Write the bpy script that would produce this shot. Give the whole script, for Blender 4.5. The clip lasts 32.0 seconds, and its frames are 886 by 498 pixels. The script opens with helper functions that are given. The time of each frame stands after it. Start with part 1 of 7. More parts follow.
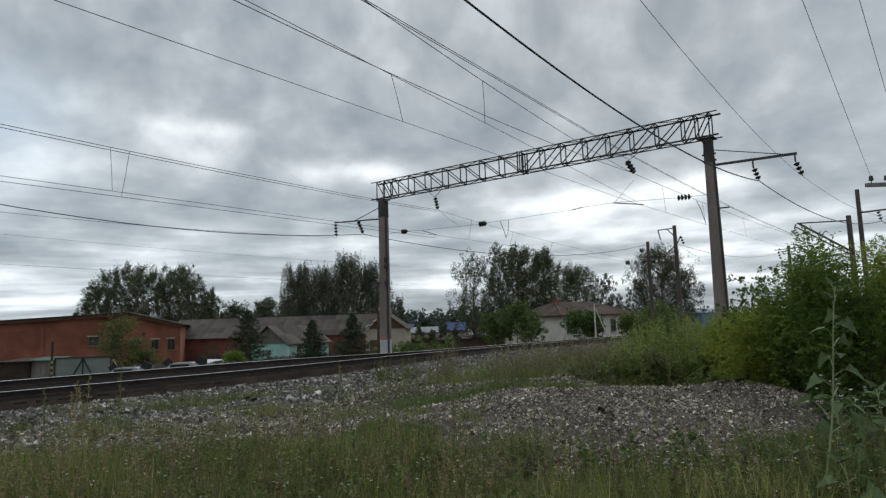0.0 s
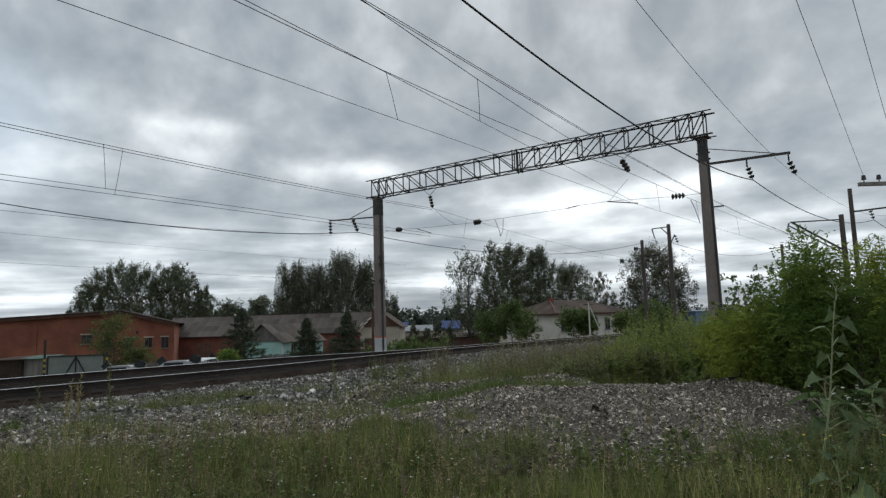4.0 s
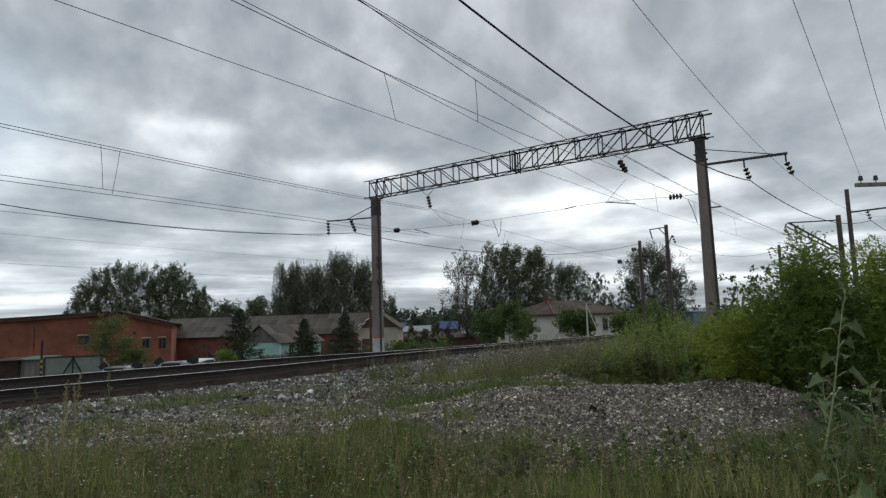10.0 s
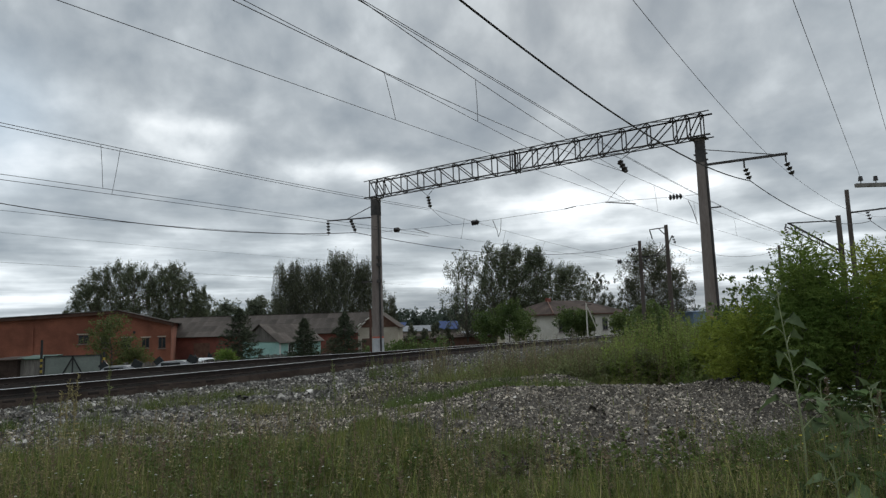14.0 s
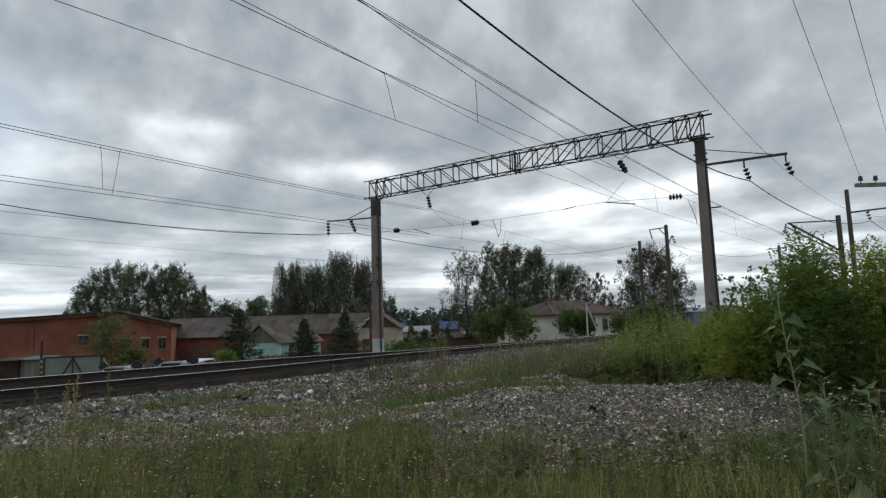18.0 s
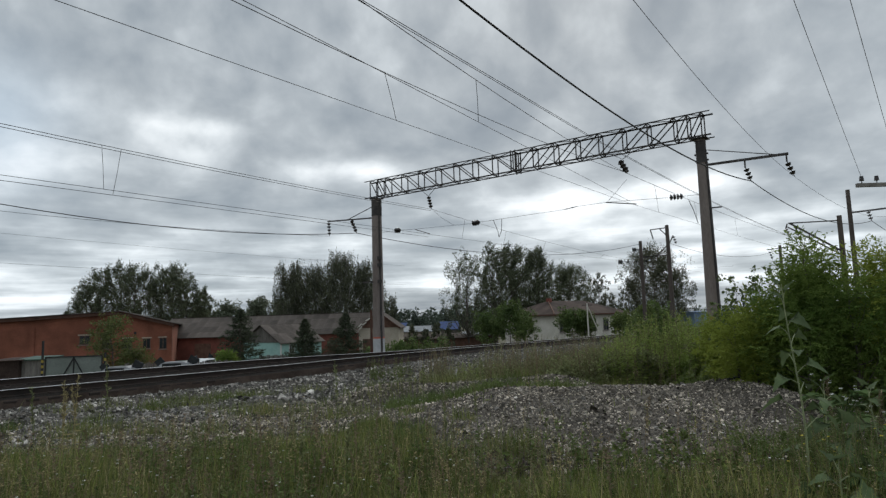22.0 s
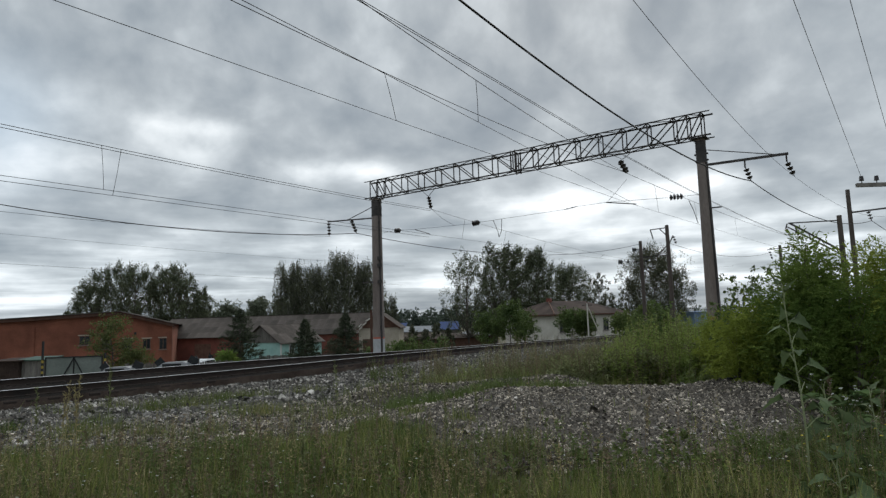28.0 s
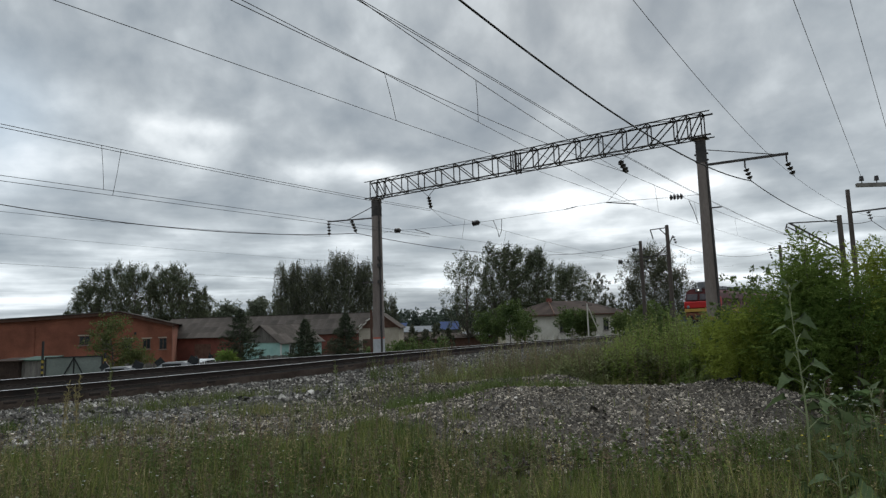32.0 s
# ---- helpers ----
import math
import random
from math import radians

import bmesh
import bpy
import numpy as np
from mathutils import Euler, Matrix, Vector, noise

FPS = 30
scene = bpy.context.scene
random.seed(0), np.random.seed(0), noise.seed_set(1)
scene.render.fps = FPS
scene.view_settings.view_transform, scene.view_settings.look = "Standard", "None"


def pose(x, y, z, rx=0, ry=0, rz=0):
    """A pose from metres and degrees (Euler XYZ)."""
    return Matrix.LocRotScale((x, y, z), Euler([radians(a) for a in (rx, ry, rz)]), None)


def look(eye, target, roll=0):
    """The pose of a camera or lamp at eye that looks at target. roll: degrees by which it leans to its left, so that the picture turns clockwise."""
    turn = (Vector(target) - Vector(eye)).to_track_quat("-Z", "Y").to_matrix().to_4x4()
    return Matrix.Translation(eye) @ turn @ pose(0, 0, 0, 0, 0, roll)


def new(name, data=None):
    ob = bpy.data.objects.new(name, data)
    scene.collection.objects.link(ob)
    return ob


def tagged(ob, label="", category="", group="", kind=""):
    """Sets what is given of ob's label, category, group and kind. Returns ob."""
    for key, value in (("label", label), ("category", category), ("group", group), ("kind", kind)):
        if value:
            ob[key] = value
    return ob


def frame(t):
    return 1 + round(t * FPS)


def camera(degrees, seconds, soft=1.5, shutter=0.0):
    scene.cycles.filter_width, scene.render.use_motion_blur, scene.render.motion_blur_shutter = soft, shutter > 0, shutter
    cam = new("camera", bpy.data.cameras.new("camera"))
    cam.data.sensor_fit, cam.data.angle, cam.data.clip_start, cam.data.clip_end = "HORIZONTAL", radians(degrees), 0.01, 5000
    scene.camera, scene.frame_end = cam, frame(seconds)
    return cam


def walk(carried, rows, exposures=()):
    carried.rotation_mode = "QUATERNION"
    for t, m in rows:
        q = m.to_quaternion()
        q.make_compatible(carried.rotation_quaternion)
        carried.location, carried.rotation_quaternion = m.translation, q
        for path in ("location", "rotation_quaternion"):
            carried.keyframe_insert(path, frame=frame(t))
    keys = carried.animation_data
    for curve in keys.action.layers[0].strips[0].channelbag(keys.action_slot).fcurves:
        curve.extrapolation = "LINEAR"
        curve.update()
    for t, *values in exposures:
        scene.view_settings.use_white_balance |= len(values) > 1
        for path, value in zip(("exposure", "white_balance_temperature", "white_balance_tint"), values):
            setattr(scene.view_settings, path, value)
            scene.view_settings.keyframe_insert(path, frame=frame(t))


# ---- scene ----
LENS = 70.11
cam = camera(LENS, 32.0, soft=1.35)
EYE = (0.0, 0.0, 1.6)
# seconds and the turn of the tripod head (degrees)
TURN = (
    (0, 96.647, 1.780, 0.821),
    (0.5, 96.630, 1.769, 0.684),
    (1, 96.573, 1.760, 0.564),
    (1.5, 96.556, 1.728, 0.495),
    (2, 96.540, 1.771, 0.439),
    (2.5, 96.480, 1.748, 0.408),
    (3, 96.477, 1.753, 0.342),
    (3.5, 96.477, 1.753, 0.342),
    (5.5, 96.488, 1.773, 0.285),
    (6, 96.516, 1.796, 0.287),
    (6.5, 96.540, 1.778, 0.283),
    (7.5, 96.546, 1.745, 0.270),
    (8.5, 96.547, 1.750, 0.257),
    (9, 96.528, 1.760, 0.209),
    (9.5, 96.502, 1.773, 0.161),
    (10, 96.520, 1.776, 0.144),
    (11, 96.540, 1.756, 0.135),
    (12, 96.539, 1.752, 0.133),
    (12.5, 96.524, 1.743, 0.135),
    (13, 96.504, 1.731, 0.135),
    (14, 96.504, 1.695, 0.128),
    (14.5, 96.487, 1.687, 0.127),
    (16.5, 96.541, 1.802, 0.133),
    (17, 96.533, 1.788, 0.135),
    (18, 96.534, 1.762, 0.135),
    (19, 96.539, 1.757, 0.136),
    (20, 96.544, 1.770, 0.145),
    (20.5, 96.544, 1.768, 0.163),
    (21, 96.543, 1.754, 0.190),
    (22, 96.542, 1.747, 0.202),
    (25.5, 96.542, 1.747, 0.202),
    (27.5, 96.556, 1.783, 0.205),
    (32, 96.556, 1.783, 0.205),
)
walk(cam, [(t, pose(*EYE, rx, ry, rz)) for t, rx, ry, rz in TURN], exposures=((0.0, 0.0), (32.0, 0.0)))

# ---- light: an overcast afternoon ----
SUN_AZ, SUN_EL = 14.0, 34.0   # degrees, clockwise from the view axis, above the horizon


def build_world():
    w = bpy.data.worlds.new("overcast_sky")
    scene.world = w
    w.use_nodes = True
    nt = w.node_tree
    nt.nodes.clear()
    N, L = nt.nodes.new, nt.links.new

    def math_node(op, a, b=None, clamp=False):
        n = N("ShaderNodeMath")
        n.operation, n.use_clamp = op, clamp
        for i, v in enumerate((a, b)):
            if v is None:
                continue
            if isinstance(v, (int, float)):
                n.inputs[i].default_value = v
            else:
                L(v, n.inputs[i])
        return n.outputs[0]

    def ramp(fac, stops):
        n = N("ShaderNodeValToRGB")
        e = n.color_ramp.elements
        while len(e) < len(stops):
            e.new(0.5)
        for el, (p, c) in zip(e, stops):
            el.position, el.color = p, (*c, 1) if len(c) == 3 else c
        L(fac, n.inputs[0])
        return n.outputs[0]

    def mix(fac, a, b, mode="MIX"):
        n = N("ShaderNodeMix")
        n.data_type, n.blend_type = "RGBA", mode
        for s, v in ((n.inputs[0], fac), (n.inputs[6], a), (n.inputs[7], b)):
            if isinstance(v, (int, float)):
                s.default_value = v
            elif isinstance(v, tuple):
                s.default_value = (*v, 1)
            else:
                L(v, s)
        return n.outputs[2]

    tc = N("ShaderNodeTexCoord").outputs["Generated"]
    sep = N("ShaderNodeSeparateXYZ")
    L(tc, sep.inputs[0])
    east, north, up = sep.outputs
    # azimuth and elevation in degrees
    turn = math_node("ARCTAN2", east, north)
    az = math_node("MULTIPLY", turn, 180 / math.pi)
    el = math_node("MULTIPLY", math_node("ARCSINE", up), 180 / math.pi)
    # the deck is drawn out into streaks towards the horizon
    comb = N("ShaderNodeCombineXYZ")
    L(math_node("MULTIPLY", turn, 2.0), comb.inputs[0])
    L(math_node("LOGARITHM", math_node("ADD", math_node("MAXIMUM", up, 0.0), 0.07), math.e), comb.inputs[1])

    def cloud(scale, detail, rough, off, dist=0.3):
        m = N("ShaderNodeMapping")
        m.inputs[1].default_value = off
        m.inputs[3].default_value = (scale, scale, 1)
        L(comb.outputs[0], m.inputs[0])
        n = N("ShaderNodeTexNoise")
        n.inputs["Scale"].default_value, n.inputs["Detail"].default_value = 1.0, detail
        n.inputs["Roughness"].default_value, n.inputs["Distortion"].default_value = rough, dist
        L(m.outputs[0], n.inputs[0])
        return n.outputs[0]

    big = cloud(2.1, 4, 0.5, (3.1, 0.9, 0.0), 0.2)
    small = cloud(5.0, 6, 0.52, (7.7, 2.2, 0.0), 0.15)
    light = math_node("ADD", math_node("MULTIPLY", math_node("SUBTRACT", big, 0.5), 0.85), math_node("MULTIPLY", math_node("SUBTRACT", small, 0.5), 0.95))
    # long thin bands low in the sky
    m = N("ShaderNodeMapping")
    m.inputs[1].default_value, m.inputs[3].default_value = (2.3, 5.1, 0.0), (2.2, 8.5, 1)
    L(comb.outputs[0], m.inputs[0])
    bands = N("ShaderNodeTexNoise")
    bands.inputs["Scale"].default_value, bands.inputs["Detail"].default_value, bands.inputs["Roughness"].default_value = 1.0, 4, 0.5
    L(m.outputs[0], bands.inputs[0])
    low = math_node("POWER", math.e, math_node("MULTIPLY", math_node("MULTIPLY", el, el), -1 / 90.0))
    light = math_node("ADD", light, math_node("MULTIPLY", math_node("MULTIPLY", math_node("SUBTRACT", bands.outputs[0], 0.5), low), 1.5))
    light = math_node("ADD", light, 0.385)
    # thin and thick places of the deck: azimuth, elevation, half width, half height, lift
    for a, e, wide, high, gain in ((11, 9.4, 8, 2.2, 0.46), (14, 8.0, 10, 3.2, 0.30), (22, 10.8, 5, 1.4, 0.42), (-20.3, 17.0, 3.6, 1.0, 0.30), (-35, 13, 4, 2.4, 0.5), (-27, 15, 11, 4.5, 0.26), (-7.2, 13.6, 5, 1.0, 0.50), (-1.8, 3.7, 5, 0.8, 0.52), (23, 3.1, 10, 0.65, 0.48), (-33, 3.4, 9, 2.2, 0.46), (-17, 5.6, 12, 2.6, 0.20), (-6, 17.5, 8, 2, -0.10), (-12, 10.5, 6, 2.2, -0.04), (-28, 21.8, 9, 1.5, -0.08), (28, 5.5, 10, 2.4, 0.26), (2, 1.2, 9, 0.9, -0.06), (20.5, 5.6, 4.5, 1.7, 0.30)):
        p = math_node("DIVIDE", math_node("SUBTRACT", az, a), wide)
        q = math_node("DIVIDE", math_node("SUBTRACT", el, e), high)
        r2 = math_node("ADD", math_node("MULTIPLY", p, p), math_node("MULTIPLY", q, q))
        light = math_node("ADD", light, math_node("MULTIPLY", math_node("POWER", math.e, math_node("MULTIPLY", r2, -1.0)), gain))
    deck = ramp(light, [(0.05, (0.255, 0.30, 0.345)), (0.28, (0.33, 0.375, 0.415)), (0.46, (0.43, 0.475, 0.51)), (0.64, (0.57, 0.62, 0.655)), (0.84, (0.82, 0.87, 0.90)), (1.0, (1.05, 1.08, 1.10))])
    deck = mix(math_node("MULTIPLY", low, 0.26), deck, mix(1.0, deck, (0.89, 1.0, 1.10), "MULTIPLY"))
    nrm = N("ShaderNodeVectorMath")
    nrm.operation = "NORMALIZE"
    L(tc, nrm.inputs[0])
    dot = N("ShaderNodeVectorMath")
    dot.operation = "DOT_PRODUCT"
    L(nrm.outputs[0], dot.inputs[0])
    dot.inputs[1].default_value = Vector((-0.575, 0.77, 0.27)).normalized()
    rift = math_node("POWER", 2.718, math_node("MULTIPLY", math_node("SUBTRACT", dot.outputs["Value"], 1.0), 260.0))
    deck = mix(math_node("MULTIPLY", rift, 0.45), deck, (0.46, 0.60, 0.75))
    # an overcast sky is brightest overhead
    top = N("ShaderNodeMapRange")
    top.interpolation_type = "SMOOTHSTEP"
    L(up, top.inputs[0])
    top.inputs[1].default_value, top.inputs[2].default_value, top.inputs[3].default_value, top.inputs[4].default_value = 0.45, 0.95, 1.0, 2.6
    add = N("ShaderNodeVectorMath")
    add.operation = "MULTIPLY"
    high = N("ShaderNodeCombineXYZ")
    for i in range(3):
        L(top.outputs[0], high.inputs[i])
    L(deck, add.inputs[0])
    L(high.outputs[0], add.inputs[1])
    sky = N("ShaderNodeTexSky")
    sky.sky_type, sky.sun_disc = "NISHITA", False
    sky.sun_elevation, sky.sun_rotation = radians(SUN_EL), radians(SUN_AZ)
    bg1, bg2, sh = N("ShaderNodeBackground"), N("ShaderNodeBackground"), N("ShaderNodeAddShader")
    L(sky.outputs[0], bg1.inputs[0])
    bg1.inputs[1].default_value = 0.004
    L(add.outputs[0], bg2.inputs[0])
    bg2.inputs[1].default_value = 1.0
    L(bg1.outputs[0], sh.inputs[0])
    L(bg2.outputs[0], sh.inputs[1])
    out = N("ShaderNodeOutputWorld")
    L(sh.outputs[0], out.inputs[0])


build_world()
sun = new("sun", bpy.data.lights.new("sun", "SUN"))
sun.data.energy, sun.data.angle, sun.data.color = 0.9, radians(30), (1.0, 0.95, 0.87)
_a, _e = radians(SUN_AZ), radians(SUN_EL)
sun.matrix_world = look((0, 0, 60), Vector((0, 0, 60)) - Vector((math.sin(_a) * math.cos(_e), math.cos(_a) * math.cos(_e), math.sin(_e))))


# ---- materials ----
def material(name, c1, c2, rough=0.8, scale=3.0, fine=40.0, bump=0.3, metal=0.0, island=0.0, obj_rand=0.0, c3=None, spec=0.3, trans=0.0, speckle=False, stretch=None, bump_dist=0.01):
    """Two-scale procedural surface: patches from c1 to c2, fine grain and relief, variation by piece."""
    m = bpy.data.materials.new(name)
    m.use_nodes = True
    nt = m.node_tree
    N, L = nt.nodes.new, nt.links.new
    b = nt.nodes["Principled BSDF"]
    b.inputs["Roughness"].default_value, b.inputs["Metallic"].default_value = rough, metal
    b.inputs["Specular IOR Level"].default_value = spec
    tc = N("ShaderNodeTexCoord").outputs["Object"]
    if stretch:
        mp = N("ShaderNodeMapping")
        mp.inputs[3].default_value = stretch
        L(tc, mp.inputs[0])
        tc = mp.outputs[0]
    n1, n2 = N("ShaderNodeTexNoise"), N("ShaderNodeTexNoise")
    for n, s, d in ((n1, scale, 5), (n2, fine, 3)):
        n.inputs["Scale"].default_value, n.inputs["Detail"].default_value = s, d
        n.inputs["Roughness"].default_value = 0.62
        L(tc, n.inputs[0])
    r = N("ShaderNodeValToRGB")
    e = r.color_ramp.elements
    e[0].position, e[1].position = 0.34, 0.66
    e[0].color, e[1].color = (*c1, 1), (*c2, 1)
    if c3:
        x = e.new(0.74)
        x.color = (*c3, 1)
    L(n1.outputs[0], r.inputs[0])
    col = r.outputs[0]

    def hsv(value, sat=None):
        nonlocal col
        h = N("ShaderNodeHueSaturation")
        L(col, h.inputs["Color"])
        L(value, h.inputs["Value"])
        col = h.outputs[0]

    def spread(src, amount):
        mr = N("ShaderNodeMapRange")
        L(src, mr.inputs[0])
        mr.inputs[3].default_value, mr.inputs[4].default_value = 1 - amount, 1 + amount
        return mr.outputs[0]

    hsv(spread(n2.outputs[0], 0.35))
    if island:
        hsv(spread(N("ShaderNodeNewGeometry").outputs["Random Per Island"], island))
    if speckle:
        sp = N("ShaderNodeValToRGB")
        el = sp.color_ramp.elements
        el[0].color, el[1].color = (0.09, 0.09, 0.09, 1), (1.15, 1.15, 1.15, 1)
        for pos, v in ((0.5, 0.25), (0.84, 0.56)):
            x = el.new(pos)
            x.color = (v, v, v, 1)
        L(N("ShaderNodeNewGeometry").outputs["Random Per Island"], sp.inputs[0])
        m2 = N("ShaderNodeMath")
        m2.operation = "MULTIPLY"
        L(sp.outputs[0], m2.inputs[0])
        m2.inputs[1].default_value = 2.45
        hsv(m2.outputs[0])
    if obj_rand:
        hsv(spread(N("ShaderNodeObjectInfo").outputs["Random"], obj_rand))
    L(col, b.inputs["Base Color"])
    if bump:
        bp = N("ShaderNodeBump")
        bp.inputs["Strength"].default_value, bp.inputs["Distance"].default_value = bump, bump_dist
        L(n2.outputs[0], bp.inputs["Height"])
        L(bp.outputs[0], b.inputs["Normal"])
    if trans:
        t = N("ShaderNodeBsdfTranslucent")
        L(col, t.inputs[0])
        mx = N("ShaderNodeMixShader")
        mx.inputs[0].default_value = trans
        L(b.outputs[0], mx.inputs[1])
        L(t.outputs[0], mx.inputs[2])
        L(mx.outputs[0], nt.nodes["Material Output"].inputs[0])
    return m


M = {}
M["soil"] = material("soil_and_turf", (0.055, 0.058, 0.028), (0.11, 0.095, 0.055), 0.95, 0.6, 14, 0.6, c3=(0.05, 0.07, 0.025), bump_dist=0.05)
M["gravel"] = material("gravel_bed", (0.056, 0.047, 0.038), (0.10, 0.086, 0.07), 0.95, 0.9, 26, 0.9, c3=(0.09, 0.076, 0.063), bump_dist=0.05)
M["stone"] = material("crushed_stone", (0.108, 0.100, 0.087), (0.275, 0.255, 0.228), 0.9, 2.0, 60, 0.3, speckle=True)
M["heap_stone"] = material("brownish_gravel", (0.168, 0.144, 0.114), (0.30, 0.262, 0.213), 0.9, 2.0, 60, 0.3, speckle=True)
M["rock"] = material("sandy_rock", (0.105, 0.082, 0.058), (0.225, 0.18, 0.13), 0.9, 5.0, 50, 0.5)
M["grass"] = material("grass_blades", (0.078, 0.118, 0.031), (0.195, 0.200, 0.070), 0.7, 0.9, 9, 0, island=0.45, c3=(0.23, 0.20, 0.08), trans=0.4)
M["grass_long"] = material("long_grass", (0.125, 0.165, 0.04), (0.28, 0.28, 0.09), 0.7, 0.6, 9, 0, island=0.55, trans=0.4)
M["grass_dry"] = material("dry_grass", (0.26, 0.22, 0.10), (0.38, 0.32, 0.17), 0.8, 1.0, 20, 0, island=0.4, trans=0.3)
M["weed"] = material("weed_leaves", (0.085, 0.125, 0.035), (0.15, 0.185, 0.06), 0.65, 1.2, 12, 0, island=0.4, trans=0.35)
M["weed_grey"] = material("wormwood_leaves", (0.16, 0.18, 0.078), (0.25, 0.255, 0.125), 0.8, 1.4, 12, 0, island=0.4, trans=0.3)
M["stalk"] = material("brown_stalks", (0.15, 0.112, 0.07), (0.23, 0.17, 0.11), 0.85, 2, 30, 0, island=0.4)
M["thistle"] = material("goosefoot_leaves", (0.078, 0.114, 0.050), (0.138, 0.178, 0.088), 0.75, 3, 30, 0.2, obj_rand=0.3, trans=0.3, spec=0.15)
M["stem"] = material("pale_green_stem", (0.22, 0.25, 0.13), (0.28, 0.31, 0.16), 0.6, 4, 40, 0.2)
M["maple_leaf"] = material("maple_leaves", (0.092, 0.148, 0.034), (0.196, 0.256, 0.064), 0.8, 0.8, 8, 0, island=0.18, trans=0.5, spec=0.1)
# yellow-green young leaves; also the lit right front of the thicket, as colour
M["maple_young_lit"] = material("young_and_lit_maple_leaves", (0.150, 0.192, 0.034), (0.280, 0.325, 0.066), 0.8, 0.8, 8, 0, island=0.18, trans=0.5, spec=0.1)
M["willow_leaf"] = material("willow_leaves", (0.085, 0.105, 0.034), (0.14, 0.155, 0.052), 0.7, 0.5, 4, 0, island=0.4, trans=0.35)
M["pale_leaf"] = material("pale_distant_leaves", (0.115, 0.135, 0.09), (0.175, 0.19, 0.13), 0.7, 0.2, 2, 0, island=0.4, trans=0.3)
M["weed_light"] = material("yellow_green_weeds", (0.17, 0.235, 0.055), (0.29, 0.35, 0.095), 0.7, 1.0, 12, 0, island=0.35, trans=0.4)
M["bark"] = material("bark", (0.07, 0.058, 0.045), (0.13, 0.115, 0.10), 0.95, 3, 30, 0.6)
M["birch_bark"] = material("birch_bark", (0.30, 0.29, 0.27), (0.10, 0.09, 0.085), 0.9, 2.5, 30, 0.5)
# leaf green greyed and lightened: aerial haze is mixed into the colour
M["tree_leaf"] = material("hazed_poplar_leaves", (0.050, 0.063, 0.036), (0.156, 0.174, 0.102), 0.6, 0.8, 3, 0, island=0.45, trans=0.2)
M["tree_leaf2"] = material("birch_leaves", (0.050, 0.057, 0.036), (0.125, 0.132, 0.078), 0.6, 0.8, 3, 0, island=0.4, trans=0.2)
M["shrub_leaf"] = material("shrub_leaves", (0.066, 0.104, 0.030), (0.130, 0.172, 0.052), 0.6, 0.4, 3, 0, island=0.4, trans=0.35)
M["needle"] = material("spruce_needles", (0.040, 0.052, 0.030), (0.078, 0.090, 0.050), 0.8, 0.5, 4, 0, island=0.4)
M["forest"] = material("far_forest_leaves", (0.06, 0.08, 0.062), (0.09, 0.112, 0.086), 0.9, 0.05, 0.4, 0, island=0.35, trans=0.2)
M["concrete"] = material("weathered_concrete", (0.165, 0.135, 0.120), (0.250, 0.212, 0.192), 0.92, 1.3, 22, 0.4, stretch=(1, 1, 0.25))
M["white_paint"] = material("grubby_white_limewash", (0.36, 0.37, 0.38), (0.50, 0.51, 0.52), 0.8, 2.5, 25, 0.2)
M["red_paint"] = material("faded_red_paint", (0.42, 0.10, 0.07), (0.50, 0.14, 0.09), 0.7, 2.5, 25, 0.2)
M["steel_dark"] = material("tarred_steel", (0.045, 0.042, 0.042), (0.085, 0.075, 0.07), 0.65, 3, 35, 0.2, metal=0.3)
M["wire"] = material("dark_wire", (0.035, 0.034, 0.034), (0.06, 0.055, 0.052), 0.6, 2, 30, 0, metal=0.5)
M["insulator"] = material("brown_porcelain", (0.018, 0.014, 0.013), (0.034, 0.026, 0.023), 0.25, 6, 30, 0, spec=0.5)
M["rail_web"] = material("rusty_rail_side", (0.018, 0.014, 0.012), (0.045, 0.031, 0.025), 0.8, 4, 50, 0.4, stretch=(0.3, 0.3, 1))
M["rail_head"] = material("worn_rail_head", (0.42, 0.41, 0.40), (0.54, 0.53, 0.52), 0.32, 1.5, 40, 0.05, metal=0.9)
M["sleeper"] = material("stained_sleeper", (0.018, 0.014, 0.012), (0.042, 0.032, 0.027), 0.92, 4, 40, 0.5, obj_rand=0.3)
M["brick"] = material("red_brick_wall", (0.155, 0.057, 0.036), (0.285, 0.106, 0.066), 0.9, 0.35, 9, 0.5, c3=(0.20, 0.092, 0.072), bump_dist=0.02)
M["brick_dark"] = material("dark_red_brick", (0.16, 0.058, 0.045), (0.25, 0.088, 0.066), 0.9, 0.7, 9, 0.5, bump_dist=0.02)
M["slate"] = material("grey_corrugated_sheets", (0.068, 0.056, 0.048), (0.132, 0.113, 0.098), 0.9, 0.4, 5, 0.4, obj_rand=0.24, bump_dist=0.02, spec=0.15)
M["fascia"] = material("brown_fascia", (0.06, 0.03, 0.022), (0.10, 0.05, 0.035), 0.8, 2, 20, 0.2)
M["teal"] = material("turquoise_limewash", (0.30, 0.50, 0.455), (0.40, 0.61, 0.56), 0.85, 0.8, 9, 0.3)
M["cream"] = material("cream_plaster", (0.34, 0.295, 0.235), (0.44, 0.39, 0.32), 0.9, 0.7, 10, 0.3)
M["whitewash"] = material("whitewashed_wall", (0.50, 0.47, 0.41), (0.62, 0.59, 0.53), 0.9, 0.8, 12, 0.3)
M["glass"] = material("dark_window_glass", (0.02, 0.022, 0.025), (0.035, 0.038, 0.04), 0.15, 2, 5, 0, spec=0.3)
M["frame_white"] = material("white_window_frame", (0.60, 0.60, 0.58), (0.72, 0.72, 0.70), 0.6, 4, 30, 0.1)
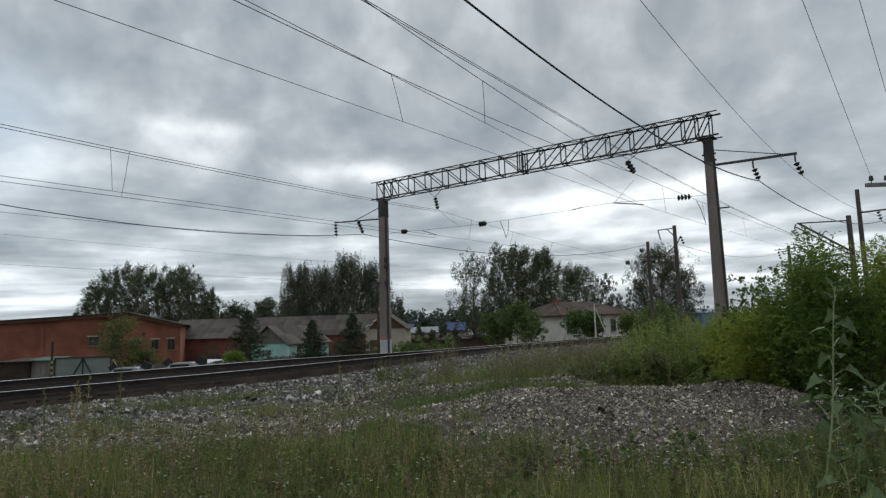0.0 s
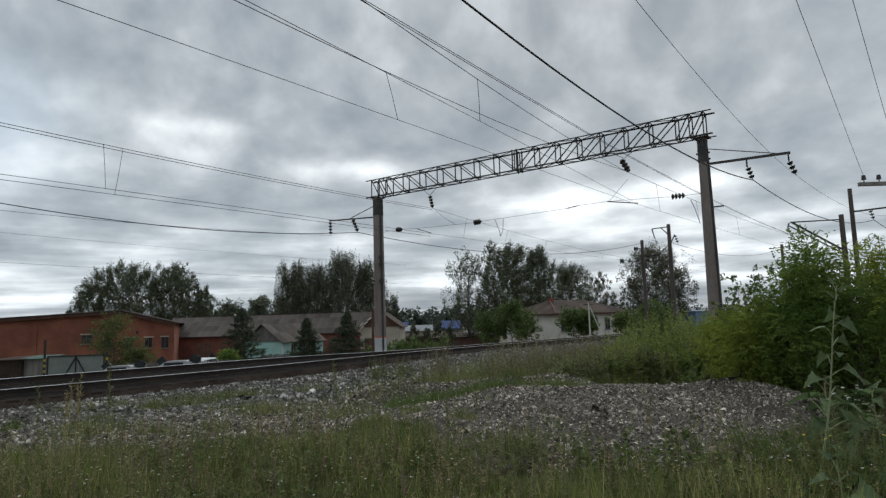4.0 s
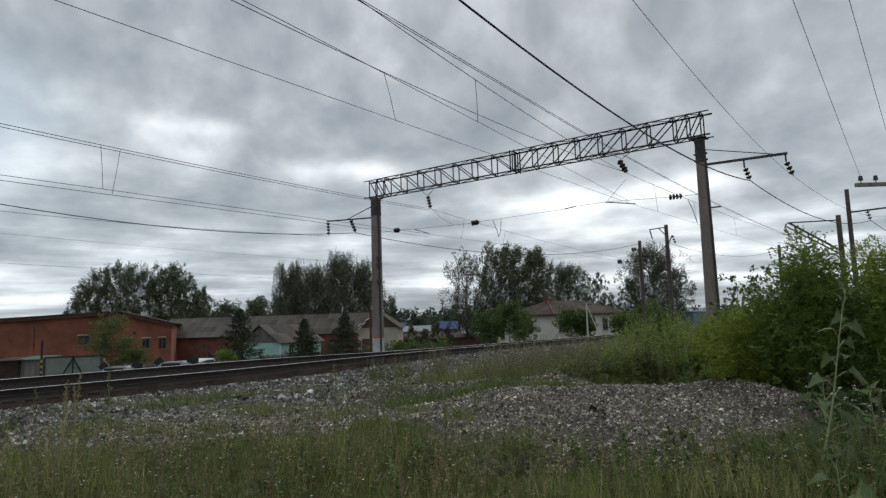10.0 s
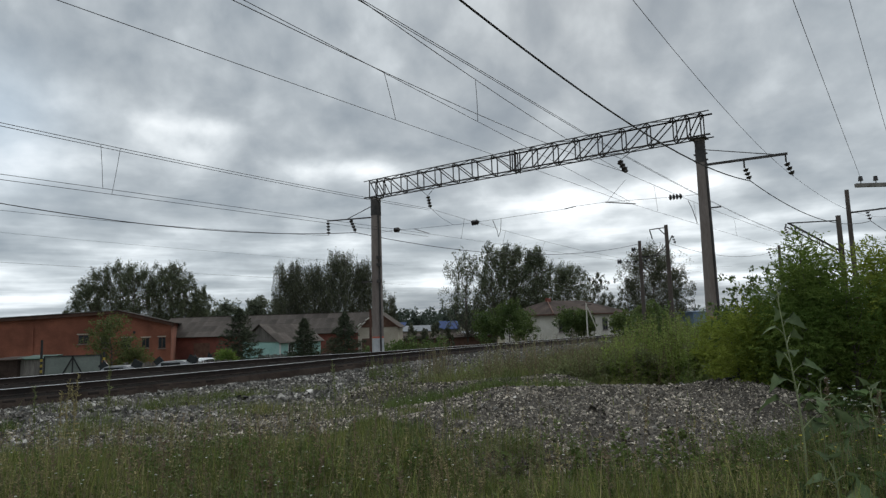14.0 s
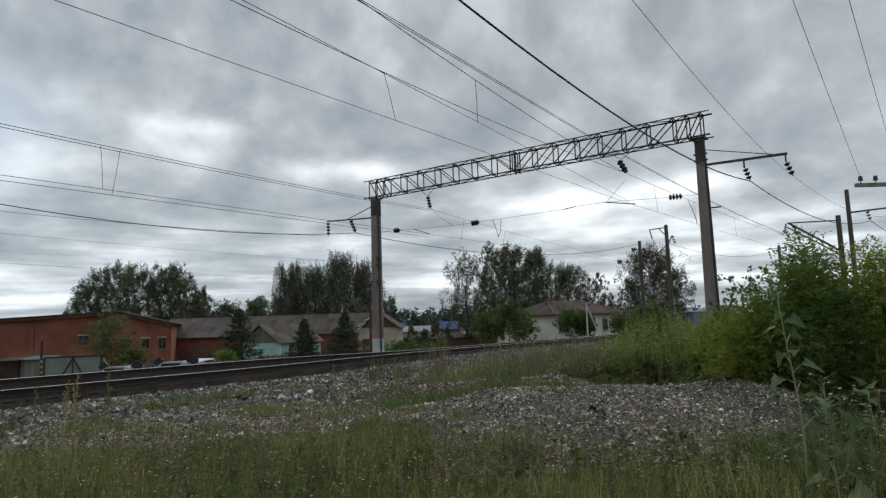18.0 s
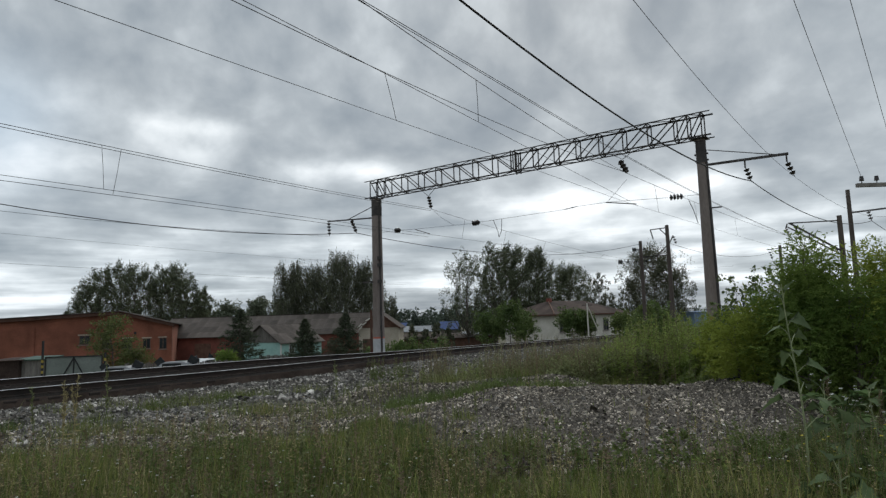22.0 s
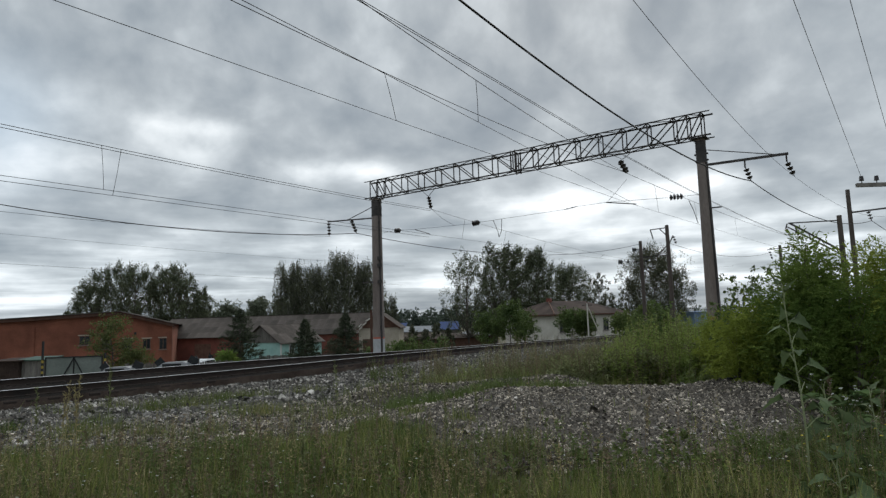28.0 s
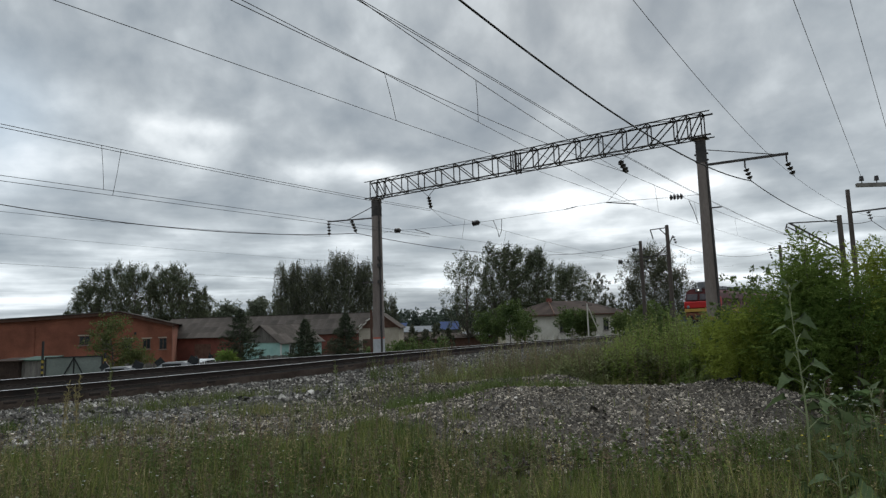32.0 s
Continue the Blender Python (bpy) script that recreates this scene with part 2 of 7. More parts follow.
M["wood_grey"] = material("weathered_boards", (0.11, 0.10, 0.09), (0.20, 0.185, 0.165), 0.95, 2.5, 25, 0.4, obj_rand=0.35, stretch=(1, 1, 0.2))
M["wood_brown"] = material("brown_boards", (0.10, 0.055, 0.04), (0.16, 0.09, 0.065), 0.9, 2, 25, 0.4, obj_rand=0.3)
M["gate"] = material("grey_green_gate_sheet", (0.15, 0.172, 0.155), (0.20, 0.222, 0.198), 0.6, 1.0, 12, 0.15)
M["green_roof"] = material("green_tin_roof", (0.03, 0.065, 0.045), (0.05, 0.09, 0.065), 0.6, 1.0, 12, 0.15)
M["blue"] = material("blue_profiled_sheet", (0.02, 0.04, 0.11), (0.028, 0.054, 0.14), 0.85, 0.6, 8, 0.1, spec=0.1)
M["blue_grey"] = material("dull_blue_sheet", (0.15, 0.22, 0.33), (0.19, 0.27, 0.39), 0.6, 0.6, 8, 0.1)
M["light_metal"] = material("pale_zinc_roof", (0.16, 0.17, 0.18), (0.22, 0.23, 0.24), 0.85, 0.7, 8, 0.1, spec=0.1)
M["car_silver"] = material("silver_car_paint", (0.20, 0.202, 0.205), (0.26, 0.263, 0.266), 0.35, 1, 60, 0, metal=0.4)
M["car_white"] = material("white_car_paint", (0.70, 0.70, 0.69), (0.76, 0.76, 0.75), 0.35, 1, 60, 0)
M["tyre"] = material("black_rubber", (0.02, 0.02, 0.02), (0.035, 0.035, 0.035), 0.9, 5, 60, 0.1)
M["loco_red"] = material("bright_red_enamel", (0.42, 0.016, 0.016), (0.48, 0.024, 0.02), 0.45, 1.5, 30, 0.05)
M["loco_maroon"] = material("maroon_enamel", (0.085, 0.02, 0.02), (0.12, 0.03, 0.028), 0.5, 1.5, 30, 0.05)
M["loco_rust"] = material("rusty_buffer_paint", (0.12, 0.045, 0.03), (0.26, 0.10, 0.05), 0.75, 2.0, 30, 0.2)
# windscreen glass lightened to grey: the sky's reflection is in its colour
M["loco_glass"] = material("reflecting_windscreen", (0.055, 0.045, 0.05), (0.085, 0.07, 0.075), 0.2, 2, 10, 0, spec=0.5)
M["loco_yellow"] = material("ochre_enamel", (0.42, 0.25, 0.05), (0.52, 0.32, 0.08), 0.5, 1.5, 30, 0.05)
M["loco_grey"] = material("grey_roof_paint", (0.14, 0.145, 0.15), (0.21, 0.215, 0.22), 0.7, 1.5, 30, 0.1)
M["roof_brown"] = material("brown_roof_sheets", (0.034, 0.024, 0.020), (0.075, 0.053, 0.044), 0.9, 0.5, 6, 0.4, bump_dist=0.02, spec=0.12)
M["burdock"] = material("burdock_leaves", (0.050, 0.085, 0.030), (0.090, 0.132, 0.045), 0.85, 3, 20, 0.3, obj_rand=0.25, trans=0.3, spec=0.1)
M["pole"] = material("weathered_pole", (0.075, 0.06, 0.052), (0.125, 0.105, 0.092), 0.92, 1.5, 25, 0.4, stretch=(1, 1, 0.15))
M["oily"] = material("oily_ballast", (0.042, 0.031, 0.025), (0.088, 0.066, 0.054), 0.95, 1.5, 30, 0.8, bump_dist=0.04, spec=0.08)
M["bed_top"] = material("near_black_ballast", (0.007, 0.006, 0.005), (0.02, 0.016, 0.014), 0.95, 1.5, 30, 0.8, bump_dist=0.04, spec=0.08)
M["black"] = material("black_paint", (0.018, 0.018, 0.018), (0.03, 0.03, 0.03), 0.6, 2, 30, 0.05)
M["yellow"] = material("yellow_paint", (0.32, 0.24, 0.04), (0.38, 0.29, 0.06), 0.6, 2, 30, 0.05)
M["petal"] = material("pale_petals", (0.52, 0.52, 0.46), (0.66, 0.66, 0.60), 0.7, 3, 30, 0, island=0.2)
M["petal_y"] = material("yellow_petals", (0.55, 0.45, 0.05), (0.62, 0.52, 0.08), 0.7, 3, 30, 0, island=0.2)
lamp_m = bpy.data.materials.new("lit_headlamp")
lamp_m.use_nodes = True
lamp_m.node_tree.nodes["Principled BSDF"].inputs["Emission Color"].default_value = (1.0, 0.93, 0.8, 1)
lamp_m.node_tree.nodes["Principled BSDF"].inputs["Emission Strength"].default_value = 1.1
M["lamp"] = lamp_m


# ---- mesh helpers ----
def np_mesh(name, verts, faces, mats=(), face_mat=None, smooth=False):
    """A mesh from an (n,3) array and an (m,k) array of corner indices."""
    verts, faces = np.asarray(verts, dtype=np.float32), np.asarray(faces, dtype=np.int32)
    me = bpy.data.meshes.new(name)
    k = faces.shape[1]
    me.vertices.add(len(verts))
    me.vertices.foreach_set("co", verts.ravel())
    me.loops.add(faces.size)
    me.loops.foreach_set("vertex_index", faces.ravel())
    me.polygons.add(len(faces))
    me.polygons.foreach_set("loop_start", np.arange(0, faces.size, k, dtype=np.int32))
    if face_mat is not None:
        me.polygons.foreach_set("material_index", np.asarray(face_mat, dtype=np.int32))
    me.polygons.foreach_set("use_smooth", np.full(len(faces), smooth))
    me.update(calc_edges=True)
    for m in mats:
        me.materials.append(m)
    return me


def thing(name, label, category, at=(0, 0, 0), turn=0.0, group="", kind=""):
    """An empty at a thing's base; its parts hang under it."""
    ob = new(name)
    ob.matrix_basis = pose(*at, 0, 0, turn)
    ob.empty_display_size = 0.2
    return tagged(ob, label, category, group, kind)


def part(name, data, material_, parent=None, label="", at=None):
    """Links a bmesh or a mesh as one object under a thing or a part."""
    if isinstance(data, bmesh.types.BMesh):
        me = bpy.data.meshes.new(name)
        data.to_mesh(me)
        data.free()
    else:
        me = data
    if material_ is not None and not me.materials:
        for m in (material_ if isinstance(material_, (tuple, list)) else (material_,)):
            me.materials.append(m)
    ob = new(name, me)
    ob.parent = parent
    if at is not None:
        ob.matrix_basis = at if isinstance(at, Matrix) else Matrix.Translation(at)
    if label:
        ob["label"] = label
    return ob


def box(bm, x0, x1, y0, y1, z0, z1, bevel=0.0, m=None, mat=0):
    r = bmesh.ops.create_cube(bm, size=1.0, matrix=Matrix.LocRotScale(((x0 + x1) / 2, (y0 + y1) / 2, (z0 + z1) / 2), None, (abs(x1 - x0), abs(y1 - y0), abs(z1 - z0))))
    vs = r["verts"]
    if m is not None:
        bmesh.ops.transform(bm, matrix=m, verts=vs)
    fs = {f for v in vs for f in v.link_faces}
    for f in fs:
        f.material_index = mat
    if bevel:
        bmesh.ops.bevel(bm, geom=list({e for v in vs for e in v.link_edges}), offset=bevel, segments=1, affect="EDGES")
    return bm


def boxed(*a, **k):
    return box(bmesh.new(), *a, **k)


def bar(bm, a, b, w, h=None, n=4):
    """A straight member from a to b, w wide."""
    a, b = Vector(a), Vector(b)
    d = b - a
    if d.length < 1e-5:
        return bm
    q = d.to_track_quat("Z", "X").to_matrix().to_4x4()
    if n == 4:
        bmesh.ops.create_cube(bm, size=1.0, matrix=Matrix.Translation((a + b) / 2) @ q @ Matrix.Diagonal((w, h or w, d.length, 1)))
    else:
        bmesh.ops.create_cone(bm, cap_ends=True, segments=n, radius1=w / 2, radius2=(h or w) / 2, depth=d.length, matrix=Matrix.Translation((a + b) / 2) @ q)
    return bm


def barred(a, b, w, h=None, n=4):
    return bar(bmesh.new(), a, b, w, h, n)


def tube(points, radii, n=6):
    """Vertices and quads of a tube along points (numpy)."""
    P = np.asarray(points, dtype=float)
    R = np.full(len(P), radii, dtype=float) if np.isscalar(radii) else np.asarray(radii, dtype=float)
    T = np.gradient(P, axis=0)
    T /= np.linalg.norm(T, axis=1)[:, None] + 1e-9
    ref = np.array([0.0, 0.0, 1.0]) if abs(T[:, 2]).mean() < 0.8 else np.array([1.0, 0.0, 0.0])
    A = np.cross(T, ref)
    A /= np.linalg.norm(A, axis=1)[:, None] + 1e-9
    B = np.cross(T, A)
    ang = np.arange(n) / n * 2 * np.pi
    V = P[:, None] + R[:, None, None] * (np.cos(ang)[None, :, None] * A[:, None] + np.sin(ang)[None, :, None] * B[:, None])
    i, j = np.meshgrid(np.arange(len(P) - 1), np.arange(n), indexing="ij")
    a, b = i * n + j, i * n + (j + 1) % n
    F = np.stack([a, b, b + n, a + n], -1).reshape(-1, 4)
    return V.reshape(-1, 3), F


def merge(chunks):
    V, F, o = [], [], 0
    for v, f in chunks:
        V.append(v)
        F.append(f + o)
        o += len(v)
    return np.concatenate(V), np.concatenate(F)


def leaf_quads(C, D, S, W, rng, droop=0.3):
    """Pointed leaves: centres C, directions D, lengths S, widths W; each a folded quad pair."""
    n = len(C)
    D = D / (np.linalg.norm(D, axis=1)[:, None] + 1e-9)
    side = np.cross(D, rng.normal(size=(n, 3)))
    side /= np.linalg.norm(side, axis=1)[:, None] + 1e-9
    up = np.cross(side, D)
    S, W = np.asarray(S)[:, None], np.asarray(W)[:, None]
    base, tip = C, C + D * S - up * S * droop
    mid = C + D * S * 0.45
    l, r = mid + side * W * 0.5 + up * W * 0.12, mid - side * W * 0.5 + up * W * 0.12
    V = np.stack([base, r, tip, l], 1).reshape(-1, 3)
    F = np.arange(4 * n).reshape(n, 4)
    return V, F


def blades(X, Y, Z, H, W, lean, rng):
    """Grass blades: a bent strip of a quad and a point, as two quads that share an edge."""
    n = len(X)
    a = rng.uniform(0, 2 * np.pi, n)
    d = np.stack([np.cos(a), np.sin(a), np.zeros(n)], 1)
    b = rng.uniform(0, 2 * np.pi, n)
    s = np.stack([np.cos(b), np.sin(b), np.zeros(n)], 1) * np.asarray(W)[:, None] * 0.5
    P = np.stack([X, Y, Z], 1)
    up = np.array([0, 0, 1.0])
    H, lean = np.asarray(H)[:, None], np.asarray(lean)[:, None]
    p1 = P + up * H * 0.55 + d * H * lean * 0.3
    p2 = P + up * H + d * H * lean
    V = np.stack([P - s, P + s, p1 + s * 0.8, p1 - s * 0.8, p2 + s * 0.15, p2 - s * 0.15], 1).reshape(-1, 3)
    k = np.arange(n)[:, None] * 6
    F = np.concatenate([k + [0, 1, 2, 3], k + [3, 2, 4, 5]], 1).reshape(-1, 4)
    return V, F


# ---- plan: the track, the portal, the ground ----
AXIS = Vector((-9.87, 22.0, 0.0))
AZ = radians(38.2)
ALONG = Vector((math.sin(AZ), math.cos(AZ), 0))
ACROSS = Vector((math.cos(AZ), -math.sin(AZ), 0))
RAIL = 0.09        # head of the near rail


def smooth(a, b, x):
    t = np.clip((x - a) / (b - a), 0, 1)
    return t * t * (3 - 2 * t)


def ride(s, l):
    """Height of the rail heads: the curve's cant runs out past the portal, where the line dips and rises again."""
    near = RAIL + 0.06 * smooth(1, 13, s)
    far = RAIL + 0.20 - 0.14 * smooth(3, 16, s)
    return near + (far - near) * (0.8 - l) / 1.6 - 0.11 * smooth(14, 40, s) + 0.12 * smooth(44, 62, s)


def on_track(s, l, z=0.0):
    return AXIS + ALONG * s + ACROSS * l + Vector((0, 0, z))


def track_coords(x, y):
    dx, dy = np.asarray(x) - AXIS.x, np.asarray(y) - AXIS.y
    return dx * ALONG.x + dy * ALONG.y, dx * ACROSS.x + dy * ACROSS.y


def wavy(x, y, f, seed=0.0):
    return (np.sin(x * f * 1.3 + y * f * 0.7 + seed) + np.sin(y * f * 1.7 - x * f * 0.6 + seed * 2.1 + 1.3) + np.sin((x + y) * f * 2.3 + seed * 0.7 + 2.2) * 0.6) / 2.6


def mound(x, y):
    """The heap of spilled gravel in front of the track, 0 to 1."""
    g = smooth(6.4, 11.0, y + 0.25 * wavy(x, y, 0.9)) * (1 - smooth(11.4, 13.4, y + 0.2 * wavy(x, y, 1.1, 3)))
    e = smooth(-3.2, 1.4, x) * (1 - smooth(5.0, 6.7, x))
    return g * e


def ground_z(x, y):
    x, y = np.asarray(x, dtype=float), np.asarray(y, dtype=float)
    s, l = track_coords(x, y)
    base = -0.10 - 0.25 * smooth(17.0, 8.0, l)
    base = base - 0.16 * smooth(8.0, 4.2, l)
    bed = -0.39 + np.where(l < 0, 0.2, 0.0) * (1 - 0.8 * smooth(4, 18, s)) - 0.12 * smooth(16, 36, s)
    near_side = smooth(3.4, 2.2, l)
    z = base * (1 - near_side) + bed * near_side
    z = z + 0.27 * smooth(4.5, 19.0, s) * smooth(1.2, 1.55, l) * (1 - smooth(2.0, 5.5, l))
    far_side = smooth(-1.75, -4.2, l)
    far_base = -0.55 - 1.95 * smooth(-9.0, -24.0, l)
    z = np.where(l < 0, bed * (1 - far_side) + far_base * far_side, z)
    m = mound(x, y)
    z = z + m * (0.47 + 0.07 * wavy(x, y, 1.6, 5) - 0.13 * np.exp(-((x - 4.15) / 0.6) ** 2) + 0.05 * np.exp(-((x - 5.2) / 0.5) ** 2) + 0.03 * np.exp(-((x - 2.7) / 0.7) ** 2)) * np.where(l > 3, 1, 0)
    z = z + 0.5 * np.exp(-((y + 0.15 * wavy(x, y, 1.3, 6) - 14.2) / 0.85) ** 2) * smooth(-3.4, -1.2, x) * (1 - smooth(2.2, 4.4, x))
    rough = 0.05 * wavy(x, y, 0.8, 2) + 0.02 * wavy(x, y, 2.9, 7)
    return z + rough * np.where(abs(l) > 3.2, 1, 0.15)


def stony_at(x, y):
    """Where gravel lies: the track's bed, the spill before it, the heap."""
    s, l = track_coords(x, y)
    spill = (y > 9.9 + 0.5 * smooth(-5.0, -2.5, x) + 0.9 * wavy(x, y, 2.1, 1) + 0.4 * wavy(x, y, 5.3, 4)) & (l < 15.5 + wavy(x, y, 0.8, 6)) & (x < 4.5)
    return (l < 7.0) | spill | ((mound(x, y) > 0.03) & (x > -0.2 + 0.8 * wavy(x, y, 2.4, 3) - 0.25 * (y - 9.0)))


def build_ground():
    def axis(a, b, near0, near1, fine, grow):
        p, v, st = [near1], near1, fine
        while v < b:
            st *= grow
            v += st
            p.append(v)
        q, v, st = [near0], near0, fine
        while v > a:
            st *= grow
            v -= st
            q.append(v)
        return np.array(sorted(set(q)) + list(np.arange(near0 + fine, near1, fine)) + sorted(p))
    xs = np.unique(axis(-3000, 3000, -14, 12, 0.2, 1.13).round(4))
    ys = np.unique(axis(-600, 4500, 3.0, 30, 0.2, 1.13).round(4))
    X, Y = np.meshgrid(xs, ys)
    Z = ground_z(X, Y)
    V = np.stack([X, Y, Z], -1).reshape(-1, 3)
    nx = len(xs)
    i, j = np.meshgrid(np.arange(len(ys) - 1), np.arange(nx - 1), indexing="ij")
    a = i * nx + j
    F = np.stack([a, a + 1, a + nx + 1, a + nx], -1).reshape(-1, 4)
    c = V[F].mean(1)
    s, l = track_coords(c[:, 0], c[:, 1])
    kinds = (stony_at(c[:, 0], c[:, 1]) & (l > -4.2)).astype(int)
    kinds[(abs(l) < 1.55)] = 2
    me = np_mesh("ground", V, F, (M["soil"], M["gravel"], M["oily"]), kinds, True)
    tagged(new("ground", me), "rough turf and spilled grey gravel beside a railway", "ground", kind="structure")


build_ground()


# ---- the railway track ----
def rail_mesh(l, s0, s1, step=1.5):
    """A flat-bottomed rail that follows the line's heights; the running surface is bright."""
    prof = [(-0.075, 0.0), (0.075, 0.0), (0.075, 0.012), (0.012, 0.035), (0.010, 0.15), (0.037, 0.16), (0.037, 0.186), (0.031, 0.194), (-0.031, 0.194), (-0.037, 0.186), (-0.037, 0.16), (-0.010, 0.15), (-0.012, 0.035), (-0.075, 0.012)]
    n = len(prof)
    k = int((s1 - s0) / step) + 1
    V, F, fm = [], [], []
    for i in range(k):
        s = s0 + (s1 - s0) * i / (k - 1)
        z0 = float(ride(s, l)) - 0.194
        V += [tuple(on_track(s, l + x, z0 + z)) for x, z in prof]
    for i in range(k - 1):
        for j in range(n):
            a, b = i * n + j, i * n + (j + 1) % n
            F.append((a, b, b + n, a + n))
            fm.append(1 if j in (6, 7) else 0)
    return np_mesh("rail", V, F, (M["rail_web"], M["rail_head"]), fm)


def build_track():
    S0, S1 = -45.0, 620.0
    track = thing("railway_track", "single ballasted railway track with rusty rails on stained sleepers", "railway track", (0, 0, 0), kind="structure")
    for l in (0.8, -0.8):
        part("rail", rail_mesh(l, S0, S1), None, track, "rusty steel rail with a polished head")
    # oil-stained ballast packed between the sleepers, near-black on its top
    k = 160
    prof = [(1.46, -0.63), (1.315, -0.176), (-1.5, -0.18), (-1.9, -1.0)]
    rng = np.random.default_rng(3)
    V, F = [], []
    for i in range(k + 1):
        s = S0 + (140.0 - S0) * i / k
        for l, z in prof:
            V.append(on_track(s, l + rng.normal(0, 0.012), z + float(ride(s, l)) + rng.normal(0, 0.008)))
        if i < k:
            F += [(i * 4 + j, i * 4 + j + 1, i * 4 + j + 5, i * 4 + j + 4) for j in range(3)]
    # the top takes a near-black colour, both flanks the brown one
    fm = [1 if j == 1 else 0 for _ in range(k) for j in range(3)]
    part("trackbed", np_mesh("trackbed", np.array([tuple(v) for v in V]), F, (M["oily"], M["bed_top"]), fm), None, track, "oil-stained brown trackbed, near-black on top")
    bm = boxed(-1.35, 1.35, -0.17, 0.17, -0.21, 0.0, 0.02)
    sl = bpy.data.meshes.new("sleeper")
    bm.to_mesh(sl)
    bm.free()
    sl.materials.append(M["sleeper"])
    bm = bmesh.new()
    for sx in (-1, 1):
        box(bm, sx * 0.8 - 0.17, sx * 0.8 + 0.17, -0.09, 0.09, 0.0, 0.018)
        for q in (-0.115, 0.115):
            box(bm, sx * 0.8 + q - 0.025, sx * 0.8 + q + 0.025, -0.05, 0.05, 0.018, 0.055)
    fs = bpy.data.meshes.new("fastening")
    bm.to_mesh(fs)
    bm.free()
    fs.materials.append(M["rail_web"])
    for i in range(170):
        s = -25 + i * 0.545
        lean = math.atan2(float(ride(s, -0.8) - ride(s, 0.8)), 1.6)
        m = Matrix.Translation(on_track(s, 0, float(ride(s, 0)) - 0.2)) @ Matrix.Rotation(-AZ, 4, "Z") @ Matrix.Rotation(lean, 4, "Y")
        o = part("sleeper", sl, None, track, "", m)
        if i < 110:
            part("fastening", fs, None, o)


build_track()


def stones(X, Y, Z, S, rng):
    """Angular crushed stones: skewed wedges half sunk in the ground, each turned and tilted its own way."""
    n = len(X)
    base = np.array([(-1, -0.8, -0.7), (1, -0.8, -0.7), (1, 0.8, -0.7), (-1, 0.8, -0.7), (-0.55, 0.1, 0.6), (0.6, -0.1, 0.6)], dtype=float)
    V = base[None] + rng.normal(0, 0.24, (n, 6, 3))
    V *= np.asarray(S)[:, None, None] * rng.uniform(0.5, 1.15, (n, 1, 3))
    a, b, c = rng.uniform(0, 2 * np.pi, n), rng.normal(0, 0.45, n), rng.normal(0, 0.45, n)
    ca, sa, cb, sb, cc, sc = np.cos(a), np.sin(a), np.cos(b), np.sin(b), np.cos(c), np.sin(c)
    R = np.stack([ca * cb, ca * sb * sc - sa * cc, ca * sb * cc + sa * sc, sa * cb, sa * sb * sc + ca * cc, sa * sb * cc - ca * sc, -sb, cb * sc, cb * cc], -1).reshape(n, 3, 3)
    V = np.einsum("nab,nvb->nva", R, V)
    V = (V + np.stack([X, Y, Z], -1)[:, None]).reshape(-1, 3)
    f = np.array([(0, 1, 5), (0, 5, 4), (1, 2, 5), (2, 3, 4), (2, 4, 5), (3, 0, 4)])
    F = (np.arange(n)[:, None, None] * 6 + f[None]).reshape(-1, 3)
    return V, F


def build_gravel():
    rng = np.random.default_rng(4)
    # the track's ballast: near shoulder and the ground in front of it
    n = 64000
    s, l = rng.uniform(-9, 40, n), rng.uniform(1.4, 9.0, n)
    keep = (l > 1.45) & (rng.random(n) < 1 - 0.65 * smooth(16.0, 26.0, s))
    s, l = s[keep], l[keep]
    X, Y = AXIS.x + ALONG.x * s + ACROSS.x * l, AXIS.y + ALONG.y * s + ACROSS.y * l
    S = rng.lognormal(-3.42, 0.36, len(X))
    V, F = stones(X, Y, ground_z(X, Y) + S * rng.uniform(0.0, 0.7, len(X)), S, rng)
    me = np_mesh("ballast", V, F, (M["stone"],))
    tagged(new("ballast_stones", me), "grey crushed stone ballast along the track", "ballast", kind="stuff")
    n = 180000
    X, Y = rng.uniform(-9.0, 7.4, n), rng.uniform(6.0, 16.5, n)
    keep = stony_at(X, Y) & (track_coords(X, Y)[1] > 6.5) & (rng.random(n) < np.where(mound(X, Y) > 0.12, 0.45 + 0.55 * mound(X, Y), 0.8))
    X, Y = X[keep], Y[keep]
    S = rng.lognormal(-4.2, 0.40, len(X)) * np.where(mound(X, Y) > 0.25, 1.0, 1.25)
    V, F = stones(X, Y, ground_z(X, Y) + S * rng.uniform(0.0, 0.6, len(X)), S, rng)
    me = np_mesh("gravel_heap", V, F, (M["heap_stone"],))
    tagged(new("gravel_heap", me), "low heap of loose grey gravel overgrown at its edges", "gravel heap", kind="stuff")
    # sparse stones in the turf
    n = 4200
    X, Y = rng.uniform(-9, 5, n), rng.uniform(5.0, 14, n)
    S = rng.lognormal(-3.9, 0.3, n)
    V, F = stones(X, Y, ground_z(X, Y) + S * 0.3, S, rng)
    tagged(new("scattered_stones", np_mesh("scattered_stones", V, F, (M["stone"],))), "pale stones scattered in the turf", "stones", kind="stuff")


build_gravel()


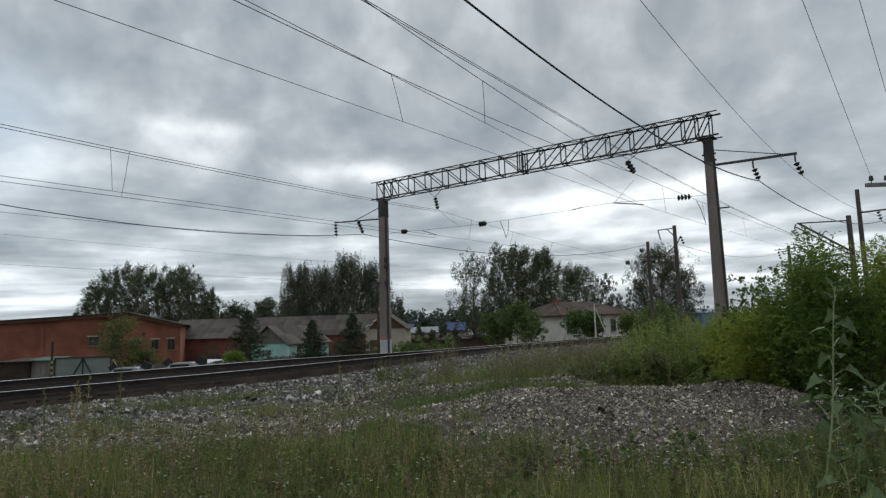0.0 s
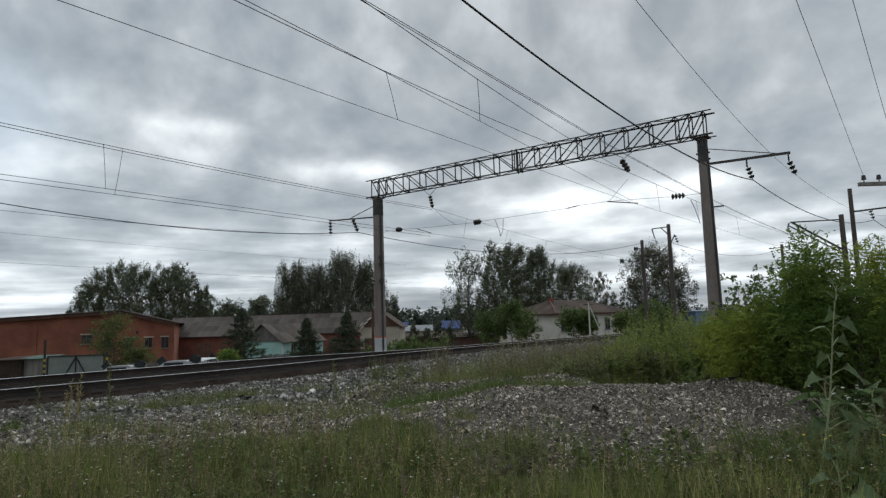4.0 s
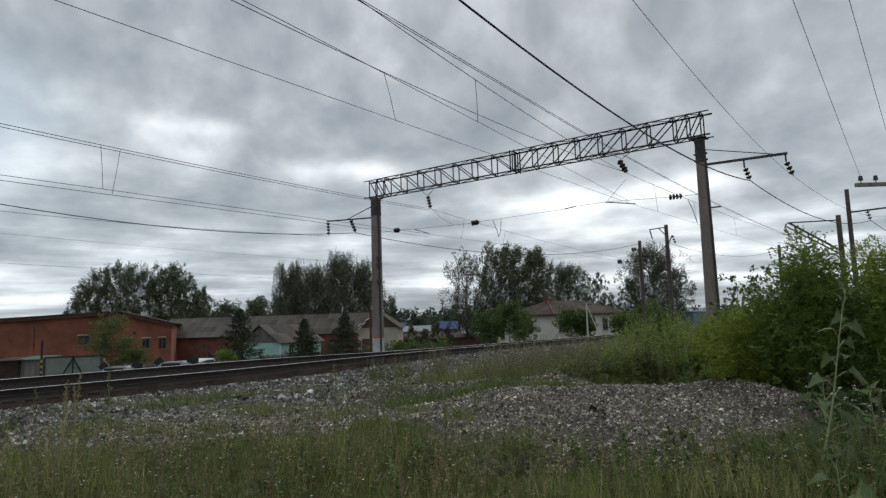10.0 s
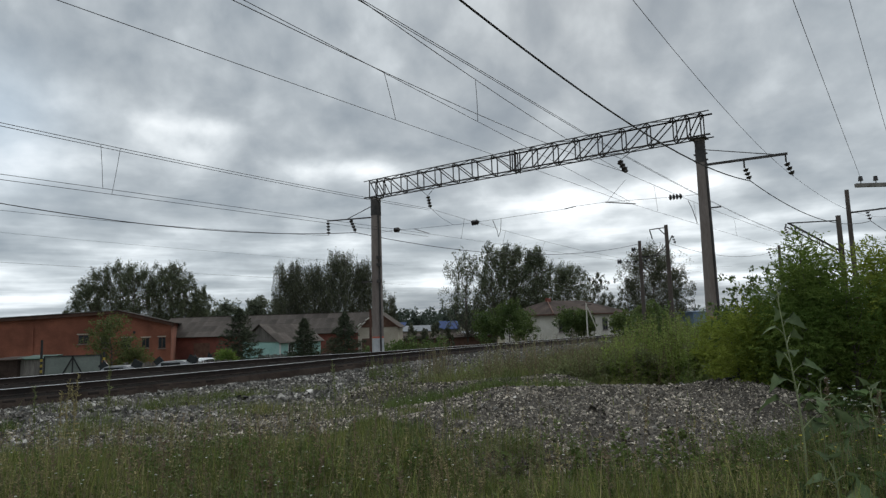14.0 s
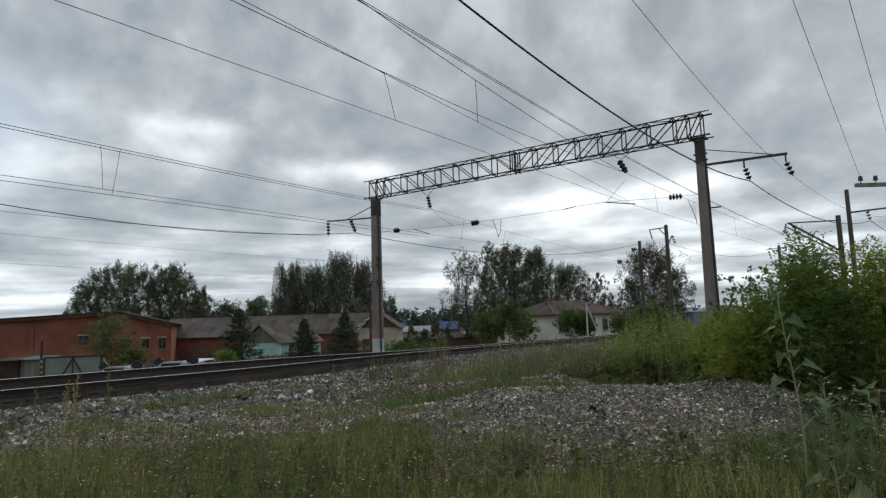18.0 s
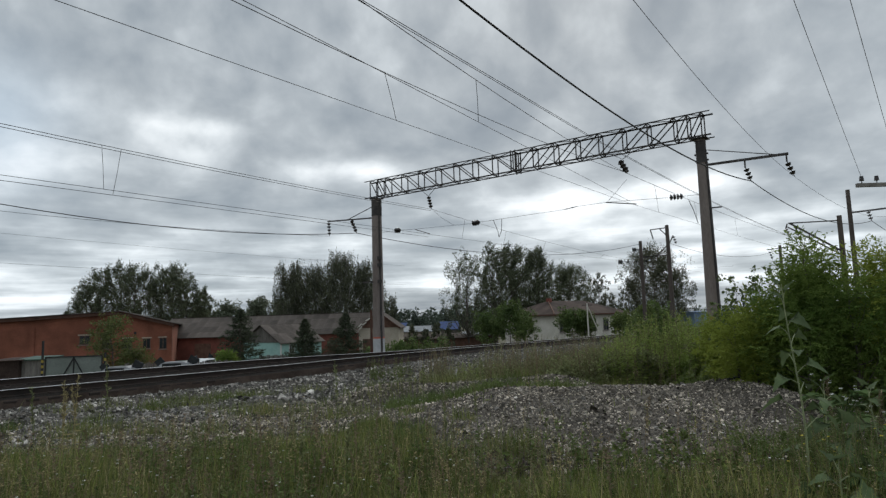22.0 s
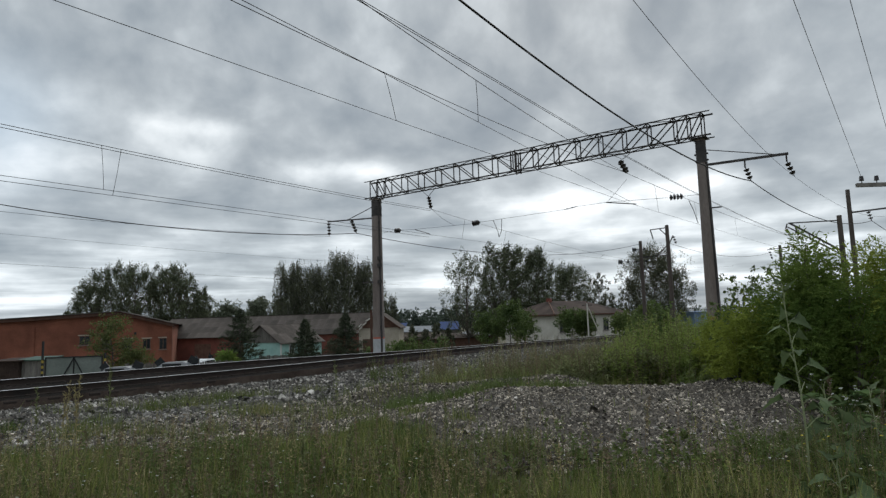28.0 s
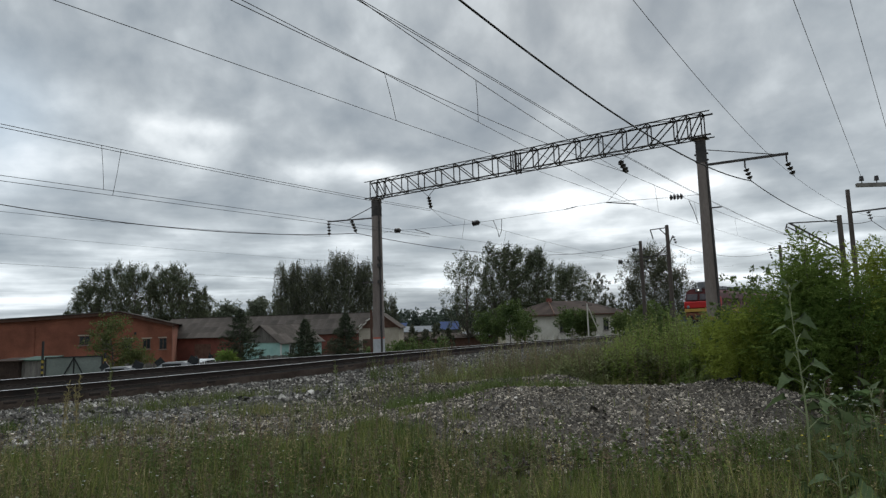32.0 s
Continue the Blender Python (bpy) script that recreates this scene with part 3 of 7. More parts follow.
def build_rock(at, size):
    bm = bmesh.new()
    bmesh.ops.create_icosphere(bm, subdivisions=3, radius=1.0)
    for v in bm.verts:
        k = 1 + 0.42 * noise.noise(v.co * 1.5) + 0.2 * noise.noise(v.co * 4) + 0.07 * noise.noise(v.co * 11)
        v.co = Vector((v.co.x * size[0], v.co.y * size[1], v.co.z * size[2])) * k
    o = part("rock", bm, M["rock"], None, "", Matrix.Translation(at) @ Matrix.Rotation(0.4, 4, "Z"))
    tagged(o, "pale sandy rock lying in the grass", "rock")


def build_scrap(at):
    """A broken length of charred plank lying on the heap's crest."""
    T = thing("broken_plank", "charred broken plank lying on the gravel heap", "plank", at, 25)
    part("plank", boxed(-0.16, 0.16, -0.035, 0.035, -0.02, 0.02, 0.006), M["black"], T)
    part("splinter", barred((0.05, 0.0, 0.0), (0.2, 0.06, 0.09), 0.03), M["black"], T)


build_scrap((5.05, 11.3, float(ground_z(5.05, 11.3)) + 0.04))
build_rock((3.02, 7.15, 0.03), (0.21, 0.15, 0.14))


# ---- the catenary portal ----
LEFT, RIGHT = Vector((-3.727, 35.581, 0)), Vector((10.638, 25.160, 0))
BEAM_Z = 8.66
SPAN = (RIGHT - LEFT).length
UX = (RIGHT - LEFT).normalized()
PORTAL = Matrix.Translation(LEFT) @ Matrix.Rotation(math.atan2(UX.y, UX.x), 4, "Z")   # x along the beam, y away from the camera


def insulator(parent, a, b, n=3, r=0.11, core=0.035):
    """A string of porcelain discs between two points."""
    a, b = Vector(a), Vector(b)
    bm = barred(a, b, core, core, 6)
    q = (b - a).to_track_quat("Z", "X").to_matrix().to_4x4()
    for i in range(n):
        p = a.lerp(b, (i + 0.7) / (n + 0.4))
        bmesh.ops.create_cone(bm, cap_ends=True, segments=12, radius1=r, radius2=r * 0.6, depth=(b - a).length / (n + 0.4) * 0.5, matrix=Matrix.Translation(p) @ q)
    return part("insulator", bm, M["insulator"], parent, "string of dark porcelain discs")


def concrete_post(parent, x, base_z, top_z, r0, r1, painted=False):
    """A tapering spun-concrete post, with a painted foot where the portal has one."""
    rings = [(base_z - 0.6, r0), (top_z, r1)]
    bm = bmesh.new()
    bmesh.ops.create_cone(bm, cap_ends=True, segments=24, radius1=r0, radius2=r1, depth=top_z - base_z + 0.6, matrix=Matrix.Translation((x, 0, (top_z + base_z - 0.6) / 2)))
    p = part("post", bm, M["concrete"], parent, "tapering weathered concrete post")
    rad = lambda z: r0 + (r1 - r0) * (z - base_z + 0.6) / (top_z - base_z + 0.6)

    def sleeve(name, z0, z1, mt, extra, lab):
        b = bmesh.new()
        bmesh.ops.create_cone(b, cap_ends=True, segments=24, radius1=rad(z0) + extra, radius2=rad(z1) + extra, depth=z1 - z0, matrix=Matrix.Translation((x, 0, (z0 + z1) / 2)))
        part(name, b, mt, p, lab)
    if painted:
        sleeve("foot_paint", -0.7, 0.76, M["white_paint"], 0.004, "white limewashed foot")
        sleeve("paint_band", 0.76, 0.85, M["red_paint"], 0.005, "faded red paint band")
    else:
        sleeve("paint_band", 1.35, 1.46, M["red_paint"], 0.005, "faded red paint band")
    sleeve("collar", top_z - 0.92, top_z - 0.17, M["steel_dark"], 0.012, "dark steel collar under the beam")
    for z in (top_z - 0.12, top_z - 0.5, top_z - 0.95):
        sleeve("steel_band", z - 0.035, z + 0.035, M["steel_dark"], 0.02, "dark steel clamp band")
    # cable duct; on the left post this bar draws the lit-to-shaded edge
    part("cable_duct", barred((x + rad(base_z) * 0.97, -rad(base_z) * 0.42, base_z), (x + rad(top_z) * 0.97, -rad(top_z) * 0.42, top_z - 1.0), 0.09), M["steel_dark"], p, "dark bar: cable duct, or drawn shade edge on the left post")
    for z in (top_z - 0.62, top_z - 0.88):
        part("lug", boxed(x - rad(z) - 0.07, x + rad(z) + 0.07, -0.05, 0.05, z - 0.03, z + 0.03), M["steel_dark"], p)
    if painted:
        part("bracket", boxed(x - 0.85, x - 0.1, -0.36, -0.28, 3.88, 3.96), M["steel_dark"], p, "dark steel bracket")
        for z in (3.92, 4.85, 5.25):
            part("clamp", boxed(x + 0.22, x + 0.42, -0.28, -0.12, z - 0.09, z + 0.09), M["steel_dark"], p)
    return p


def build_portal():
    P = thing("catenary_portal", "lattice steel beam on two concrete posts spanning the tracks", "catenary portal")
    P.matrix_basis = PORTAL
    concrete_post(P, 0.0, -0.6, BEAM_Z, 0.335, 0.275, True)
    concrete_post(P, SPAN, -0.4, BEAM_Z, 0.285, 0.185)
    beam = part("beam", boxed(-0.3, 0.3, -0.3, 0.3, BEAM_Z, BEAM_Z + 0.03), M["steel_dark"], P, "dark riveted lattice beam")
    part("seat_plate", boxed(SPAN - 0.3, SPAN + 0.3, -0.3, 0.3, BEAM_Z, BEAM_Z + 0.03), M["steel_dark"], beam)
    x0, x1, h, w = -0.62, SPAN + 0.5, 1.0, 0.27
    z0, z1 = BEAM_Z + 0.06, BEAM_Z + 0.06 + h
    for z in (z0, z1):
        for y in (-w, w):
            b = bmesh.new()
            box(b, x0, x1, y - 0.045, y + 0.045, z - 0.006, z + 0.006)
            box(b, x0, x1, y - 0.006 + (0.04 if y > 0 else -0.04), y + 0.006 + (0.04 if y > 0 else -0.04), z - 0.045 if z > z0 else z, z if z > z0 else z + 0.045)
            part("chord", b, M["steel_dark"], beam)
    # eight bays on either side of the splice, the outermost halved over the posts
    centre, left, right = 9.16, -0.215, 17.9
    units = [0, 0.5, 1, 2, 3, 4, 5, 6, 7]
    xs = [left + (centre - left) * q / 8 for q in units] + [centre] + [right - (right - centre) * q / 8 for q in units[::-1]]
    n = len(xs) - 1
    for i, x in enumerate(xs):
        for y in (-w, w):
            part("vertical", barred((x, y, z0), (x, y, z1), 0.044), M["steel_dark"], beam)
        for z in (z0, z1):
            part("cross_tie", barred((x, -w, z), (x, w, z), 0.035), M["steel_dark"], beam)
    for i in range(n):
        a, b = xs[i], xs[i + 1]
        for y in (-w, w):
            if (a + b) / 2 < centre:
                part("diagonal", barred((a, y, z1), (b, y, z0), 0.042), M["steel_dark"], beam)
            else:
                part("diagonal", barred((a, y, z0), (b, y, z1), 0.042), M["steel_dark"], beam)
        for z in (z0, z1):
            part("lacing", barred((a, -w if i % 2 else w, z), (b, w if i % 2 else -w, z), 0.03), M["steel_dark"], beam)
    for dx in (-0.12, 0.12):
        x = centre + dx
        for y in (-w, w):
            part("splice_plate", boxed(x - 0.022, x + 0.022, y - 0.03, y + 0.03, z0 - 0.05, z1 + 0.05), M["steel_dark"], beam)
    # brackets for the feeders, outside either post
    br = part("bracket", barred((0, 0, 7.6), (-3.98, 0, 7.84), 0.07), M["steel_dark"], P, "slender steel bracket arm")
    part("stay", barred((-0.2, 0, 8.3), (-2.3, 0, 7.75), 0.035), M["steel_dark"], br)
    insulator(P, (-3.9, 0, 7.8), (-3.85, 0, 6.95), 4, 0.12)
    insulator(P, (-2.0, 0, 7.7), (-1.6, 0, 6.9), 4, 0.12)
    br = part("bracket", barred((SPAN + 0.15, 0, 7.57), (20.85, 0, 7.5), 0.09), M["steel_dark"], P, "slender steel bracket arm")
    part("stay", barred((SPAN + 0.15, 0, 8.2), (20.4, 0, 7.55), 0.03), M["steel_dark"], br)
    for x in (19.33, 20.78):
        part("hanger", barred((x, 0, 7.5), (x, 0, 7.2), 0.09, 0.05), M["steel_dark"], br)
    insulator(P, (19.35, 0, 7.2), (19.5, 0, 6.68), 3, 0.115)
    insulator(P, (20.78, 0, 7.2), (20.98, 0, 6.62), 3, 0.115)
    # suspension of the two messenger wires
    for x, z in ((3.75, 7.6), (14.48, 7.82)):
        for q in (-0.5, 0.5):
            part("suspension_rod", barred((x + q, 0, z0), (x, 0, 8.3 if x < 9 else 8.42), 0.02), M["steel_dark"], P)
        insulator(P, (x - (0.0 if x < 9 else 0.12), 0, 8.3 if x < 9 else 8.36), (x + 0.16, 0, z), 4 if x < 9 else 3, 0.12 if x < 9 else 0.15, 0.05 if x < 9 else 0.2)
    # steady spans and registration arms of the contact wires
    def steady(pts, r=0.008):
        v, f = merge([tube(np.array([a, b]), r, 5) for a, b in zip(pts, pts[1:])])
        part("steady_wire", np_mesh("steady_wire", v, f), M["wire"], P)
    steady([(0.2, 0, 6.68), (1.35, 0, 6.70)])
    insulator(P, (1.35, 0, 6.70), (1.75, 0, 6.69), 3, 0.14, 0.1)
    steady([(1.75, 0, 6.69), (2.79, 0, 6.62), (6.5, 0, 6.5)])
    part("registration_arm", barred((2.79, 0, 6.6), (3.75, 0, 6.27), 0.035), M["steel_dark"], P)
    insulator(P, (6.5, 0, 6.5), (6.95, 0, 6.52), 3, 0.15, 0.1)
    steady([(6.95, 0, 6.52), (11.6, 0, 6.56)])
    insulator(P, (11.6, 0, 6.56), (12.2, 0, 6.62), 2, 0.03)
    steady([(12.2, 0, 6.62), (13.67, 0, 6.62), (16.3, 0, 6.45)])
    part("registration_arm", barred((13.6, 0, 6.62), (14.95, 0, 6.36), 0.04), M["steel_dark"], P)
    insulator(P, (16.35, 0, 6.44), (16.95, 0, 6.42), 4, 0.13)
    steady([(16.95, 0, 6.42), (SPAN, 0, 6.40)])
    steady([(3.95, 0, 7.6), (4.6, 0, 7.0), (5.35, 0, 6.55)])
    steady([(14.6, 0, 7.5), (13.67, 0, 6.62)])
    for q in (0.0, 0.5):
        steady([(7.5 + q, 0.4, 6.6), (7.75 + q * 0.4, 0.4, 6.0), (7.8, 0.4, 5.7)], 0.014)
    steady([(17.0, 0.5, 6.3), (17.15, 0.5, 5.9), (17.3, 0.5, 5.3)], 0.014)
    part("bracket", barred((SPAN, 0, 5.8), (SPAN + 0.62, 0, 5.79), 0.05), M["steel_dark"], P, "short steel arm with a hook")


build_portal()


# ---- wires ----
def wire(name, a, b, sag, r, label, n=28, group="overhead wires"):
    """A hanging wire between two supports."""
    a, b = np.array(a, dtype=float), np.array(b, dtype=float)
    t = np.linspace(0, 1, n)
    P = a + (b - a) * t[:, None]
    P[:, 2] -= 4 * sag * t * (1 - t)
    V, F = tube(P, r, 6)
    o = part(name, np_mesh(name, V, F, (), None, True), M["wire"])
    return tagged(o, label, "wire", group)


def along_span(a, b, sag, t):
    a, b = Vector(a), Vector(b)
    p = a.lerp(b, t)
    p.z -= 4 * sag * t * (1 - t)
    return p


def dropper(a, b):
    V, F = tube(np.array([a, (Vector(a) + Vector(b)) / 2 + Vector((0.01, 0, 0)), b]), 0.007, 4)
    tagged(part("dropper", np_mesh("dropper", V, F), M["wire"]), "thin dropper wire between messenger and contact wire", "wire", "droppers")


def build_wires():
    PA = lambda x, z, y=0.0: PORTAL @ Vector((x, y, z))
    fw, bk = ALONG * 62, -ALONG * 62
    # far track: messenger and contact wires, behind and beyond the portal
    mA, cA, cA2 = PA(3.85, 7.6), PA(3.6, 6.27), PA(3.7, 6.1)
    a1, c1, c2 = Vector((-28.13, -8.43, 8.13)), Vector((-31.8, -5.78, 6.27)), Vector((-32.02, -5.59, 6.15))
    for z in (0.0, -0.09):
        wire("messenger_wire", a1 + Vector((0, 0, z)), mA + Vector((0, 0, z)), 0.6, 0.0095, "messenger wire over the far track")
    wire("contact_wire", c1, cA, 0.0, 0.0088, "copper contact wire over the far track")
    wire("contact_wire", c2, cA2, 0.0, 0.0088, "copper contact wire over the far track")
    wire("messenger_wire", mA, mA + fw, 1.2, 0.0077, "messenger wire over the far track")
    wire("contact_wire", cA, cA + fw, 0.02, 0.0072, "copper contact wire over the far track")
    dropper(along_span(a1, mA, 0.6, 0.649), along_span(c1, cA, 0.0, 0.6674))
    dropper(along_span(a1, mA, 0.6, 0.6612), along_span(c2, cA2, 0.0, 0.6734))
    for t in (0.05, 0.12, 0.2, 0.35):
        dropper(along_span(mA, mA + fw, 1.2, t), along_span(cA, cA + fw, 0.02, t))
    # an overlap of two catenaries above the weedy strip nearer the camera
    mB, cB, cB2 = PA(14.5, 7.85), PA(14.6, 6.46), PA(14.7, 6.5)
    m1, m2 = Vector((-16.27, -7.21, 8.73)), Vector((-12.93, -9.34, 8.53))
    k1, k2 = Vector((-18.71, -9.14, 6.26)), Vector((-15.15, -11.54, 6.08))
    wire("messenger_wire", m1, mB, 0.88, 0.0086, "messenger wire above the weedy strip")
    wire("messenger_wire", m2, mB, 0.77, 0.0086, "messenger wire above the weedy strip")
    wire("contact_wire", k1, cB, -0.04, 0.0061, "copper contact wire above the weedy strip")
    wire("contact_wire", k2, cB2, -0.08, 0.0061, "copper contact wire above the weedy strip")
    wire("messenger_wire", mB, mB + fw + Vector((0, 0, 1.6)), 0.55, 0.0093, "messenger wire above the weedy strip")
    wire("contact_wire", cB, cB + fw + Vector((0, 0, 0.9)), 0.1, 0.0061, "copper contact wire above the weedy strip")
    dropper(along_span(m1, mB, 0.88, 0.6196), along_span(k1, cB, -0.04, 0.6598))
    dropper(along_span(m2, mB, 0.77, 0.6616), along_span(k2, cB2, -0.08, 0.691))
    for t in (0.06, 0.16, 0.3):
        dropper(along_span(mB, mB + fw + Vector((0, 0, 1.6)), 0.55, t), along_span(cB, cB + fw + Vector((0, 0, 0.9)), 0.1, t))
    # a pair of supply wires that goes on to the far bracket pole
    p3, e3 = Vector((4.99, 20.47, 7.6)), Vector((27.7, 50.0, 7.55))
    s3 = p3 - (Vector((4.99 + 1.37, 20.47 - 11.16, 0)).normalized() * 36)
    for off in (0.0, 0.045):
        o = Vector((-off, off, 0.0))
        wire("supply_wire", s3 + o, p3 + o, 0.0, 0.0079, "one of two supply wires crossing the portal")
        wire("supply_wire", p3 + o, e3 + o, 0.25, 0.0079, "one of two supply wires crossing the portal")
    # heavy feeder on the right-hand bracket
    f0, f1 = PA(19.5, 6.66), PA(20.98, 6.6)
    wire("feeder_cable", (-8.67, -2.82, 8.87), f0, 1.58, 0.019, "thick black feeder cable on the bracket")
    wire("feeder_cable", f0, (24.71, 36.0, 6.6), 0.75, 0.017, "thick black feeder cable on the bracket")
    wire("feeder_cable", (24.71, 36.0, 6.6), (48.0, 58.0, 6.6), 0.9, 0.017, "thick black feeder cable beyond the pole")
    wire("feeder_wire", (-6.85, -4.16, 8.39), f1, 0.98, 0.0058, "thin feeder wire on the bracket")
    wire("feeder_wire", f1, (26.0, 36.0, 6.9), 0.6, 0.0058, "thin feeder wire on the bracket")
    # feeders on the left-hand bracket
    g0, g1 = PA(-1.6, 6.88), PA(-3.85, 6.93)
    wire("feeder_cable", (-29.48, 10.1, 10.33), g0, 1.98, 0.019, "thick black feeder cable by the far post")
    wire("feeder_cable", g0, (18.7, 60.0, 8.35), 1.15, 0.019, "thick black feeder cable by the far post")
    wire("feeder_wire", (-33.66, 13.82, 8.40), g1, 0.68, 0.0088, "thin feeder wire by the far post")
    wire("supply_wire", (-37.5, 26.0, 8.33), (-4.0, 64.6, 7.4), 0.3, 0.007, "low supply line behind the track")
    wire("supply_wire", (-37.5, 30.0, 6.52), (-3.9, 65.0, 5.45), 0.1, 0.009, "low supply line behind the track")
    wire("supply_wire", (17.9, 50.0, 7.3), (40.2, 75.0, 8.9), 1.0, 0.016, "sagging line between two distant poles")
    # service line on the right
    wire("service_wire", (-2.5, -1.1, 8.3), (13.68, 20.2, 5.86), 0.15, 0.0055, "insulated service line on the crossarm")
    wire("service_wire", (-1.75, -0.9, 8.3), (14.95, 20.2, 5.86), 0.15, 0.0055, "insulated service line on the crossarm")


build_wires()


# ---- trees and shrubs ----
def grow_limbs(rng, height, trunk_r, spread, first, count, up=0.55, lean=0.0):
    """Tubes of a trunk and its limbs, and the points from which leaves grow."""
    k = 9
    t = np.linspace(0, 1, k)
    wob = np.cumsum(rng.normal(0, 0.012 * height, (k, 2)), axis=0)
    wob[0] = 0
    trunk = np.stack([wob[:, 0] + lean * t * height, wob[:, 1], t * height * 0.95], 1)
    tubes = [tube(trunk, trunk_r * (1 - 0.88 * t), 7)]
    tips = [(trunk[-1], 0.7)]
    for i in range(count):
        f = first + (0.93 - first) * (i + rng.random()) / count
        p = np.array([np.interp(f, t, trunk[:, j]) for j in range(3)])
        a = i * 2.4 + rng.normal(0, 0.4)
        ln = spread * (1.15 - 0.75 * (f - first) / (1 - first)) * rng.uniform(0.7, 1.15)
        u = np.linspace(0, 1, 5)
        d = np.array([math.cos(a), math.sin(a)])
        rise = up * ln * (u ** 1.4) * rng.uniform(0.6, 1.3)
        limb = np.stack([p[0] + d[0] * ln * u * 0.85, p[1] + d[1] * ln * u * 0.85, p[2] + rise], 1) + rng.normal(0, 0.03 * ln, (5, 3)) * u[:, None]
        tubes.append(tube(limb, trunk_r * 0.42 * (1 - f * 0.6) * (1 - 0.85 * u), 5))
        for q in (0.45, 0.72, 1.0):
            j = q * 4
            b = limb[int(j)] + (limb[min(int(j) + 1, 4)] - limb[int(j)]) * (j - int(j))
            tips.append((b, 0.55 + 0.5 * q))
    return tubes, tips


def crown(tips, rng, per, radius, size, squash=0.9, droop=0.3):
    """Leaves in small sprays round the ends of the limbs, with gaps between the sprays."""
    C, D, S = [], [], []
    for p, w in tips:
        r = radius * w * rng.uniform(0.7, 1.25)
        k = max(1, int(per * w / 16))
        u = rng.normal(size=(k, 3))
        u /= np.linalg.norm(u, axis=1)[:, None]
        hubs = p + u * (r * rng.uniform(0.3, 1.0, k) ** 0.5)[:, None] * np.array([1, 1, squash])
        n = k * 16
        h = np.repeat(hubs, 16, 0)
        v = rng.normal(size=(n, 3))
        c = h + v * r * 0.17 * np.array([1, 1, squash])
        C.append(c)
        D.append(np.repeat(u, 16, 0) * 0.7 + v * 0.6 + np.array([0, 0, -droop]))
        S.append(size * rng.uniform(0.55, 1.3, n))
    C, D, S = np.concatenate(C), np.concatenate(D), np.concatenate(S)
    return leaf_quads(C, D, S, S * 0.62, rng, 0.15)


def tree(name, label, at, height, trunk_r, spread, leaf, bark, seed, first=0.28, count=16, per=190, radius=1.3, size=0.42, up=0.55, category="tree", squash=0.9, group="trees", kind=""):
    rng = np.random.default_rng(seed)
    tubes, tips = grow_limbs(rng, height, trunk_r, spread, first, count, up)
    V, F = merge(tubes)
    z = float(ground_z(at[0], at[1])) - 0.1
    T = thing(name, label, category, (at[0], at[1], z), 0.0, group, kind)
    part("trunk", np_mesh("trunk", V, F, (), None, True), M[bark], T, "")
    V, F = crown(tips, rng, per, radius, size, squash, 0.3)
    part("crown", np_mesh("crown", V, F), M[leaf], T)
    return T


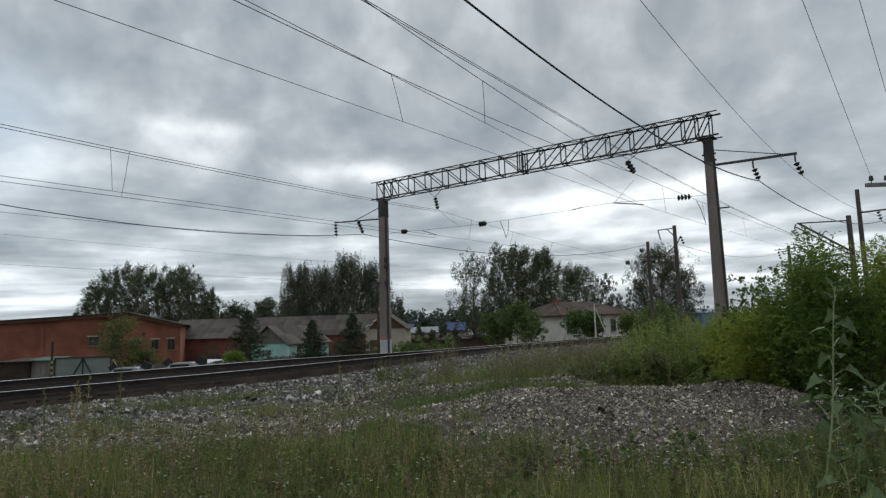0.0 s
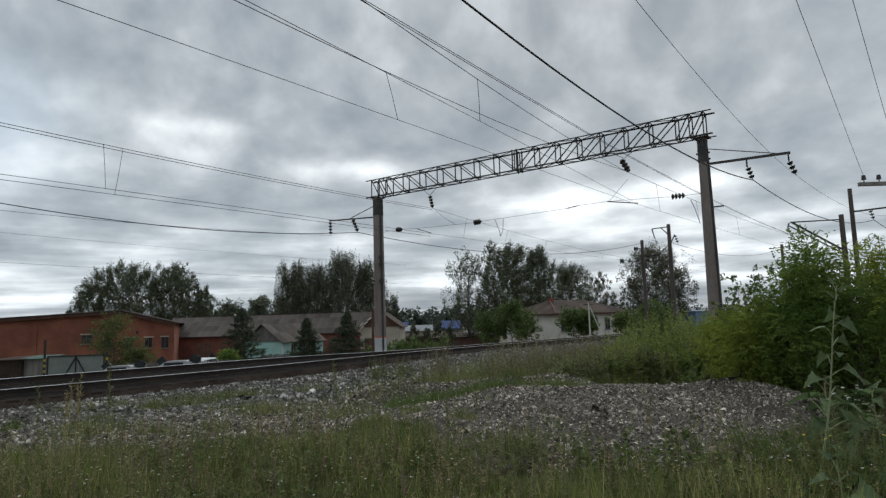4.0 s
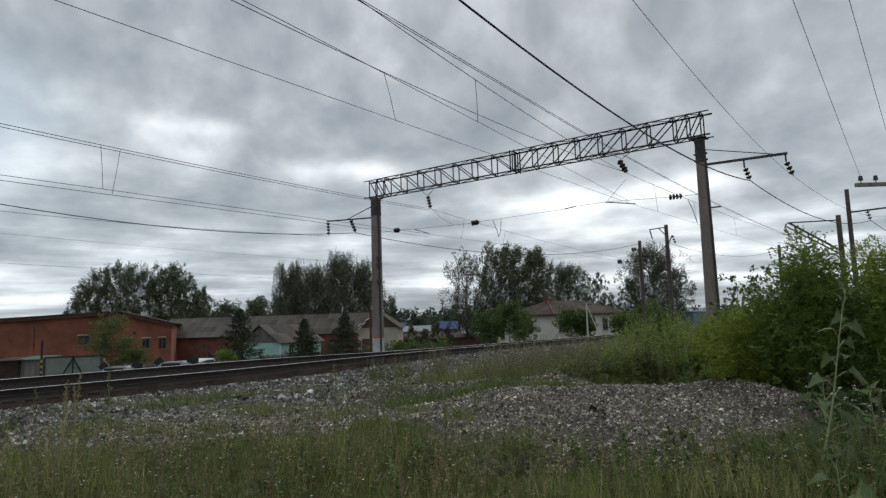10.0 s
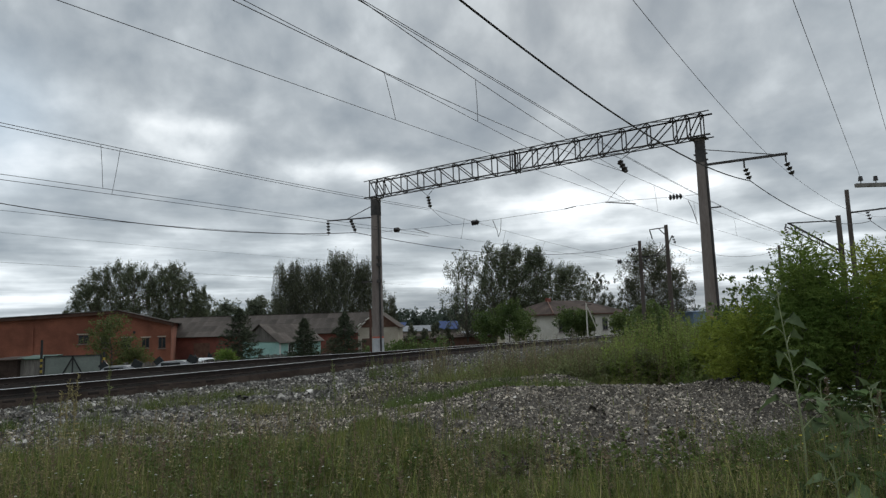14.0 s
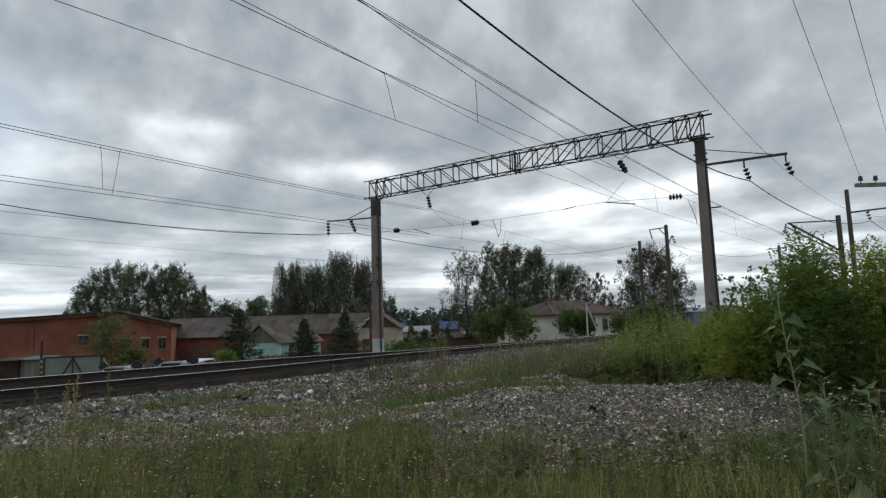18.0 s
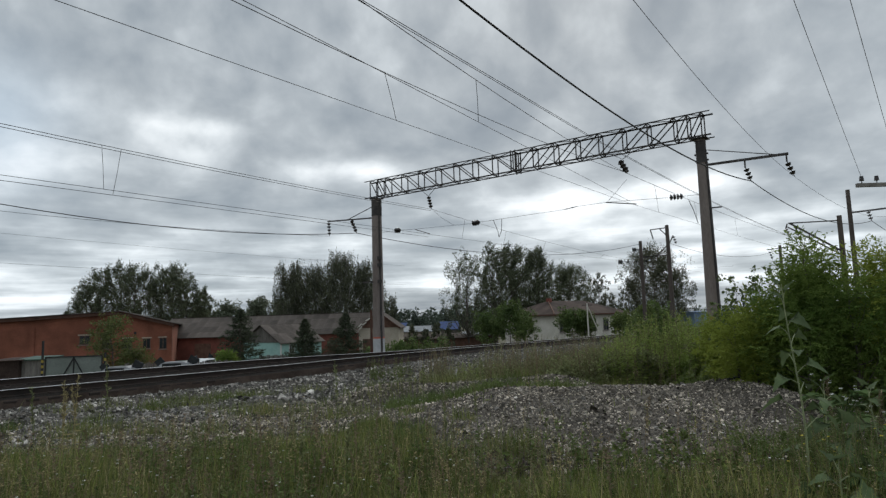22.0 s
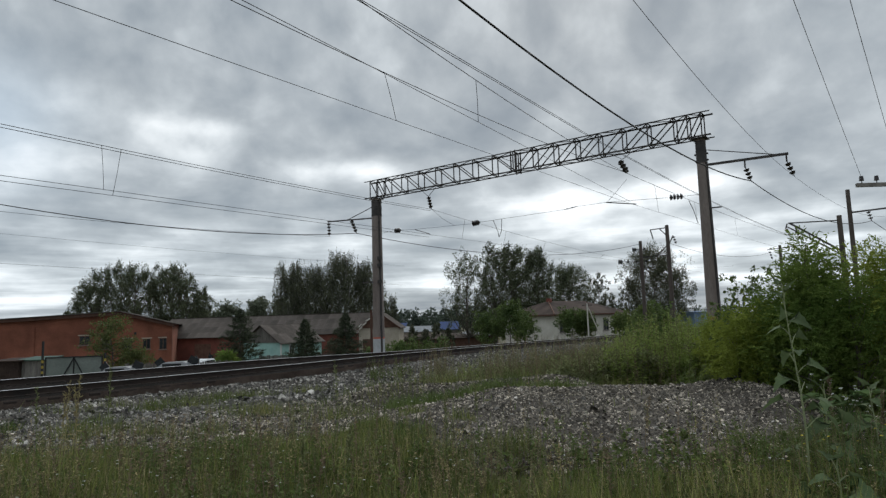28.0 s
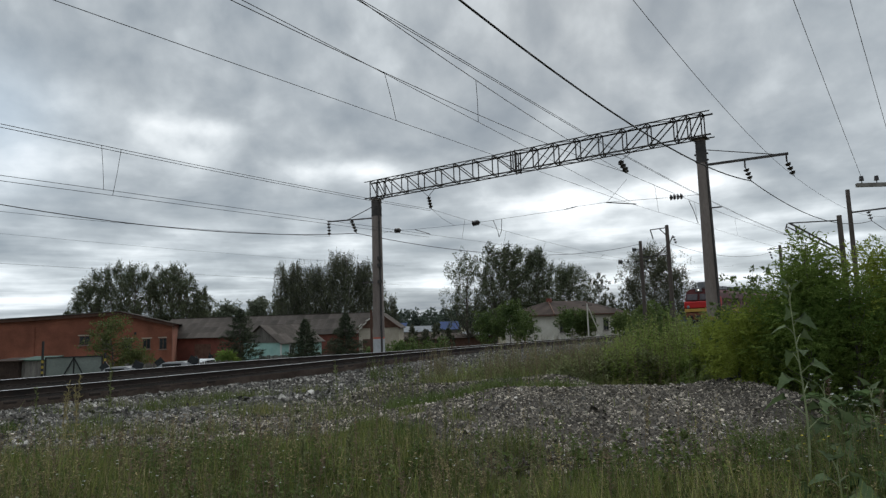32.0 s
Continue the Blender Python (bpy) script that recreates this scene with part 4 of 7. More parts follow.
def brush_tree(name, label, at, height, width, leaf, bark, seed, base=0.2, limbs=60, leaves=110, size=0.26, steep=1.0, hang=0.0, spread=0.15, group="trees", category="tree"):
    """A broadleaf whose limbs climb to a domed outline and end in upright tufts, or in hanging strings of leaves."""
    rng = np.random.default_rng(seed)
    z = float(ground_z(at[0], at[1])) - 0.1
    T = thing(name, label, category, (at[0], at[1], z), 0.0, group)
    t = np.linspace(0, 1, 8)
    wob = np.cumsum(rng.normal(0, 0.01 * height, (8, 2)), axis=0)
    wob[0] = 0
    trunk = np.stack([wob[:, 0], wob[:, 1], t * height * 0.86], 1)
    r0 = 0.018 * height
    tubes, C, D, S = [tube(trunk, r0 * (1 - 0.9 * t), 7)], [], [], []
    for i in range(limbs):
        e = ((i + rng.random()) / limbs) ** 0.72
        f = base + (1 - base) * e
        R = width * math.sqrt(max(0.05, 1 - ((e - 0.40) / 0.62) ** 2))
        a, r = i * 2.4 + rng.normal(0, 0.35), R * rng.uniform(0.4, 1.08)
        zt = height * f * rng.uniform(0.96, 1.02)
        zb = max(0.10 * height, min(0.84 * height, zt - r * steep * rng.uniform(0.8, 1.4) - 0.06 * height))
        p = np.array([np.interp(zb, trunk[:, 2], trunk[:, k]) for k in range(3)])
        tip = np.array([p[0] + math.cos(a) * r, p[1] + math.sin(a) * r, zt])
        u = np.linspace(0, 1, 5)
        limb = p + (tip - p) * np.stack([u ** 0.75, u ** 0.75, u ** 1.25], 1) + rng.normal(0, 0.04 * width, (5, 3)) * (u * (1 - u) * 4)[:, None]
        tubes.append(tube(limb, r0 * 0.34 * (1.1 - f * 0.7) * (1 - 0.85 * u), 4))
        n = int(leaves * rng.uniform(0.55, 1.35))
        if hang:
            k = max(3, n // 12)
            q = np.repeat(rng.uniform(0.3, 1.0, k), 12)
            c = np.stack([np.interp(q, u, limb[:, j]) for j in range(3)], 1) + np.repeat(rng.normal(0, spread * width * 0.9, (k, 3)), 12, 0)
            fall = np.tile(np.linspace(0, 1, 12), k) * np.repeat(hang * rng.uniform(0.25, 1.0, k), 12)
            c[:, 2] -= fall
            c += rng.normal(0, 0.07, c.shape)
            d = np.array([0, 0, -1.0]) + rng.normal(0, 0.45, c.shape)
        else:
            # leaves sit in upright tufts along the limb, with gaps between them
            k = max(3, n // 26)
            q = rng.uniform(0.0, 1.0, k) ** 0.55 * 0.72 + 0.33
            c = np.stack([np.interp(q, u, limb[:, j]) for j in range(3)], 1) + rng.normal(0, 1, (k, 3)) * spread * width
            c = np.repeat(c, 26, 0)
            n = len(c)
            c = c + rng.normal(0, 1, (n, 3)) * np.array((0.8, 0.8, 1.25)) * (0.045 * width + 0.05)
            d = (tip - p) / (np.linalg.norm(tip - p) + 1e-6) + np.array([0, 0, 0.45]) + rng.normal(0, 0.5, (n, 3))
        C.append(c)
        D.append(d)
        S.append(size * rng.uniform(0.6, 1.3, len(c)))
    V, F = merge(tubes)
    part("trunk", np_mesh("trunk", V, F, (), None, True), M[bark], T)
    C, D, S = np.concatenate(C), np.concatenate(D), np.concatenate(S)
    V, F = leaf_quads(C, D, S, S * 0.5, rng, 0.12)
    part("crown", np_mesh("crown", V, F), M[leaf], T)
    return T


def spruce(at, height, r, seed):
    rng = np.random.default_rng(seed)
    z = float(ground_z(at[0], at[1])) - 0.1
    T = thing("spruce", "small dark spruce with drooping boughs", "spruce tree", (at[0], at[1], z), rng.uniform(0, 360), "spruces by the houses")
    V, F = tube(np.array([(0, 0, 0), (0, 0, height * 0.5), (0.02, 0, height)]), [0.11, 0.07, 0.01], 7)
    part("trunk", np_mesh("trunk", V, F), M["bark"], T)
    C, D, S = [], [], []
    for i in range(30):
        f = 0.02 + 0.97 * (i + rng.uniform(-0.3, 0.3)) / 29
        for k in range(8):
            a = k * 0.785 + i * 0.9 + rng.normal(0, 0.2)
            ln = r * max(0.0, 1 - f) ** 0.8 * rng.uniform(0.3, 1.15) + 0.05
            m = int(14 + 26 * ln)
            u = rng.random(m) ** 0.6
            c = np.stack([np.cos(a) * ln * u, np.sin(a) * ln * u, f * height - 0.30 * ln * u + 0.24 * ln * u * u], 1) + rng.normal(0, 0.06, (m, 3))
            C.append(c)
            D.append(np.stack([np.full(m, math.cos(a)), np.full(m, math.sin(a)), np.full(m, -0.15)], 1) + rng.normal(0, 0.6, (m, 3)))
            S.append(rng.uniform(0.10, 0.26, m))
    C, D, S = np.concatenate(C), np.concatenate(D), np.concatenate(S)
    V, F = leaf_quads(C, D, S, S * 0.4, rng, 0.2)
    part("foliage", np_mesh("foliage", V, F), M["needle"], T)


def build_trees():
    for i, (x, y, h, w, n) in enumerate(((-65.0, 110, 7.6, 2.0, 30), (-62.6, 111, 12.6, 3.4, 80), (-60.2, 110, 15.0, 3.8, 96), (-57.0, 111, 15.9, 4.2, 105), (-53.4, 109, 15.4, 4.2, 105), (-50.2, 111, 15.2, 3.9, 96), (-47.6, 110, 15.3, 3.8, 96), (-44.8, 109, 13.4, 3.6, 90), (-42.6, 111, 11.0, 2.8, 66))):
        brush_tree("poplar_tree", "tall dark full-crowned poplar behind a brick workshop", (x, y), h, w, "tree_leaf", "bark", 20 + i, 0.27, int(n * 0.63), 200, 0.25, 1.3, 0.0, 0.095, group="trees behind the workshop")
    for i, (x, y, h, w, n) in enumerate(((-22.6, 96, 14.4, 4.0, 100), (-18.8, 95, 13.8, 4.0, 100), (-15.4, 94, 15.4, 4.4, 120), (-11.8, 96, 14.2, 3.8, 96), (-8.3, 95, 8.6, 1.6, 18))):
        brush_tree("birch_tree", "tall birch with hanging dark green foliage", (x, y), h, w, "tree_leaf2", "birch_bark", 40 + i, 0.30, int(n * 0.88), 230, 0.24, 1.0, 2.6, 0.10, group="birches")
    for i, (x, y, h, w, n, m) in enumerate(((3.6, 101, 14.9, 4.6, 84, 84), (7.8, 99, 15.9, 3.9, 80, 96), (11.2, 100, 15.4, 4.3, 120, 135), (14.4, 100, 15.2, 4.2, 120, 135))):
        brush_tree("poplar_tree", "tall poplar with airy grey-green crown" if i < 2 else "tall dense dark poplar", (x, y), h, w, "tree_leaf", "bark", 60 + i, 0.12, int(n * (0.72 if i < 2 else 0.74)), int(m * 2.0), 0.25, 1.3, 0.0, 0.085, group="poplars behind the white house")
    brush_tree("broadleaf_tree", "rounded tree behind the white house", (20.2, 106), 12.6, 4.9, "tree_leaf", "bark", 70, 0.15, 120, 250, 0.22, 0.8, 0.0, 0.10)
    brush_tree("young_birch", "slender young birch behind the white house", (24.3, 100), 10.7, 2.0, "tree_leaf2", "birch_bark", 71, 0.2, 34, 70, 0.25, 0.9, 0.0, 0.16)
    brush_tree("broadleaf_tree", "low bushy tree behind the white house", (26.0, 101), 7.2, 2.4, "tree_leaf2", "bark", 75, 0.15, 30, 80, 0.25, 0.7, 0.0, 0.16)
    brush_tree("broadleaf_tree", "dense dark tree standing beside line poles", (29.9, 90), 11.6, 4.9, "tree_leaf2", "bark", 72, 0.16, 120, 270, 0.20, 0.5, 0.0, 0.09)
    brush_tree("broadleaf_tree", "low spreading tree beside line poles", (33.4, 91), 8.6, 2.9, "tree_leaf2", "bark", 74, 0.1, 46, 100, 0.23, 0.5, 0.0, 0.13)
    brush_tree("broadleaf_tree", "thin pale tree beside line poles", (25.9, 90), 7.6, 1.6, "tree_leaf2", "bark", 76, 0.25, 22, 42, 0.23, 0.6, 0.0, 0.16)
    tree("young_willow", "thin young willow growing against a fence", (-31.5, 60.5), 5.5, 0.10, 2.7, "willow_leaf", "bark", 73, 0.04, 38, 62, 0.7, 0.17, 0.6)
    tree("young_willow", "low spreading willow bush against a fence", (-28.9, 59.5), 2.3, 0.06, 1.7, "willow_leaf", "bark", 77, 0.05, 16, 80, 0.55, 0.17, 0.6)
    for i, (x, y, h) in enumerate(((-62, 160, 9.5), (-55, 158, 10.4), (-47.5, 160, 11.4), (-42, 163, 11.0))):
        tree("distant_tree", "distant pale green tree beyond the roofs", (x, y), h, 0.25, 3.4, "pale_leaf", "bark", 80 + i, 0.2, 14, 120, 1.6, 0.6, group="distant trees")
    tree("distant_tree", "distant tree top above the workshop roof", (-81, 150), 8.2, 0.2, 1.6, "forest", "bark", 86, 0.2, 10, 90, 1.0, 0.55, group="distant trees")
    for i, (x, y, h, r) in enumerate(((-21.0, 65, 6.1, 3.4), (-14.35, 65, 4.8, 2.7), (-10.2, 65, 5.3, 3.3))):
        spruce((x, y), h, r, 90 + i)
    for i, (x, y, h, sp, n) in enumerate(((4.4, 66, 3.6, 1.8, 14), (6.6, 65, 4.3, 1.9, 16), (8.2, 67, 3.4, 1.5, 12), (13.3, 67.5, 2.9, 1.3, 12), (14.9, 68, 2.6, 1.1, 12), (-6.4, 58, 1.2, 1.2, 9), (-4.0, 60, 1.1, 1.3, 9), (-1.2, 62, 0.8, 1.2, 9))):
        tree("garden_shrub", "leafy green garden shrub beside the railway", (x, y), h, 0.06, sp, "shrub_leaf", "bark", 100 + i, 0.05, n + 6, 95, 0.55, 0.2, 0.8, "shrub", group="garden shrubs")
    for i, (x, y, h, sp) in enumerate(((18.3, 66, 2.1, 1.2), (20.6, 67, 2.0, 1.4), (22.5, 66, 2.3, 1.6), (19.6, 62, 2.9, 1.0))):
        tree("garden_shrub", "green bushy shrub beyond the track", (x, y), h, 0.06, sp, "weed", "bark", 110 + i, 0.05, 18, 95, 0.55, 0.2, 0.8, "shrub", group="garden shrubs")
    tree("garden_shrub", "bright green round shrub beside the board fence", (-19.7, 57.5), 1.7, 0.06, 0.85, "maple_leaf", "bark", 130, 0.05, 16, 110, 0.55, 0.2, 0.8, "shrub", group="garden shrubs")
    for i, (x, y, h) in enumerate(((-4.6, 92, 3.6), (-3.0, 94, 3.0), (-1.2, 90, 3.9), (0.6, 93, 3.2))):
        brush_tree("garden_tree", "thin dark garden tree before the far sheds", (x, y), h, 0.9, "tree_leaf2", "bark", 140 + i, 0.2, 20, 40, 0.2, 0.8, 0.0, 0.16, group="garden trees")
    # far woods
    rng = np.random.default_rng(7)
    tips = []
    for x in np.arange(-110, 30, 2.3):
        h = 6.2 + 1.2 * math.sin(x * 0.21) + rng.normal(0, 0.8)
        y = 262 + rng.normal(0, 6)
        for f in (0.25, 0.5, 0.75, 0.98):
            tips.append((np.array([x + rng.normal(0, 1), y, -2.5 + (h + 1.6) * f]), 1.25 - 0.55 * f))
    V, F = crown(tips, rng, 150, 2.9, 1.0)
    tagged(new("far_wood", np_mesh("far_wood", V, F, (M["forest"],))), "distant strip of green woodland beyond the village", "woodland", kind="stuff")
    tips = []
    for x in np.arange(-700, 900, 6.5):
        h = 15 + 4 * math.sin(x * 0.013) + 2 * math.sin(x * 0.05 + 1) + rng.normal(0, 1.2)
        for f in (0.3, 0.62, 0.95):
            tips.append((np.array([x + rng.normal(0, 2), 760 + rng.normal(0, 14), -2.5 + h * f]), 1.2 - 0.45 * f))
    V, F = crown(tips, rng, 34, 6.5, 3.2)
    tagged(new("far_wood", np_mesh("far_wood", V, F, (M["forest"],))), "blue-green woodland along the horizon", "woodland", kind="stuff")


build_trees()


# ---- buildings ----
def gable_house(parent, w, d, base, eave, ridge, wall_m, roof_m, over=0.35, gable_m=None, ridge_x=0.5, roof_name="roof"):
    """Walls and a two-slope roof; x along the gable front, y along the ridge. The front is at y = 0."""
    rx = w * ridge_x
    bm = bmesh.new()
    pts = [(0, base), (w, base), (w, eave[1]), (rx, ridge), (0, eave[0])]
    f = [bm.verts.new((x, 0, z)) for x, z in pts]
    g = [bm.verts.new((x, d, z)) for x, z in pts]
    bm.faces.new(f[::-1])
    bm.faces.new(g)
    for i in range(5):
        j = (i + 1) % 5
        bm.faces.new((f[i], f[j], g[j], g[i]))
    bmesh.ops.recalc_face_normals(bm, faces=bm.faces)
    wall = part("wall", bm, wall_m, parent)
    for side in (0, 1):
        xe, ze = (0, eave[0]) if side == 0 else (w, eave[1])
        run, rise = (rx - xe), ridge - ze
        ln = math.hypot(run, rise)
        ex, ez = xe - run / ln * over, ze - rise / ln * over
        base = part("roof_slope", ribbed(ex, ez, rx, ridge, -over, d + over, 1.2, 0.03), roof_m, parent, "")
        # corrugated sheets laid in rows down the slope
        full = math.hypot(rx - ex, ridge - ez)
        rows, cols = max(2, round(full / 1.7)), max(3, round((d + 2 * over) / 1.13))
        sl, sw = full / rows, (d + 2 * over) / cols
        me = sheet_mesh(sl + 0.1, sw - 0.012, roof_m)
        ang = math.atan2(ridge - ez, rx - ex)
        jit = random.Random(int(d * 10) + side)
        for r in range(rows):
            for c in range(cols):
                q = r * sl - 0.02
                x, z = ex + math.cos(ang) * q, ez + math.sin(ang) * q
                up = Vector((-math.sin(ang), 0, math.cos(ang)))
                if up.z < 0:
                    up = -up
                o = Vector((x, -over + c * sw, z)) + up * (0.075 + 0.006 * (r % 2) + jit.uniform(0, 0.012))
                part("roof_sheet", me, None, base, "", Matrix.Translation(o) @ Matrix.Rotation(-ang, 4, "Y") @ Matrix.Rotation(jit.uniform(-0.006, 0.006), 4, "Z") @ (Matrix.Identity(4) if math.cos(ang) > 0 else Matrix.Diagonal((1, 1, -1, 1))))
    return wall


def sheet_mesh(length, width, mt):
    """One corrugated sheet: x down the slope, five waves across."""
    n = 10
    V, F = [], []
    for i in range(n + 1):
        y = width * i / n
        h = 0.022 if i % 2 else 0.0
        V += [(0, y, h), (length, y, h), (0, y, h - 0.012), (length, y, h - 0.012)]
    for i in range(n):
        a, b = i * 4, i * 4 + 4
        F += [(a, a + 1, b + 1, b), (a + 2, b + 2, b + 3, a + 3), (a, b, b + 2, a + 2)]
    return np_mesh("roof_sheet", V, F, (mt,))


def ribbed(x0, z0, x1, z1, y0, y1, pitch=0.35, thick=0.07):
    """One slope of corrugated roofing, ribs running down the slope."""
    n = max(4, int((y1 - y0) / pitch) * 2)
    L = math.hypot(x1 - x0, z1 - z0)
    nx, nz = -(z1 - z0) / L, (x1 - x0) / L
    if nz < 0:
        nx, nz = -nx, -nz
    V, F = [], []
    for i in range(n + 1):
        y = y0 + (y1 - y0) * i / n
        h = thick + (0.035 if i % 2 else 0.0)
        for (x, z) in ((x0, z0), (x1, z1)):
            V.append((x + nx * h, y, z + nz * h))
        for (x, z) in ((x0, z0), (x1, z1)):
            V.append((x + nx * 0.004, y, z + nz * 0.004))
    for i in range(n):
        a, b = i * 4, i * 4 + 4
        F += [(a, a + 1, b + 1, b), (a + 2, b + 2, b + 3, a + 3), (a, b, b + 2, a + 2), (a + 1, a + 3, b + 3, b + 1)]
    F += [(0, 2, 3, 1), (4 * n, 4 * n + 1, 4 * n + 3, 4 * n + 2)]
    return np_mesh("roof_slope", V, F)


def window(parent, x, y, z0, z1, w, frame_m="frame_white", sill=True, lintel=None, bars=1, axis="x"):
    """A framed window set 6 cm into a wall whose face is at y, outward is -y."""
    M4 = Matrix.Identity(4)
    if axis == "y":
        M4 = Matrix.Translation((x, y, 0)) @ Matrix.Rotation(radians(90), 4, "Z") @ Matrix.Translation((-x, -y, 0))
    h = w / 2
    bm = bmesh.new()
    for a in ((x - h, x - h + 0.07, z0, z1), (x + h - 0.07, x + h, z0, z1), (x - h + 0.07, x + h - 0.07, z0, z0 + 0.07), (x - h + 0.07, x + h - 0.07, z1 - 0.07, z1)):
        box(bm, a[0], a[1], y - 0.05, y + 0.03, a[2], a[3], m=M4)
    for b in range(bars):
        q = x - h + w * (b + 1) / (bars + 1)
        box(bm, q - 0.025, q + 0.025, y - 0.04, y + 0.02, z0 + 0.07, z1 - 0.07, m=M4)
    win = part("window", bm, M[frame_m], parent)
    part("pane", boxed(x - h + 0.07, x + h - 0.07, y - 0.022, y - 0.012, z0 + 0.07, z1 - 0.07, m=M4), M["glass"], win, "dark glass pane")
    if sill:
        part("sill", boxed(x - h - 0.08, x + h + 0.08, y - 0.12, y - 0.004, z0 - 0.07, z0 - 0.003, m=M4), M["concrete"], win)
    if lintel:
        part("lintel", boxed(x - h - 0.12, x + h + 0.12, y - 0.03, y - 0.002, z1 + 0.004, z1 + 0.12, m=M4), M[lintel], win, "pale lintel")


def placed(name, label, category, corner, az, group="", kind=""):
    """A house whose front-left corner stands at corner; its front runs along az (degrees from +x)."""
    return thing(name, label, category, (corner[0], corner[1], 0), az, group, kind)


def build_workshop():
    H = placed("brick_workshop", "long low red brick workshop with a shallow roof", "workshop building", (-60.2, 64.7), 20)
    w = 29.8
    gable_house(H, w, 16.0, -3.0, (2.65, 2.39), 3.86, M["brick"], M["slate"], 0.5, ridge_x=24.2 / w)
    for a, b in (((0, 2.65), (24.2, 3.86)), ((24.2, 3.86), (w, 2.39))):
        L_ = math.hypot(b[0] - a[0], b[1] - a[1])
        m = Matrix.Translation((a[0], 0, a[1])) @ Matrix.Rotation(-math.atan2(b[1] - a[1], b[0] - a[0]), 4, "Y")
        part("fascia", boxed(0, L_ + 0.3, -0.42, -0.02, -0.34, -0.02, m=m), M["fascia"], H, "dark brown fascia board")
    for x, z0, z1, lw in ((20.75, 0.2, 1.25, 1.15), (22.9, -0.3, 0.75, 0.9), (25.1, -0.4, 0.75, 0.95), (27.1, -0.48, 0.7, 0.85), (28.85, -0.6, 0.72, 0.85)):
        window(H, x, 0.0, z0, z1, lw, lintel="cream", bars=1, frame_m="wood_brown")
    # brick courses that stand proud as pilasters
    for x in (0.3, 8.0, 15.6, w - 0.3):
        part("pilaster", boxed(x - 0.25, x + 0.25, -0.12, -0.003, -3.0, 2.3), M["brick"], H)
    part("vent", boxed(25.75, 26.0, -0.03, -0.003, 1.2, 1.5), M["black"], H, "dark vent opening")


def build_long_barn():
    H = placed("long_barn", "long brick barn under a worn grey corrugated roof", "barn", (-39.0, 93.0), -84.0)
    # ridge along the image: turn so that y runs to the right
    H.matrix_basis = pose(-10.0, 84.0, 0, 0, 0, 86.5)
    gable_house(H, 10.0, 29.0, -3.0, (0.55, 0.55), 3.1, M["brick_dark"], M["slate"], 0.4)
    for i in range(4):
        y = 3.5 + i * 6.0
        part("door_panel", boxed(-0.06, -0.004, y, y + 2.2, -2.9, -0.4), M["wood_brown"], H, "brown plank door")
    for i in range(9):
        part("ridge_cap", boxed(4.82, 5.18, -0.4 + i * 3.3, 2.84 + i * 3.3, 3.12, 3.2), M["slate"], H)


def build_gable_house():
    H = placed("cream_house", "small cream plastered house with a brown boarded gable", "house", (-10.35, 76.0), 0)
    gable_house(H, 4.75, 9.0, -3.0, (1.15, 1.15), 2.85, M["cream"], M["slate"], 0.35)
    bm = bmesh.new()
    vs = [bm.verts.new(p) for p in ((0.0, -0.03, 1.1), (4.75, -0.03, 1.1), (2.375, -0.03, 2.82))]
    bm.faces.new(vs)
    r = bmesh.ops.extrude_face_region(bm, geom=list(bm.faces))
    bmesh.ops.translate(bm, verts=[v for v in r["geom"] if isinstance(v, bmesh.types.BMVert)], vec=(0, -0.05, 0))
    part("gable_boards", bm, M["wood_brown"], H, "reddish brown boarded gable")
    for s in (0, 1):
        a, b = ((-0.25, 0.98), (2.375, 2.95)) if s == 0 else ((2.375, 2.95), (5.0, 0.98))
        L_ = math.hypot(b[0] - a[0], b[1] - a[1])
        m = Matrix.Translation((a[0], 0, a[1])) @ Matrix.Rotation(-math.atan2(b[1] - a[1], b[0] - a[0]), 4, "Y")
        part("bargeboard", boxed(0, L_, -0.42, -0.36, -0.12, 0.06, m=m), M["fascia"], H, "dark red bargeboard")
    part("porch_boards", boxed(0.5, 1.5, -0.3, -0.006, -2.9, -0.2), M["wood_brown"], H, "brown boarded porch")
    for k, (q, ln, dz) in enumerate(((0.15, 0.7, -0.02), (0.75, 0.55, -0.16), (1.15, 0.8, 0.02), (0.35, 0.5, -0.34))):
        m = Matrix.Translation((q - 0.25, -0.45 - 0.03 * k, 1.05 + q * 0.75 + dz)) @ Matrix.Rotation(-0.62 + 0.12 * (k % 3 - 1), 4, "Y")
        part("loose_board", boxed(0, ln, -0.012, 0.012, -0.07, 0.07, m=m), M["whitewash"], H, "pale peeling board")


def build_teal_house():
    H = thing("turquoise_house", "small turquoise limewashed house with a grey gable roof", "house", (-18.1, 70.0, 0), 148.0)
    # x runs along the gable front to the left, y along the ridge
    H.matrix_basis = pose(-23.2, 73.2, 0, 0, 0, -32.1)
    gable_house(H, 6.0, 6.4, -3.0, (-0.15, -0.15), 1.75, M["teal"], M["slate"], 0.35)
    bm = bmesh.new()
    vs = [bm.verts.new(p) for p in ((0.0, -0.03, -0.15), (6.0, -0.03, -0.15), (3.0, -0.03, 1.72))]
    bm.faces.new(vs)
    r = bmesh.ops.extrude_face_region(bm, geom=list(bm.faces))
    bmesh.ops.translate(bm, verts=[v for v in r["geom"] if isinstance(v, bmesh.types.BMVert)], vec=(0, -0.05, 0))
    part("gable_boards", bm, M["wood_grey"], H, "grey weathered gable boards")
    window(H, 6.0, 1.6, -1.5, -0.4, 0.8, axis="y")
    window(H, 6.0, 4.3, -1.5, -0.4, 0.8, axis="y")
    part("corner_board", boxed(5.9, 6.04, -0.04, 0.1, -3.0, -0.2), M["frame_white"], H)


